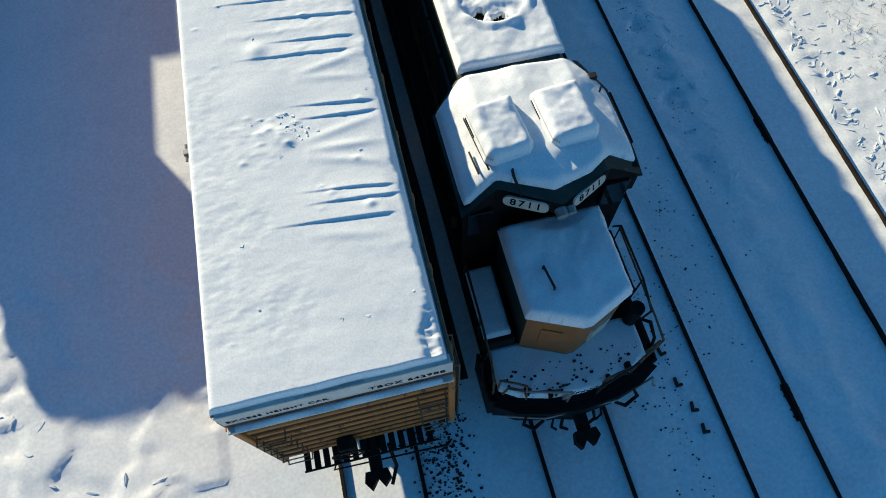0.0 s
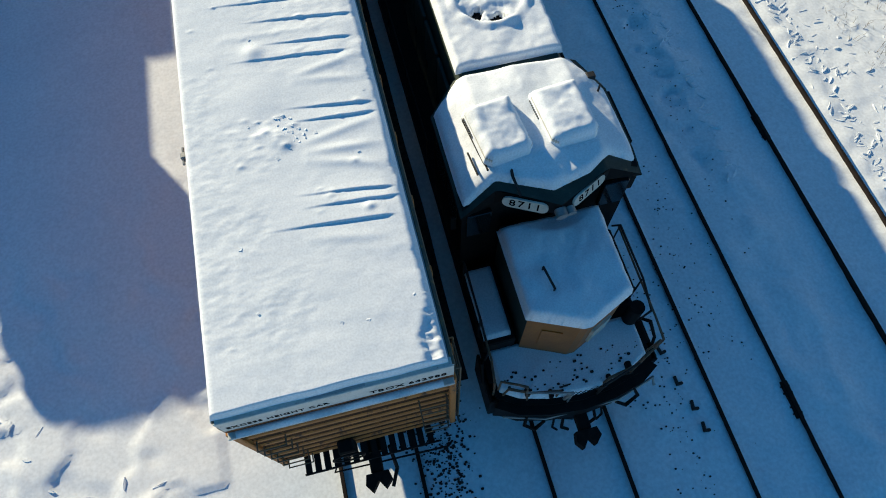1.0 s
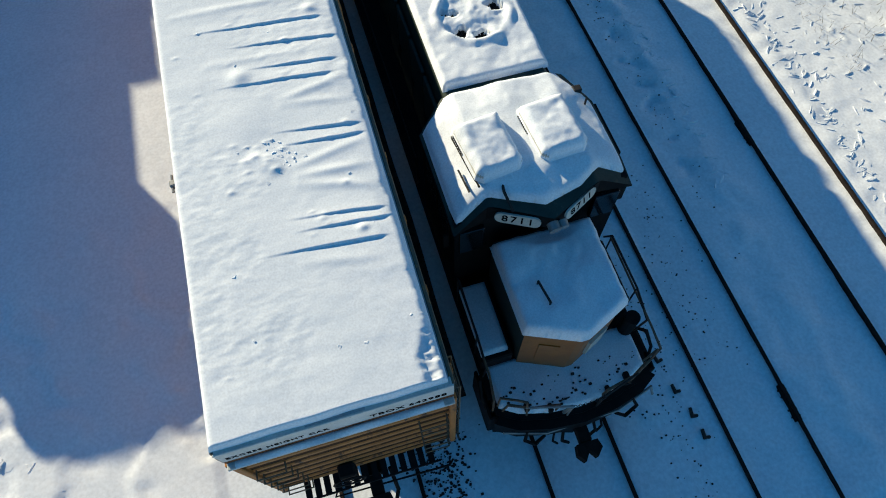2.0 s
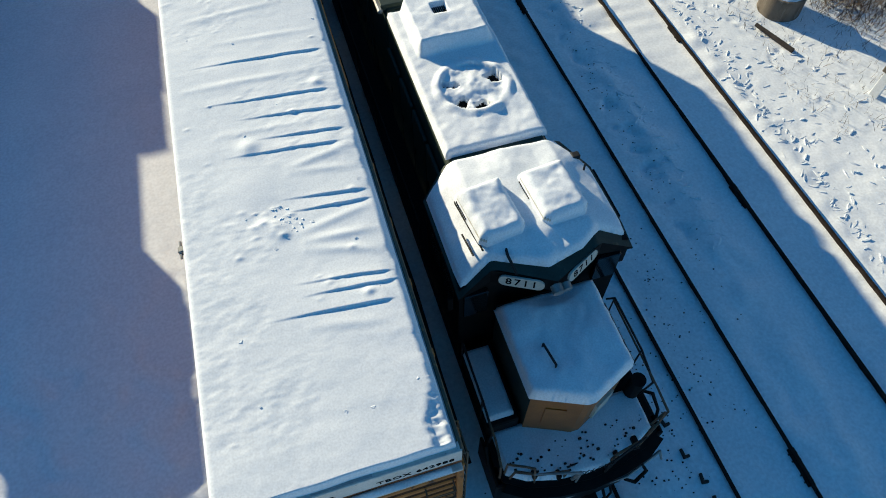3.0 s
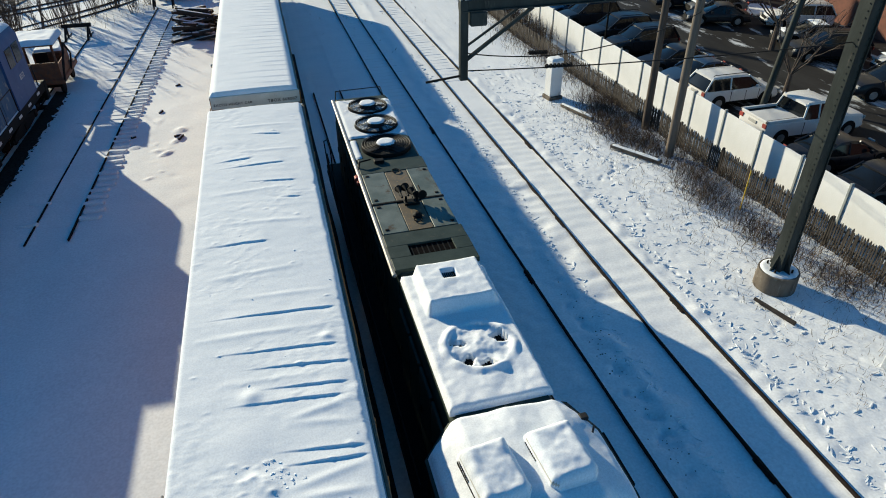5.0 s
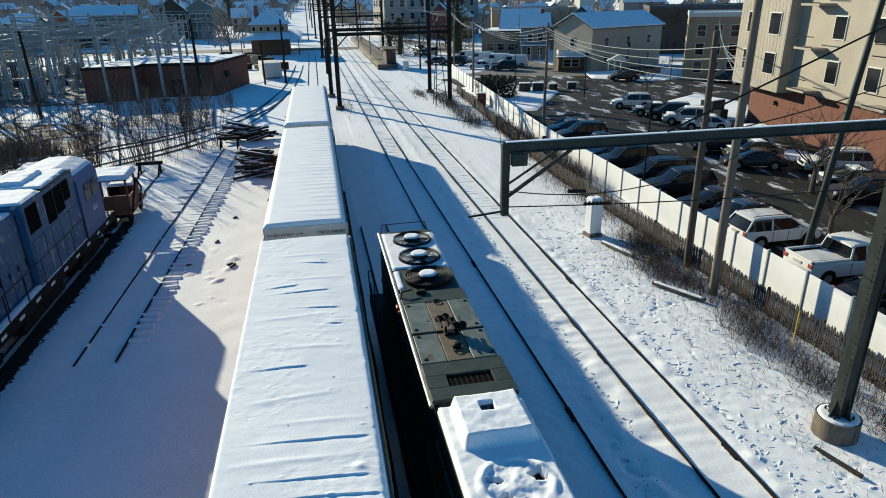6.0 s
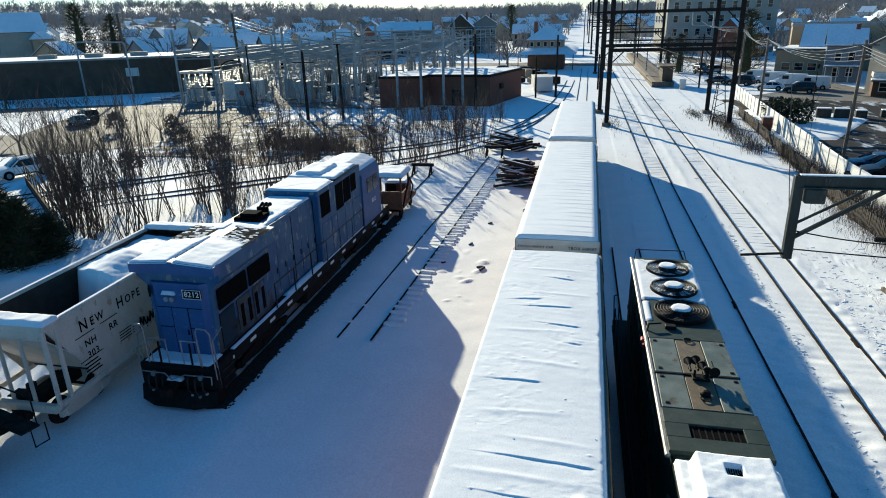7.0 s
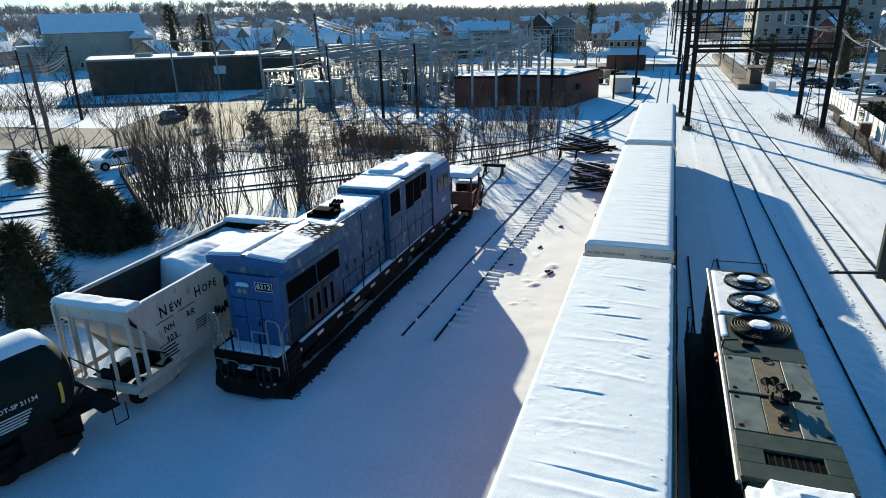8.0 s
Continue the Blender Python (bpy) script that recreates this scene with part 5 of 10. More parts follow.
part("snowplow", Shape().add([(-1.5, 0.0, 0.62), (-0.8, -0.18, 0.66), (0.8, -0.18, 0.66), (1.5, 0.0, 0.62), (-1.5, -0.12, 0.10), (-0.8, -0.45, 0.10), (0.8, -0.45, 0.10), (1.5, -0.12, 0.10), (-1.5, 0.5, 0.62), (1.5, 0.5, 0.62), (-1.5, 0.5, 0.10), (1.5, 0.5, 0.10)], [(0, 1, 5, 4), (1, 2, 6, 5), (2, 3, 7, 6), (0, 1, 2, 3, 9, 8), (4, 5, 6, 7, 11, 10), (0, 4, 10, 8), (3, 7, 11, 9)]), BLACK, blu, "dented black snow plow", smooth=10)
part("platform_lip", Shape().prism([(-1.45, 0.3), (-1.3, 0.0), (-0.7, -0.12), (0.7, -0.12), (1.3, 0.0), (1.45, 0.3)], 1.40, 1.50), BLACK, blu)
part("plow_snow", snow_cap([(-0.35, 0.1), (-0.35, -0.16), (0.25, -0.16), (0.25, 0.1)], 0.98, 0.10, 0.05, 57.0, 0.07), SNOW, blu, smooth=180)
for px, ln in ((-1.05, 0.5), (-0.75, 0.6), (-0.5, 0.45), (0.5, 0.55), (0.78, 0.6), (1.08, 0.45)):
    part("air_hose", Shape().tube([(px, -0.02, 1.15), (px + 0.03, -0.2, 1.1), (px + 0.08, -0.3, 1.1 - ln * 0.6), (px + 0.16, -0.22, 1.1 - ln)], 0.028, 7), HANDRAIL, blu)
    part("hose_coupling", Shape().box(px + 0.11, px + 0.21, -0.27, -0.17, 1.04 - ln, 1.12 - ln, 0.02), RAILPALE, blu)
part("uncoupling_lever", Shape().tube([(-1.4, -0.06, 1.2), (-0.4, -0.12, 1.22), (-0.1, -0.2, 1.05), (0.4, -0.12, 1.22), (1.4, -0.06, 1.2), (1.45, -0.16, 0.95)], 0.022, 6), RAILPALE, blu, "bent pale steel lever")
part("end_beam", Shape().box(-1.52, 1.52, 20.5, 21.0, 0.5, 1.45, 0.06), BLACK, blu)
coupler(blu, 0.0, -1)
part("end_platform_snow", snow_cap([(-1.3, 1.0), (-1.3, 0.1), (1.3, 0.1), (1.3, 1.0)], 1.5, 0.07, 0.07, 50.0, 0.06), SNOW, blu, smooth=180)
for sd in (-1, 1):
    part("walkway_snow", snow_cap([(min(sd * 1.12, sd * 1.48), 20.2), (min(sd * 1.12, sd * 1.48), 6.2), (max(sd * 1.12, sd * 1.48), 6.2), (max(sd * 1.12, sd * 1.48), 20.2)], 1.5, 0.10, 0.09, 52.0 + sd, 0.06), SNOW, blu, smooth=180)
    part("walkway_snow", snow_cap([(min(sd * 1.33, sd * 1.49), 6.3), (min(sd * 1.33, sd * 1.49), 1.4), (max(sd * 1.33, sd * 1.49), 1.4), (max(sd * 1.33, sd * 1.49), 6.3)], 1.5, 0.07, 0.05, 54.0 + sd, 0.05), SNOW, blu, smooth=180)
    for k in range(12):
        part("reflector", Shape().box(min(sd * 1.5, sd * 1.515), max(sd * 1.5, sd * 1.515), 0.9 + k * 1.65, 1.35 + k * 1.65, 1.2, 1.32), REFLECT, blu, "pale reflective strip")
# radiator end: flared wings over a plainer body
part("radiator_body", Shape().along([(-1.2, 1.5), (1.2, 1.5), (1.25, 4.0), (1.64, 4.35), (1.64, 4.88), (0.0, 4.99), (-1.64, 4.88), (-1.64, 4.35), (-1.25, 4.0)], 0.95, 5.25), BLUESIDE, blu, "faded blue radiator section with flared top", smooth=20)
part("end_face", Shape().prism([(-1.2, 1.0), (-0.9, 0.78), (0.9, 0.78), (1.2, 1.0)], 1.5, 4.2), BLUE, blu, "blue end face with lamps")
part("end_hood_lip", Shape().along([(-1.66, 4.56), (1.66, 4.56), (1.66, 4.9), (0.0, 5.02), (-1.66, 4.9)], 0.66, 1.05), BLUE, blu)
for sd in (-1, 1):
    for a, b in ((1.2, 3.2), (3.4, 5.1)):
        part("intake", Shape().box(min(sd * 1.26, sd * 1.33), max(sd * 1.26, sd * 1.33), a, b, 3.1, 3.85, 0.015), VOID, blu, "black screened intake")
    for k in range(3):
        part("side_door", Shape().box(min(sd * 1.23, sd * 1.27), max(sd * 1.23, sd * 1.27), 1.2 + k * 1.2, 2.2 + k * 1.2, 1.6, 2.95, 0.01), GRIMEBLUE if k else GLASS, blu)
    for k in range(4):
        part("vent_slot", Shape().box(min(sd * 1.27, sd * 1.30), max(sd * 1.27, sd * 1.30), 2.6 + k * 0.55, 2.8 + k * 0.55, 1.8, 2.7, 0.01), VOID, blu)
nbp = part("number_board", Shape().box(-0.36, 0.36, -0.03, 0.03, -0.17, 0.17, 0.02), BLACK, blu, "black number board with white rim", at=pose(0.62, 0.74, 3.85))
part("board_rim", Shape().box(-0.36, 0.36, -0.035, -0.028, 0.15, 0.17).box(-0.36, 0.36, -0.035, -0.028, -0.17, -0.15).box(-0.36, -0.34, -0.035, -0.028, -0.15, 0.15).box(0.34, 0.36, -0.035, -0.028, -0.15, 0.15), LETTERW, nbp)
lettering("8212", 0.27, LETTERW, nbp, pose(0, -0.034, 0, 90, 0, 0), "digits", 1.05, 1.05)
nb2 = part("number_board", Shape().box(-0.36, 0.36, -0.03, 0.03, -0.17, 0.17, 0.02), BLACK, blu, "black number board with white rim", at=pose(-1.22, 0.95, 3.85, 0, 0, -55))
lettering("8212", 0.27, LETTERW, nb2, pose(0, -0.034, 0, 90, 0, 0), "digits", 1.05, 1.05)
for px in (-0.42, -0.2):
    part("headlamp", Shape().cyl((px, 0.8, 3.62), (px, 0.68, 3.62), 0.09, 12), RAILPALE, blu, "round headlamp")
part("lamp_snow", snow_cap([(-0.6, 0.85), (-0.6, 0.68), (-0.05, 0.68), (-0.05, 0.85)], 3.8, 0.12, 0.05, 61.0, 0.06), SNOW, blu, smooth=180)
for px in (-0.95, 0.95):
    part("ditch_light", Shape().cyl((px, 0.1, 1.1), (px, -0.06, 1.1), 0.1, 12), RAILPALE, blu)
part("end_door", Shape().box(-0.3, 0.3, 0.74, 0.79, 1.55, 3.3, 0.015), BLUE, blu)
for sd in (-1, 1):
    part("corner_handrail", Shape().tube([(sd * 1.5, 0.3, 0.6), (sd * 1.5, 0.2, 2.45), (sd * 1.42, 0.95, 2.6)], 0.022, 6).tube([(sd * 0.95, 0.1, 1.5), (sd * 0.95, 0.1, 2.4), (sd * 0.3, 0.1, 2.4), (sd * 0.3, 0.1, 1.5)], 0.022, 6), RAILPALE, blu)
    part("end_post", Shape().box(sd * 0.62 - 0.03, sd * 0.62 + 0.03, 0.08, 0.14, 1.5, 2.3, 0.01), BLACK, blu)
    s = Shape()
    for k in range(9):
        y = 5.0 + k * 1.85
        s.cyl((sd * 1.47, y, 1.5), (sd * 1.47, y, 2.55), 0.032, 6)
    s.tube([(sd * 1.47, 5.0, 2.55), (sd * 1.47, 19.8, 2.55)], 0.028, 6)
    part("side_handrail", s, HANDRAIL, blu)
    part("end_rail", Shape().tube([(sd * 1.5, 0.12, 1.0), (sd * 1.52, 0.06, 2.75), (sd * 1.42, 0.0, 2.95), (sd * 1.1, -0.02, 2.98), (sd * 1.02, 0.0, 2.8), (sd * 1.05, 0.04, 1.5)], 0.024, 6), RAILPALE, blu, "bent pale end handrail")
    part("step_panel", Shape().box(min(sd * 1.3, sd * 1.53), max(sd * 1.3, sd * 1.53), 0.35, 1.25, 0.45, 1.35, 0.03), BLACK, blu)
    for z in (0.55, 0.85, 1.15):
        part("step_tread", Shape().box(min(sd * 1.3, sd * 1.58), max(sd * 1.3, sd * 1.58), 0.4, 1.2, z, z + 0.04), HANDRAIL, blu)
    part("lower_grime", Shape().box(min(sd * 1.2, sd * 1.232), max(sd * 1.2, sd * 1.232), 1.0, 5.2, 1.5, 2.3, 0.008), GRIMEBLUE, blu, "grimy lower panel")
    for y in (5.27, 7.7, 10.1):
        part("body_seam", Shape().box(min(sd * 1.13, sd * 1.155), max(sd * 1.13, sd * 1.155), y - 0.02, y + 0.02, 1.55, 4.6), BLACK, blu)
for z in (3.3, 2.55):
    part("face_seam", Shape().box(-0.9, 0.9, 0.765, 0.785, z - 0.012, z + 0.012), BLACK, blu)
for px in (-0.32, 0.32):
    part("face_seam", Shape().box(px - 0.012, px + 0.012, 0.765, 0.785, 1.55, 3.3), BLACK, blu)
part("door_latch", Shape().box(0.2, 0.27, 0.72, 0.77, 2.3, 2.5, 0.01), BLACK, blu)
# radiator grilles and snow on the end roof
for sd in (-1, 1):
    s = Shape()
    for k in range(16):
        s.box(min(sd * 0.15, sd * 1.4), max(sd * 0.15, sd * 1.4), 2.7 + k * 0.13, 2.75 + k * 0.13, 4.965, 5.005)
    part("roof_grille", s, GRILLE, blu, at=pose(0, 0, 0, 0, sd * 2.5, 0))
    lodged = random.Random(31 + sd)
    for k in range(15):
        for j in range(4):
            if lodged.random() < 0.72 - 0.025 * k:
                a = 0.18 + 0.3 * j + lodged.uniform(0, 0.1)
                b = min(1.38, a + lodged.uniform(0.12, 0.34))
                part("lodged_snow", Shape().box(min(sd * a, sd * b), max(sd * a, sd * b), 2.745 + k * 0.13, 2.835 + k * 0.13, 4.985, 5.012, 0.008), SNOW, blu, at=pose(0, 0, 0, 0, sd * 2.5, 0))
    part("grille_backing", Shape().box(min(sd * 0.12, sd * 1.45), max(sd * 0.12, sd * 1.45), 2.66, 4.85, 4.97, 4.99), GRILLE, blu, at=pose(0, 0, 0, 0, sd * 2.5, 0))
    part("roof_snow", snow_cap([(min(sd * 0.1, sd * 1.64), 3.6), (min(sd * 0.1, sd * 1.64), 0.64), (max(sd * 0.1, sd * 1.64), 0.64), (max(sd * 0.1, sd * 1.64), 3.5)], 0, 0.10, 0.06, 66.0 + sd, 0.12, base=lambda x, y: 4.985 - 0.066 * abs(x), extra=lambda x, y: -0.08 * max(0, y - 2.6)), SNOW, blu, smooth=180)
    part("roof_snow", snow_cap([(min(sd * 0.1, sd * 1.4), 5.2), (min(sd * 0.1, sd * 1.4), 4.5 + 0.3 * sd), (max(sd * 0.1, sd * 1.4), 4.4), (max(sd * 0.1, sd * 1.4), 5.2)], 0, 0.05, 0.07, 68.0 + sd, 0.1, base=lambda x, y: 4.985 - 0.066 * abs(x)), SNOW, blu, smooth=180)
# hood with stack
part("hood", Shape().along([(-1.1, 1.5), (1.1, 1.5), (1.14, 4.3), (1.08, 4.72), (-1.08, 4.72), (-1.14, 4.3)], 5.25, 10.15), BLUESIDE, blu, "worn blue hood with scratched doors", smooth=20)
for sd in (-1, 1):
    for k in range(6):
        dr = part("hood_door", Shape().box(min(sd * 1.1, sd * 1.14), max(sd * 1.1, sd * 1.14), 5.35 + k * 0.80, 6.08 + k * 0.80, 1.6, 3.95, 0.012), BLUESIDE, blu)
        part("door_latch", Shape().box(min(sd * 1.14, sd * 1.17), max(sd * 1.14, sd * 1.17), 5.95 + k * 0.80, 6.02 + k * 0.80, 2.6, 2.85, 0.01), BLACK, dr)
part("exhaust_outlet", Shape().box(-0.75, 0.45, 6.2, 7.2, 4.6, 4.88, 0.05).box(-0.55, 0.25, 6.4, 7.0, 4.88, 5.0, 0.03), VOID, blu, "sooty black exhaust stack")
s = Shape()
for px in (-0.2, -0.02, 0.15):
    s.cyl((px, 7.5, 4.98), (px, 7.9, 5.03), 0.03, 8, 0.09)
part("horn", s.box(-0.3, 0.25, 7.45, 7.55, 4.65, 5.0, 0.02), VOID, blu)
part("hood_snow", snow_cap([(-1.04, 10.1), (-1.04, 7.6), (0.3, 7.45), (0.98, 5.6), (1.05, 10.1)], 4.72, 0.10, 0.06, 71.0, 0.15), SNOW, blu, smooth=180)
part("hood_snow", snow_cap([(-1.0, 6.15), (-1.0, 5.3), (0.95, 5.3), (0.95, 6.1)], 4.72, 0.05, 0.06, 73.0, 0.1), SNOW, blu, smooth=180)
# raised equipment box and cab
part("equipment_box", Shape().box(-1.3, 1.45, 10.15, 16.1, 1.5, 5.0, 0.04), BLUESIDE, blu, "tall scratched blue equipment box")
for a, b, z0 in ((10.35, 11.5, 3.7), (12.3, 13.3, 3.5), (13.4, 14.4, 3.6), (14.5, 15.3, 3.9)):
    part("intake", Shape().box(1.44, 1.48, a, b, z0, 4.8, 0.015), VOID, blu, "black screened intake")
for a, b in ((10.3, 11.4), (11.55, 12.2), (12.3, 13.3), (13.45, 14.5), (14.6, 15.9)):
    part("side_door", Shape().box(1.44, 1.475, a, b, 1.6, 3.4, 0.01), BLUESIDE, blu)
part("roof_edge", Shape().box(0.95, 1.46, 12.4, 16.1, 5.0, 5.03, 0.01), VOID, blu, "bare dark roof edge")
part("box_snow", snow_cap([(-1.28, 12.6), (-1.28, 10.2), (1.4, 10.2), (1.4, 12.2), (0.9, 12.7)], 5.0, 0.09, 0.07, 75.0, 0.12), SNOW, blu, smooth=180)
part("box_snow", snow_cap([(-1.28, 16.05), (-1.28, 12.6), (1.36, 12.6), (1.3, 16.05)], 5.02, 0.12, 0.07, 76.0, 0.15), SNOW, blu, smooth=180)
part("box_snow", snow_cap([(-1.0, 15.4), (-1.0, 13.0), (0.45, 13.0), (0.45, 15.4)], 5.1, 0.18, 0.07, 77.0, 0.15), SNOW, blu, smooth=180)
bc = part("cab", Shape().along([(-1.55, 1.5), (1.55, 1.5), (1.55, 4.3), (1.3, 4.75), (0.6, 4.95), (-0.6, 4.95), (-1.3, 4.75), (-1.55, 4.3)], 16.1, 19.2), BLUE, blu, "blue cab with rounded roof", smooth=35)
for a, b in ((16.85, 17.7), (17.9, 18.8)):
    for sd in (-1, 1):
        part("cab_window", Shape().box(min(sd * 1.54, sd * 1.58), max(sd * 1.54, sd * 1.58), a, b, 3.2, 4.05, 0.015), GLASS, bc)
part("cab_door", Shape().box(-1.4, -1.31, 16.06, 16.11, 1.55, 4.0, 0.01), BLACK, bc)
lettering("8212", 0.34, LETTERW, bc, pose(1.56, 17.9, 2.6, 90, 0, 90), "digits")
part("cab_roof_snow", snow_cap([(-1.4, 19.2), (-1.4, 16.1), (1.4, 16.1), (1.4, 19.2)], 0, 0.10, 0.07, 78.0, 0.14, base=lambda x, y: 4.96 - 0.36 * max(0, abs(x) - 0.55)), SNOW, blu, smooth=180)
part("short_nose", Shape().box(-0.95, 0.95, 19.2, 20.5, 1.5, 3.3, 0.12), BLUE, blu)
part("fuel_tank", Shape().box(-1.35, 1.35, 8.0, 12.6, 0.3, 1.0, 0.12), UNDER, blu)
truck_parts(blu, 4.0, 3.6, BLACK, 3, 1.2)
truck_parts(blu, 16.8, 3.6, BLACK, 3, 1.2)
for yy in (1.0, 19.6):
    part("step_frame", Shape().box(1.15, 1.52, yy - 0.3, yy + 0.3, 0.4, 0.45).box(1.15, 1.52, yy - 0.3, yy + 0.3, 0.75, 0.8).box(1.15, 1.2, yy - 0.32, yy + 0.32, 0.4, 1.3), BLACK, blu)

# ---- open hopper car lettered for its line ----
hop = thing("hopper_car", "off-white open hopper car, half full of snow, with cut-away ends", "hopper car", pose(-17.15, 12.5, 0, 0, 0, 1.0))
HL, HW, HT = 10.6, 1.56, 3.95
for sd in (-1, 1):
    part("side_wall", Shape().box(min(sd * HW, sd * (HW - 0.06)), max(sd * HW, sd * (HW - 0.06)), 1.9, HL - 1.9, 1.25, HT).add([(sd * HW, 0.15, HT), (sd * HW, 1.9, HT), (sd * HW, 1.9, 1.25), (sd * HW, 1.2, 2.4), (sd * (HW - 0.06), 0.15, HT), (sd * (HW - 0.06), 1.9, HT), (sd * (HW - 0.06), 1.9, 1.25), (sd * (HW - 0.06), 1.2, 2.4)], [(0, 1, 2, 3), (4, 5, 6, 7), (0, 3, 7, 4), (0, 1, 5, 4), (3, 2, 6, 7)]).add([(sd * HW, HL - 0.15, HT), (sd * HW, HL - 1.9, HT), (sd * HW, HL - 1.9, 1.25), (sd * HW, HL - 1.2, 2.4), (sd * (HW - 0.06), HL - 0.15, HT), (sd * (HW - 0.06), HL - 1.9, HT), (sd * (HW - 0.06), HL - 1.9, 1.25), (sd * (HW - 0.06), HL - 1.2, 2.4)], [(0, 1, 2, 3), (4, 5, 6, 7), (0, 3, 7, 4), (0, 1, 5, 4), (3, 2, 6, 7)]), HOPPER, hop, "grimy off-white side", fix=False)
    part("top_chord", Shape().box(min(sd * (HW - 0.1), sd * (HW + 0.05)), max(sd * (HW - 0.1), sd * (HW + 0.05)), 0.1, HL - 0.1, HT - 0.02, HT + 0.1, 0.02), HOPPER, hop)
    part("chord_snow", Shape().box(min(sd * (HW - 0.1), sd * (HW + 0.03)), max(sd * (HW - 0.1), sd * (HW + 0.03)), 0.3, HL - 0.3, HT + 0.1, HT + 0.13, 0.012), SNOW, hop)
    part("side_sill", Shape().box(min(sd * (HW - 0.1), sd * (HW + 0.04)), max(sd * (HW - 0.1), sd * (HW + 0.04)), 0.0, HL, 1.08, 1.27, 0.02), HOPPER, hop)
    for k in range(2):
        y = 6.0 + k * 2.4
        part("side_stake", Shape().box(min(sd * HW, sd * (HW + 0.07)), max(sd * HW, sd * (HW + 0.07)), y - 0.05, y + 0.05, 1.2, HT, 0.012), HOPPER, hop)
    for y in (0.12, 0.62, HL - 0.62, HL - 0.12):
        part("end_post", Shape().box(sd * HW - 0.06, sd * HW + 0.06, y - 0.06, y + 0.06, 1.2, HT, 0.012), HOPPER, hop)
for y0, y1 in ((0.2, 2.5), (HL - 0.2, HL - 2.5)):
    part("slope_sheet", Shape().add([(-HW, y0, HT - 0.4), (HW, y0, HT - 0.4), (HW, y1, 1.15), (-HW, y1, 1.15), (-HW, y0, HT - 0.46), (HW, y0, HT - 0.46), (HW, y1, 1.09), (-HW, y1, 1.09)], [(0, 1, 2, 3), (4, 5, 6, 7), (0, 1, 5, 4), (2, 3, 7, 6), (0, 3, 7, 4), (1, 2, 6, 5)]), HOPPER, hop, "tan-stained slope sheet")
    s = 1 if y0 < 3 else -1
    part("slope_lining", Shape().add([(-HW + 0.07, y0 + s * 0.06, HT), (HW - 0.07, y0 + s * 0.06, HT), (HW - 0.07, y0 + s * 0.06, HT - 0.36), (-HW + 0.07, y0 + s * 0.06, HT - 0.36), (HW - 0.07, y1, 1.18), (-HW + 0.07, y1, 1.18)], [(0, 1, 2, 3), (3, 2, 4, 5)]), COAL, hop)
    part("end_sheet", Shape().box(-HW, HW, y0 - 0.05, y0 + 0.05, HT - 0.40, HT + 0.1, 0.02), HOPPER, hop)
    part("end_sill", Shape().box(-1.5, 1.5, min(y0 - s * 0.25, y0 - s * 0.05), max(y0 - s * 0.25, y0 - s * 0.05), 0.95, 1.25, 0.02), HOPPER, hop)
    for px in (-0.9, -0.3, 0.55):
        part("end_stanchion", Shape().box(px - 0.05, px + 0.05, y0 - 0.06, y0 + 0.04, 1.2, HT - 0.4, 0.01), HOPPER, hop)
    ld = Shape()
    for e in (-1.35, -0.95):
        ld.cyl((e, y0 - s * 0.1, 1.1), (e, y0 - s * 0.1, HT), 0.02, 6)
    for k in range(8):
        ld.cyl((-1.35, y0 - s * 0.1, 1.2 + k * 0.34), (-0.95, y0 - s * 0.1, 1.2 + k * 0.34), 0.016, 5)
    part("end_ladder", ld, HOPPER, hop)
    part("end_roof_snow", snow_cap([(-HW - 0.08, max(y0 - 0.08, y0 - s * 0.08 if s < 0 else y0 + 0.62)), (-HW - 0.08, min(y0 + 0.08, y0 - s * 0.08) if s > 0 else y0 - 0.62), (HW + 0.08, min(y0 + 0.08, y0 - s * 0.08) if s > 0 else y0 - 0.62), (HW + 0.08, y0 + 0.62 if s > 0 else y0 + 0.08)], HT + 0.1, 0.17, 0.06, 81.0 + s, 0.12), SNOW, hop, smooth=180)
    part("end_roof", Shape().box(-HW - 0.06, HW + 0.06, min(y0 - s * 0.06, y0 + s * 0.6), max(y0 - s * 0.06, y0 + s * 0.6), HT + 0.04, HT + 0.1, 0.015), HOPPER, hop)
    part("brake_step", Shape().box(-0.6, 0.6, min(y0, y0 + s * 0.5), max(y0, y0 + s * 0.5), 1.26, 1.3, 0.01).cyl((0.3, y0 + s * 0.2, 1.3), (0.3, y0 + s * 0.2, 1.75), 0.16, 12), UNDER, hop)
    coupler(hop, 0.0 if s > 0 else HL, -s)
for sd in (-1, 1):
    part("lining", Shape().across([(0.26, HT), (0.26, HT - 0.34), (2.5, 1.25), (HL - 2.5, 1.25), (HL - 0.26, HT - 0.34), (HL - 0.26, HT)], min(sd * (HW - 0.061), sd * (HW - 0.08)), max(sd * (HW - 0.061), sd * (HW - 0.08))), COAL, hop, "dark stained inside lining")
# unseen pockets and sill, added to keep sunlight from passing under the car
for ya, yb in ((2.5, 4.9), (5.7, 8.1)):
    part("light_block_pocket", Shape().along([(-1.35, 1.25), (1.35, 1.25), (0.9, 0.32), (-0.9, 0.32)], ya, yb), HOPPER, hop, "unseen pocket added under the car to block light")
part("light_block_sill", Shape().box(-0.3, 0.3, 0.2, HL - 0.2, 0.75, 1.15, 0.02), UNDER, hop)
part("floor_sheet", Shape().box(-HW + 0.08, HW - 0.08, 2.3, HL - 2.3, 1.2, 1.3), COAL, hop)


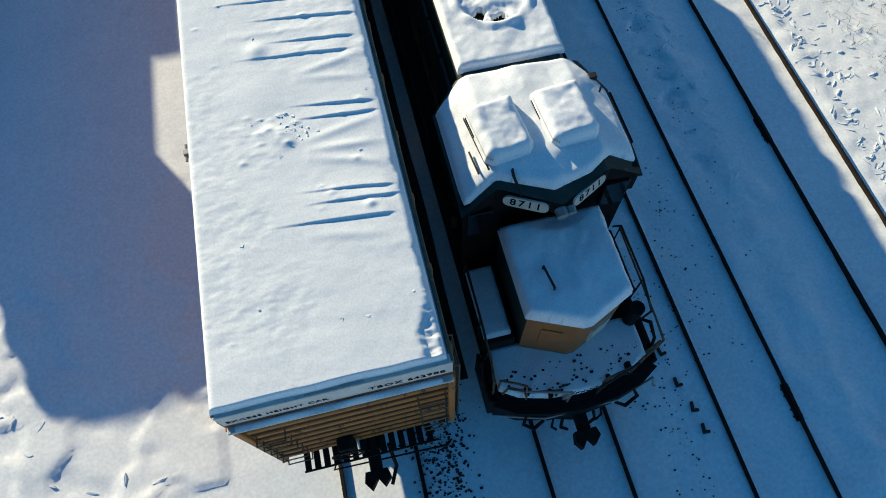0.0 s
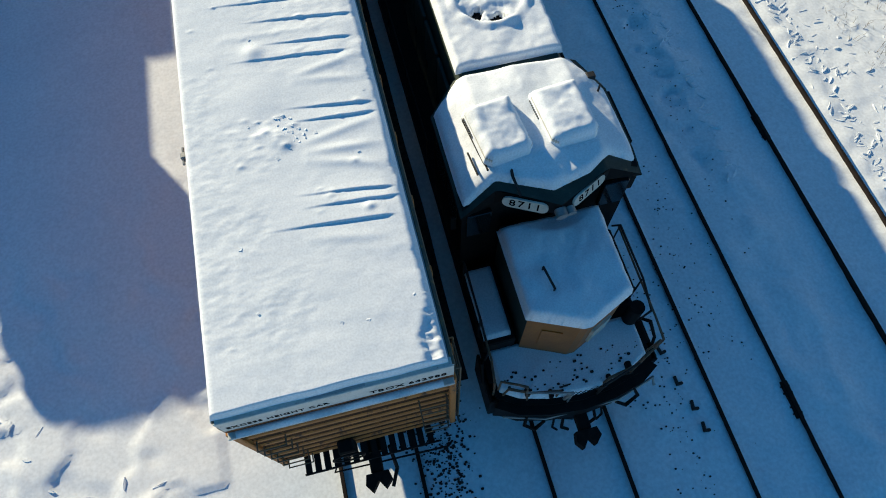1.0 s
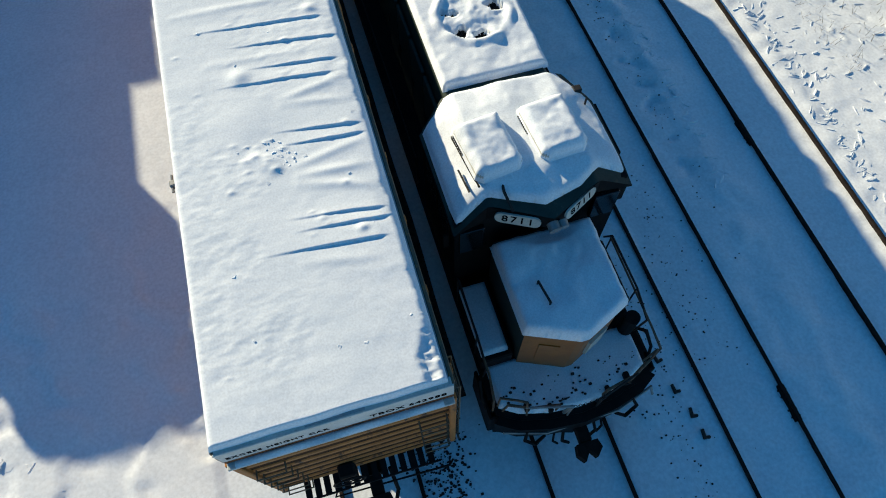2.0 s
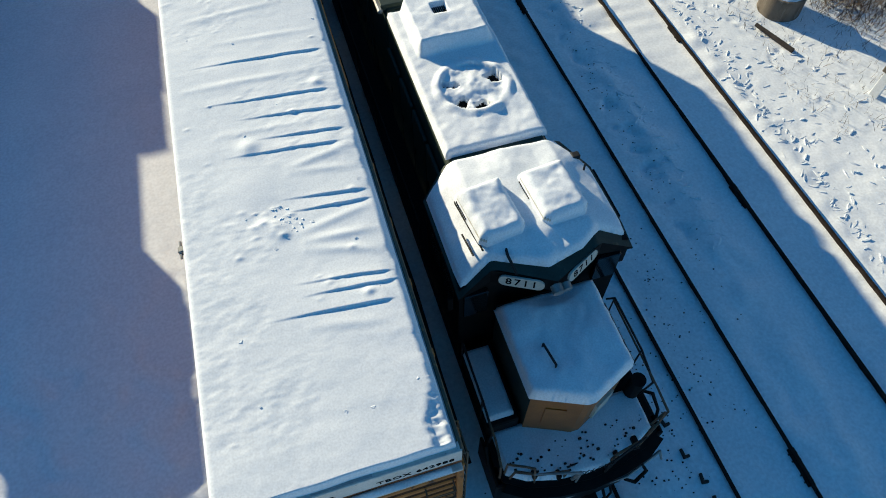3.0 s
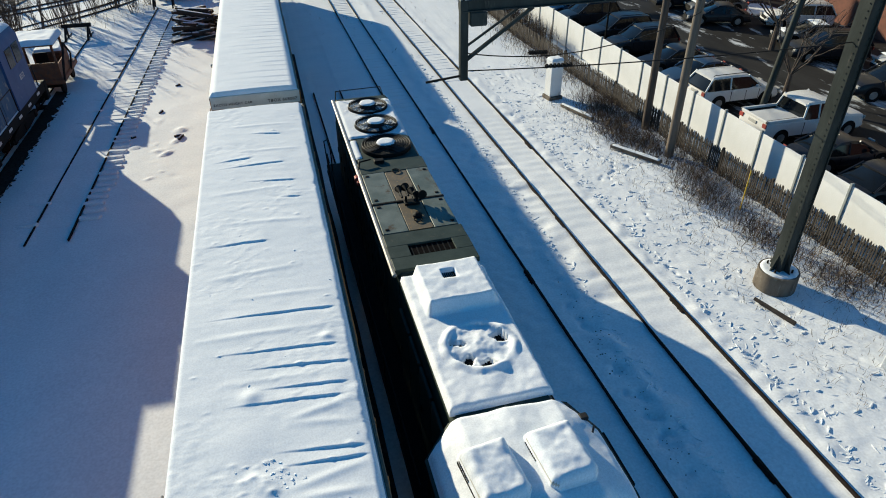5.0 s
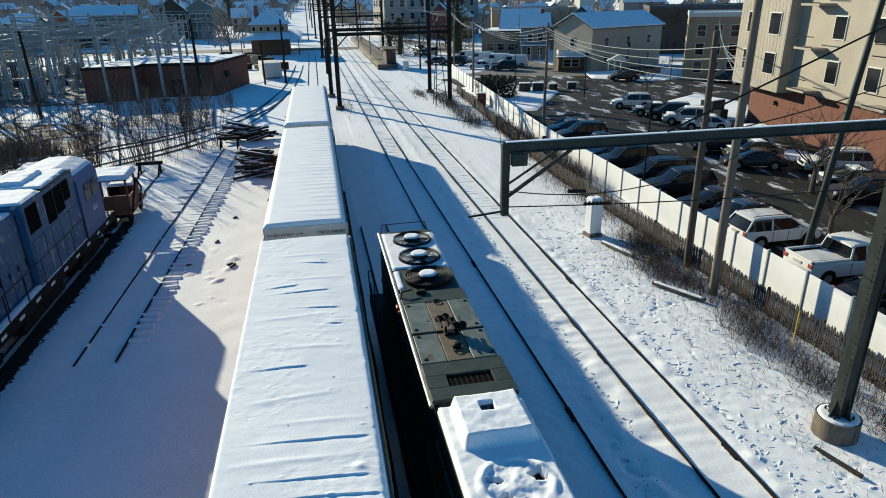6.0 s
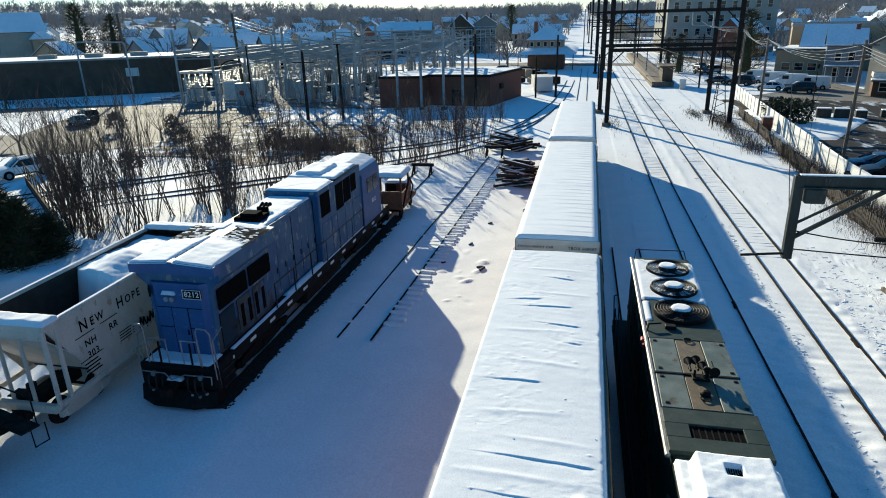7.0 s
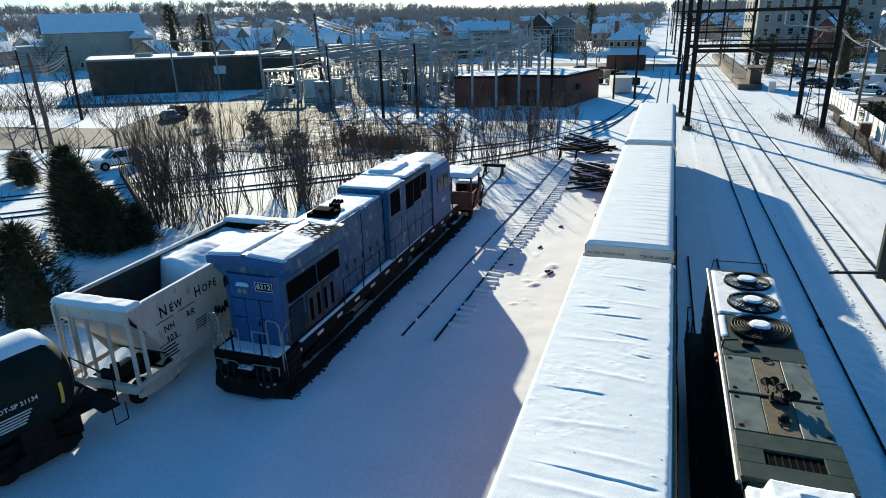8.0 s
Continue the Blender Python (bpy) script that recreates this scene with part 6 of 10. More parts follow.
def heap(x, y):
    k = min(1.0, max(0.0, (y - 3.9 + 0.55 * x - 0.5 * wave(x, y, 0.9)) / 0.5))
    return 1.35 + k * (2.42 + 0.62 * math.exp(-((y - 5.6) / 2.3) ** 2 - ((x - 0.3) / 1.2) ** 2) + 0.10 * fbm(x, y, 0.9))


part("snow_mound", Shape().sheet(list(np.arange(-HW + 0.08, HW - 0.07, 0.08)), list(np.arange(2.2, HL - 1.0, 0.08)), heap), SNOW, hop, "mound of snow inside the hopper", smooth=180)
for txt, sz, y, z, wd in (("N", 0.60, 1.62, 3.40, 0.85), ("EW", 0.44, 2.27, 3.37, 0.9), ("H", 0.60, 3.5, 3.40, 0.85), ("OPE", 0.44, 4.2, 3.37, 0.9), ("NH", 0.36, 1.78, 2.72, 1.0), ("RR", 0.36, 2.95, 2.76, 1.0), ("303", 0.36, 1.8, 2.28, 1.0)):
    lettering(txt, sz, LETTER, hop, pose(HW + 0.012, y + 0.15, z - 0.1, 90, 0, 90), spacing=1.35 if sz > 0.4 else 1.1, width=wd)
bars = [(1.3, 2.2, 2.96, 2.99), (2.5, 3.4, 2.98, 3.01), (1.3, 2.4, 2.06, 2.09)] + [(1.45, 2.1 + 0.1 * (k % 2), 1.9 - k * 0.13, 1.95 - k * 0.13) for k in range(4)] + [(3.3, 4.1, 2.2 - k * 0.11, 2.235 - k * 0.11) for k in range(4)]
for a, b, z0, z1 in bars:
    part("stencil_bar", Shape().box(HW + 0.004, HW + 0.012, a, b, z0, z1), LETTER, hop)
part("graffiti", Shape().tube([(HW + 0.03, 4.4 + 0.1 * k, 1.85 + 0.35 * (k % 2) + 0.1 * math.sin(k)) for k in range(11)], 0.03, 4), LETTER, hop, "dark scrawl")
truck_parts(hop, 1.7, 1.7, HOPPER)
truck_parts(hop, HL - 1.7, 1.7, HOPPER)

# ---- black tank car ----
tk = thing("tank_car", "black tank car with snow along its top", "tank car", pose(-17.1, 11.5, 0, 0, 0, -14))
n, prof = 32, []
for k in range(9):
    a = k / 8 * math.pi / 2
    prof.append((-0.75 * math.sin(a) - 0.3, 1.5 * math.cos(a)) if k else (-0.3, 1.5))
prof = [(-14.0, 0.02), (-13.7, 0.9), (-13.2, 1.5)] + [(-1.0, 1.5)] + [(-1.0 + 0.72 * math.sin(a), 1.5 * math.cos(a) ** 0.9) for a in np.linspace(0.15, math.pi / 2 - 0.03, 8)]
vs = [(r * math.cos(2 * math.pi * j / n), y, 2.62 + r * math.sin(2 * math.pi * j / n)) for y, r in prof for j in range(n)]
fs = [(i * n + j, i * n + (j + 1) % n, (i + 1) * n + (j + 1) % n, (i + 1) * n + j) for i in range(len(prof) - 1) for j in range(n)] + [tuple(range(n)), tuple(range((len(prof) - 1) * n, len(prof) * n))]
# wide hidden box added below the tank to block low sunlight
part("light_block_sill", Shape().box(-0.75, 0.75, -13.4, -0.4, 0.4, 1.15, 0.03), UNDER, tk)
part("tank", Shape().add(vs, fs), TANK, tk, "glossy black tank shell", smooth=60)
part("tank_snow", Shape().sheet(list(np.linspace(-0.85, 0.85, 18)), list(np.arange(-13.0, -0.75, 0.12)), lambda x, y: 2.62 + math.sqrt(1.5 ** 2 - x * x) - 0.02 + 0.10 * max(0.0, 1 - (x / (0.82 + 0.1 * wave(0, y, 1.0))) ** 2) * min(1, max(0, (-0.8 - y) / 0.2))), SNOW, tk, smooth=180)
part("sill", Shape().box(-0.4, 0.4, -13.8, 0.35, 0.8, 1.15, 0.03), UNDER, tk)
part("saddle", Shape().box(-1.2, 1.2, -2.3, -1.4, 0.85, 1.75, 0.04), UNDER, tk)
part("yellow_strip", Shape().add([((1.5 + 0.012) * math.cos(a), y, 2.62 + (1.5 + 0.012) * math.sin(a)) for y in (-1.12, -1.02) for a in np.linspace(-0.35, 0.15, 5)], [(k, k + 1, k + 6, k + 5) for k in range(4)]), AMBER, tk, "yellow reflective strip")
part("end_platform", Shape().box(-1.4, 1.4, 0.0, 0.6, 1.05, 1.12, 0.01).tube([(1.35, 0.55, 1.1), (1.35, 0.55, 2.1), (-1.35, 0.55, 2.1), (-1.35, 0.55, 1.1)], 0.022, 6).tube([(1.4, 0.3, 1.1), (1.42, 0.3, 0.45), (1.42, 0.75, 0.45), (1.4, 0.75, 1.1)], 0.02, 6), DARKSTEEL, tk)
lettering("DOT-SP 21134", 0.2, LETTERW, tk, pose(1.5, -2.35, 2.72, 90, 0, 90) @ pose(0, 0, 0.012, 0, 0, 0))
for k in range(5):
    part("stencil_bar", Shape().box(1.47, 1.513, -2.95 + 0.02 * k, -1.95 - 0.05 * k, 2.42 - 0.1 * k, 2.455 - 0.1 * k), LETTERW, tk, at=pose(-0.02 * k, 0, 0))
coupler(tk, 0.3, 1)
truck_parts(tk, -1.9, 1.8)
truck_parts(tk, -12.0, 1.8)

# ---- orange track machine, bumpers and timber piles in the yard ----
ms = thing("track_machine", "small rusty orange track machine with a snowy roof", "track machine", pose(-12.15, 38.7, 0, 0, 0, 2) @ Matrix.Diagonal((1.12, 1.2, 1.2, 1)))
BROWNPAINT = material("dark_brown_paint", (0.045, 0.03, 0.022), (0.07, 0.045, 0.03), 0.75, scale=3, spec=0.15)
ORANGE = material("faded_orange_paint", (0.20, 0.075, 0.028), (0.11, 0.048, 0.026), 0.7, scale=3, alt2=(0.10, 0.06, 0.04), scale2=5, cut2=0.58)
part("chassis", Shape().box(-1.0, 1.0, -0.9, 2.6, 0.55, 0.8, 0.04), ORANGE, ms)
for px in (-0.9, 0.9):
    for py in (-0.8, 1.0):
        part("cab_post", Shape().box(px - 0.05, px + 0.05, py - 0.05, py + 0.05, 0.8, 2.4, 0.01), ORANGE, ms)
part("cab_panel", Shape().box(-0.9, 0.9, -0.84, -0.8, 0.8, 1.6).box(-0.94, -0.9, -0.8, 1.0, 0.8, 1.7).box(0.9, 0.94, -0.8, 1.0, 0.8, 1.5), ORANGE, ms)
part("cab_roof", Shape().box(-1.05, 1.05, -1.0, 1.2, 2.38, 2.46, 0.02), ORANGE, ms)
part("roof_snow", snow_cap([(-1.08, 1.22), (-1.08, -1.02), (1.08, -1.02), (1.08, 1.22)], 2.46, 0.22, 0.08, 91.0, 0.16), SNOW, ms, smooth=180)
part("engine_box", Shape().box(-0.7, 0.7, 1.2, 2.5, 0.8, 1.55, 0.06), ORANGE, ms)
part("seat", Shape().box(-0.3, 0.3, -0.2, 0.3, 0.8, 1.25, 0.04).box(-0.3, 0.3, 0.25, 0.36, 1.25, 1.8, 0.03), BLACK, ms)
part("side_arm", Shape().tube([(1.0, -0.8, 0.7), (1.25, -1.1, 1.5), (1.2, 0.2, 2.2)], 0.05, 6).tube([(1.0, 1.0, 0.7), (1.3, 0.6, 1.6), (1.2, 0.2, 2.2)], 0.05, 6), DARKSTEEL, ms)
part("tail_snow", snow_cap([(-0.68, 2.45), (-0.68, 1.3), (0.68, 1.3), (0.68, 2.45)], 1.55, 0.12, 0.08, 93.0, 0.1), SNOW, ms, smooth=180)
for wy in (-0.4, 1.9):
    part("wheelset", Shape().cyl((-0.8, wy, 0.35), (0.8, wy, 0.35), 0.06, 8).cyl((-0.8, wy, 0.35), (-0.68, wy, 0.35), 0.33, 16).cyl((0.68, wy, 0.35), (0.8, wy, 0.35), 0.33, 16), UNDER, ms)
sh = thing("tool_car", "dark tool car with a snowy roof behind the engine", "tool car", pose(-17.05, 41.3, 0, 0, 0, 4))
part("body", Shape().box(-1.4, 1.4, -1.6, 2.2, 0.8, 2.75, 0.05), BROWNPAINT, sh)
part("frame", Shape().box(-1.3, 1.3, -2.0, 2.6, 0.55, 0.8, 0.03), UNDER, sh)
part("roof", Shape().box(-1.5, 1.5, -1.75, 2.35, 2.75, 2.85, 0.03), UNDER, sh)
part("roof_snow", snow_cap([(-1.5, 2.35), (-1.5, -1.75), (1.5, -1.75), (1.5, 2.35)], 2.85, 0.22, 0.1, 95.0, 0.2), SNOW, sh, smooth=180)
part("window", Shape().box(-0.5, 0.5, -1.63, -1.58, 1.7, 2.4, 0.02), GLASS, sh)
for wy in (-0.9, 1.5):
    part("wheelset", Shape().cyl((-0.8, wy, 0.4), (0.8, wy, 0.4), 0.06, 8).cyl((-0.8, wy, 0.4), (-0.68, wy, 0.4), 0.38, 16).cyl((0.68, wy, 0.4), (0.8, wy, 0.4), 0.38, 16), UNDER, sh)
for bx, by in ((-12.85, 50.5), (-7.7, 58.9)):
    b = thing("bumper_post", "dark steel bumper post at the end of the track", "bumper post", pose(bx, by, 0), "track bumpers")
    for sd in (-0.75, 0.75):
        part("strut", Shape().add([(sd - 0.06, -1.0, 0), (sd + 0.06, -1.0, 0), (sd + 0.06, 0.1, 0.95), (sd - 0.06, 0.1, 0.95), (sd - 0.06, -0.8, 0), (sd + 0.06, -0.8, 0), (sd + 0.06, 0.25, 0.85), (sd - 0.06, 0.25, 0.85)], [(0, 1, 2, 3), (4, 5, 6, 7), (0, 3, 7, 4), (1, 2, 6, 5), (2, 3, 7, 6)]).box(sd - 0.06, sd + 0.06, 0.1, 0.25, 0, 0.95), DARKSTEEL, b)
    part("buffer_beam", Shape().box(-1.0, 1.0, -0.05, 0.2, 0.75, 1.0, 0.03), DARKSTEEL, b)
for (px, py, wd, n, hgt, tl) in ((-6.5, 62.0, 3.2, 34, 1.5, 2.6), (-4.3, 48.6, 1.5, 44, 1.9, 2.6)):
    pile = thing("timber_pile", "heap of old dark ties dusted with snow", "tie pile", pose(px, py, 0), "tie piles")
    tm = Shape().box(-tl / 2, tl / 2, -0.12, 0.12, -0.09, 0.09, 0.015).mesh("old_tie", TIMBER)
    sm = Shape().box(-tl / 2 + 0.1, tl / 2 - 0.15, -0.10, 0.10, 0.09, 0.13, 0.015).mesh("tie_snow", SNOW)
    for k in range(n):
        u = k / n
        o = part("old_tie", tm, TIMBER, pile, at=pose(rnd(-wd, wd) * (1 - u * 0.6) * 0.7, rnd(-1.3, 1.3) * (1 - u * 0.6), 0.08 + hgt * u * rnd(0.7, 1.0), rnd(-8, 8), rnd(-14, 14), rnd(-35, 35)))
        if random.random() < 0.85:
            part("tie_snow", sm, SNOW, o)

# ---- broken timbers lying on the snow between the tracks ----
dg = random.Random(12)
for x, y, a, ln in ((-4.3, 29.6, 70, 0.55), (-4.45, 29.9, 20, 0.4), (-6.6, 30.3, 40, 0.25), (-5.6, 33.5, 65, 0.35), (-5.05, 37.8, 30, 0.3)):
    t = thing("broken_timber", "dark broken timber half buried in the snow", "timber", pose(x, y, ground_height(x, y), 0, dg.uniform(-8, 8), a), "broken timbers")
    part("beam", Shape().box(-ln / 2, ln / 2, -0.06, 0.06, -0.05, 0.08, 0.02), TIMBER, t)
    part("snow", snow_cap([(-ln * 0.3, 0.055), (-ln * 0.3, -0.03), (ln * 0.42, -0.035), (ln * 0.42, 0.055)], 0.08, 0.05, 0.04, x, 0.05), SNOW, t, smooth=180)

# ---- mast with its bracket arm over the tracks ----
mast = thing("catenary_mast", "riveted grey steel mast on a round snow-topped concrete base", "mast", pose(15.85, 11.4, 0, 0, 0, 6))
part("concrete_base", Shape().cyl((0, 0, -0.2), (0, 0, 0.6), 0.66, 28, 0.64), CONCRETE, mast, "stained round concrete base")
part("base_snow", snow_cap([(0.6 * math.cos(k * 0.45), 0.6 * math.sin(k * 0.45)) for k in range(14)], 0.6, 0.05, 0.06, 101.0, 0.1), SNOW, mast, smooth=180)
s = Shape()
s.add([(-0.21, -0.17, 0.55), (0.21, -0.17, 0.55), (0.21, 0.17, 0.55), (-0.21, 0.17, 0.55), (-0.16, -0.13, 14.0), (0.16, -0.13, 14.0), (0.16, 0.13, 14.0), (-0.16, 0.13, 14.0)], [(0, 1, 5, 4), (1, 2, 6, 5), (2, 3, 7, 6), (3, 0, 4, 7), (4, 5, 6, 7)])
part("post", s, STEEL, mast, "grey-green riveted post")
for sx in (-1, 1):
    part("flange", Shape().box(sx * 0.2 - 0.02, sx * 0.2 + 0.02, -0.2, 0.2, 0.55, 13.8), STEEL, mast)
s = Shape()
for k in range(70):
    z = 0.9 + k * 0.18
    for px in (-0.15, 0.15):
        s.cyl((px * (1 - z / 70), -0.172 + 0.0028 * z, z), (px * (1 - z / 70), -0.195 + 0.0028 * z, z), 0.018, 6)
    s.cyl((-0.222, -0.1, z), (-0.24, -0.1, z), 0.018, 6)
tagged(part("rivets", s, STEEL, mast), kind="stuff")
for a in (0, 90, 180, 270):
    part("gusset", Shape().add([(0.17, -0.02, 0.55), (0.45, -0.02, 0.55), (0.20, -0.02, 1.3), (0.17, 0.02, 0.55), (0.45, 0.02, 0.55), (0.20, 0.02, 1.3)], [(0, 1, 2), (3, 4, 5), (0, 1, 4, 3), (1, 2, 5, 4)]), STEEL, mast, at=pose(0, 0, 0, 0, 0, a))
    part("anchor_bolt", Shape().cyl((0.36, 0.16, 0.5), (0.36, 0.16, 0.75), 0.03, 8), UNDER, mast, at=pose(0, 0, 0, 0, 0, a))
arm = thing("bracket_arm", "long grey steel arm with a hanging post for the wires", "bracket arm", pose(0, 11.5, 0))
part("beam", Shape().box(4.95, 15.75, -0.09, 0.09, 9.50, 9.53, 0.006).box(4.95, 15.75, -0.09, 0.09, 9.72, 9.75, 0.006).box(4.95, 15.75, -0.02, 0.02, 9.53, 9.72), STEEL, arm)
part("beam_snow", Shape().box(5.0, 15.6, -0.07, 0.06, 9.75, 9.775, 0.01), SNOW, arm)
part("drop_post", Shape().box(4.9, 5.08, -0.08, 0.08, 8.0, 9.75, 0.01), STEEL, arm)
part("brace", Shape().cyl((5.05, 0, 8.45), (6.6, 0, 9.5), 0.05, 8).cyl((5.05, 0, 8.75), (6.25, 0, 9.5), 0.03, 8), STEEL, arm)
part("gear_box", Shape().box(5.12, 5.5, -0.12, 0.12, 9.2, 9.5, 0.02), STEEL, arm)
part("tie_rod", Shape().tube([(9.0, 0, 9.78), (15.8, 0, 12.6)], 0.025, 6), DARKSTEEL, arm)


def wire(name, pts, r, parent=None, sag=0.0, label="thin dark overhead wire", mat=None):
    out = []
    for a, b in zip(pts, pts[1:]):
        a, b = Vector(a), Vector(b)
        for k in range(12):
            t = k / 12
            p = a.lerp(b, t)
            p.z -= 4 * sag * t * (1 - t)
            out.append(p)
    out.append(Vector(pts[-1]))
    o = part(name, Shape().tube(out, r, 4), mat or DARKSTEEL, parent)
    return o if parent else tagged(o, label, "wire", "overhead wires")


def insulator(p, q, r=0.055, name="insulator"):
    p, q = Vector(p), Vector(q)
    s = Shape().cyl(p, q, r * 0.4, 8)
    for k in range(7):
        c = p.lerp(q, (k + 0.5) / 7)
        s.cyl(c - (q - p).normalized() * 0.02, c + (q - p).normalized() * 0.02, r, 10)
    return tagged(part(name, s, DARKSTEEL), "ribbed dark insulator on an overhead wire", "insulator", "insulators")


wire("wire", [(5.05, 11.5, 8.6), (9.5, 13.5, 7.8), (18.0, 21.1, 6.4)], 0.016, sag=0.15)
wire("wire", [(5.05, 11.5, 8.2), (15.8, 11.4, 8.0)], 0.016, sag=0.1)
wire("wire", [(4.95, 11.5, 8.1), (4.0, 11.0, 8.2)], 0.03)
wire("wire", [(5.05, 11.5, 8.1), (14, 40, 7.4), (20, 58, 7.0)], 0.015, sag=0.2)
wire("wire", [(5.0, 11.5, 8.3), (18.0, 60, 8.3)], 0.015, sag=0.3)
insulator((7.0, 11.52, 8.12), (7.7, 11.52, 8.1))
insulator((6.9, 12.3, 8.22), (7.5, 12.6, 8.1))
insulator((8.4, 18.0, 8.05), (8.9, 19.8, 7.95), 0.09)


# ---- poles ----
def pole(x, y, h, r, mat, lean=(0, 0), label="", arms=(), group="utility poles", snow=False):
    t = thing("utility_pole", label, "utility pole", pose(x, y, 0), group)
    part("shaft", Shape().cyl((0, 0, -0.1), (lean[0], lean[1], h), r, 14, r * 0.72), mat, t)
    for z, w, ang in arms:
        c = Vector((lean[0] * z / h, lean[1] * z / h, z))
        d = Vector((math.cos(radians(ang)), math.sin(radians(ang)), 0)) * w
        ar = part("cross_arm", Shape().cyl(c - d, c + d, 0.06, 6), mat, t)
        for u in (-0.9, -0.45, 0.45, 0.9):
            p = c + d * u
            part("pin", Shape().cyl(p, p + Vector((0, 0, 0.22)), 0.04, 8), INSUL, ar)
    return t


pole(18.4, 24.3, 11.2, 0.19, WOODPOLE, (0.1, 0.3), "dark weathered wooden utility pole beside the picket fence", snow=True)
pole(17.8, 21.1, 15.5, 0.2, PALEPOLE, (0.1, 0.1), "pale tall wooden utility pole beside the picket fence")
pole(22.1, 86.0, 9.8, 0.17, PALEPOLE, (0, 0), "pale wooden utility pole behind the white fence", ((9.2, 1.0, 0),))
pole(22.3, 57.3, 10.3, 0.16, PALEPOLE, (0.1, 0), "pale wooden utility pole behind the white fence", ((9.9, 1.0, 0), (9.0, 0.8, 0)))
pole(26.5, 120.0, 10.5, 0.16, PALEPOLE, (0, 0), "pale wooden utility pole along the street", ((9.9, 1.0, 0),))
pole(-82.9, 72.2, 10.6, 0.24, DARKSTEEL, (0, 0), "dark steel street pole on a snowy footing", ((9.9, 0.8, 0),))
pole(-63.8, 50.7, 10.6, 0.25, WOODPOLE, (-0.4, 0), "dark wooden utility pole beside the street", ((9.3, 1.1, 30),))
pole(-64.9, 50.2, 11.0, 0.12, DARKSTEEL, (-0.3, 0), "slim dark pole beside the street")
pole(-36.8, 80.8, 9.2, 0.24, DARKSTEEL, (0, 0), "dark pole in front of the substation", ((7.6, 1.6, 180),))
pole(-31.9, 81.5, 9.9, 0.2, DARKSTEEL, (-0.1, 0), "dark pole in front of the substation", ((9.8, 0.5, 0),))
pole(-15.1, 91.7, 10.5, 0.22, DARKSTEEL, (0, 0), "dark pole beside the brick building")
pole(-4.3, 107.1, 9.7, 0.2, DARKSTEEL, (0.1, 0), "dark pole beside the curved tracks")
pole(-7.5, 106.0, 6.5, 0.16, DARKSTEEL, (0, 0), "short dark pole beside the curved tracks")
pole(-66.5, 117.0, 14.6, 0.3, WOODPOLE, (-0.5, 0), "tall dark utility pole by the dark building", ((13.2, 1.2, 30),))
pole(-92.6, 118.0, 15.2, 0.3, WOODPOLE, (-0.6, 0), "tall dark utility pole by the dark building", ((13.6, 1.2, 30),))
pole(-50.0, 90.0, 9.5, 0.14, DARKSTEEL, (0, 0), "slim dark pole by the street")
steel_lamp = thing("lot_lamp_post", "tall grey steel lamp post in the car park", "lamp post", pose(23.6, 22.7, 0))
part("shaft", Shape().cyl((0, 0, 0), (1.6, 0.3, 12.5), 0.17, 12, 0.13), STEEL, steel_lamp)
part("footing", Shape().cyl((0, 0, -0.1), (0, 0, 0.3), 0.28, 14), CONCRETE, steel_lamp)
for x, y in ((22.3, 36.6), (33.7, 74.4), (30, 92), (46, 88), (52, 86)):
    t = thing("street_lamp", "black street lamp post in the car park", "street lamp", pose(x, y, 0), "street lamps")
    part("shaft", Shape().cyl((0, 0, 0), (0, 0, 5.4), 0.07, 8, 0.05), BLACK, t)
    part("lantern", Shape().cyl((0, 0, 5.35), (0, 0, 5.8), 0.12, 8, 0.2).cyl((0, 0, 5.8), (0, 0, 5.95), 0.2, 8, 0.05), BLACK, t)
# long wires on the pole line and over the tracks
for k in range(4):
    wire("wire", [(17.9 + 0.25 * k, 21.1, 10.9 - 0.5 * k), (22.1 + 0.3 * k, 57.3, 9.9 - 0.35 * k), (21.9 + 0.3 * k, 86, 9.4 - 0.2 * k), (26 + 0.3 * k, 120, 9.8 - 0.2 * k), (30, 190, 10)], 0.022, sag=0.9, mat=INSUL, label="pale overhead wire along the pole line")
for k in range(3):
    wire("wire", [(17.9, 21.1, 10.2 - 0.5 * k), (60, 88, 8.2 + 0.4 * k)], 0.022, sag=1.2, mat=INSUL, label="pale overhead wire across the car park")
wire("wire", [(18.0, 21.1, 7.6), (46, 31, 12)], 0.03, sag=0.8)
wire("wire", [(12.0, 2.0, 3.4), (18.0, 9.0, 3.0), (24, 17, 4.2)], 0.02, sag=0.15)
for x, z in ((7.4, 6.6), (11.4, 6.6), (7.4, 7.9), (11.4, 7.9), (9.4, 9.2)):
    wire("wire", [(x + SLOPE * 60 + (0 if x > 8 else 0), 60, z), (x + SLOPE * 150, 150, z), (x + SLOPE * 260, 260, z)], 0.025, sag=0.25)
for k in range(3):
    wire("wire", [(-92.6, 118, 14.4 - 0.6 * k), (-66.5, 117, 13.8 - 0.6 * k), (-36.8, 100, 10 - 0.4 * k), (-20, 140, 9.6)], 0.04, sag=0.9, mat=INSUL, label="pale overhead wire into the substation")
    wire("wire", [(-150, 60, 10.5 - 0.4 * k), (-82.9, 72.2, 9.9 - 0.4 * k), (-64, 51, 9.2 - 0.4 * k)], 0.03, sag=0.6)

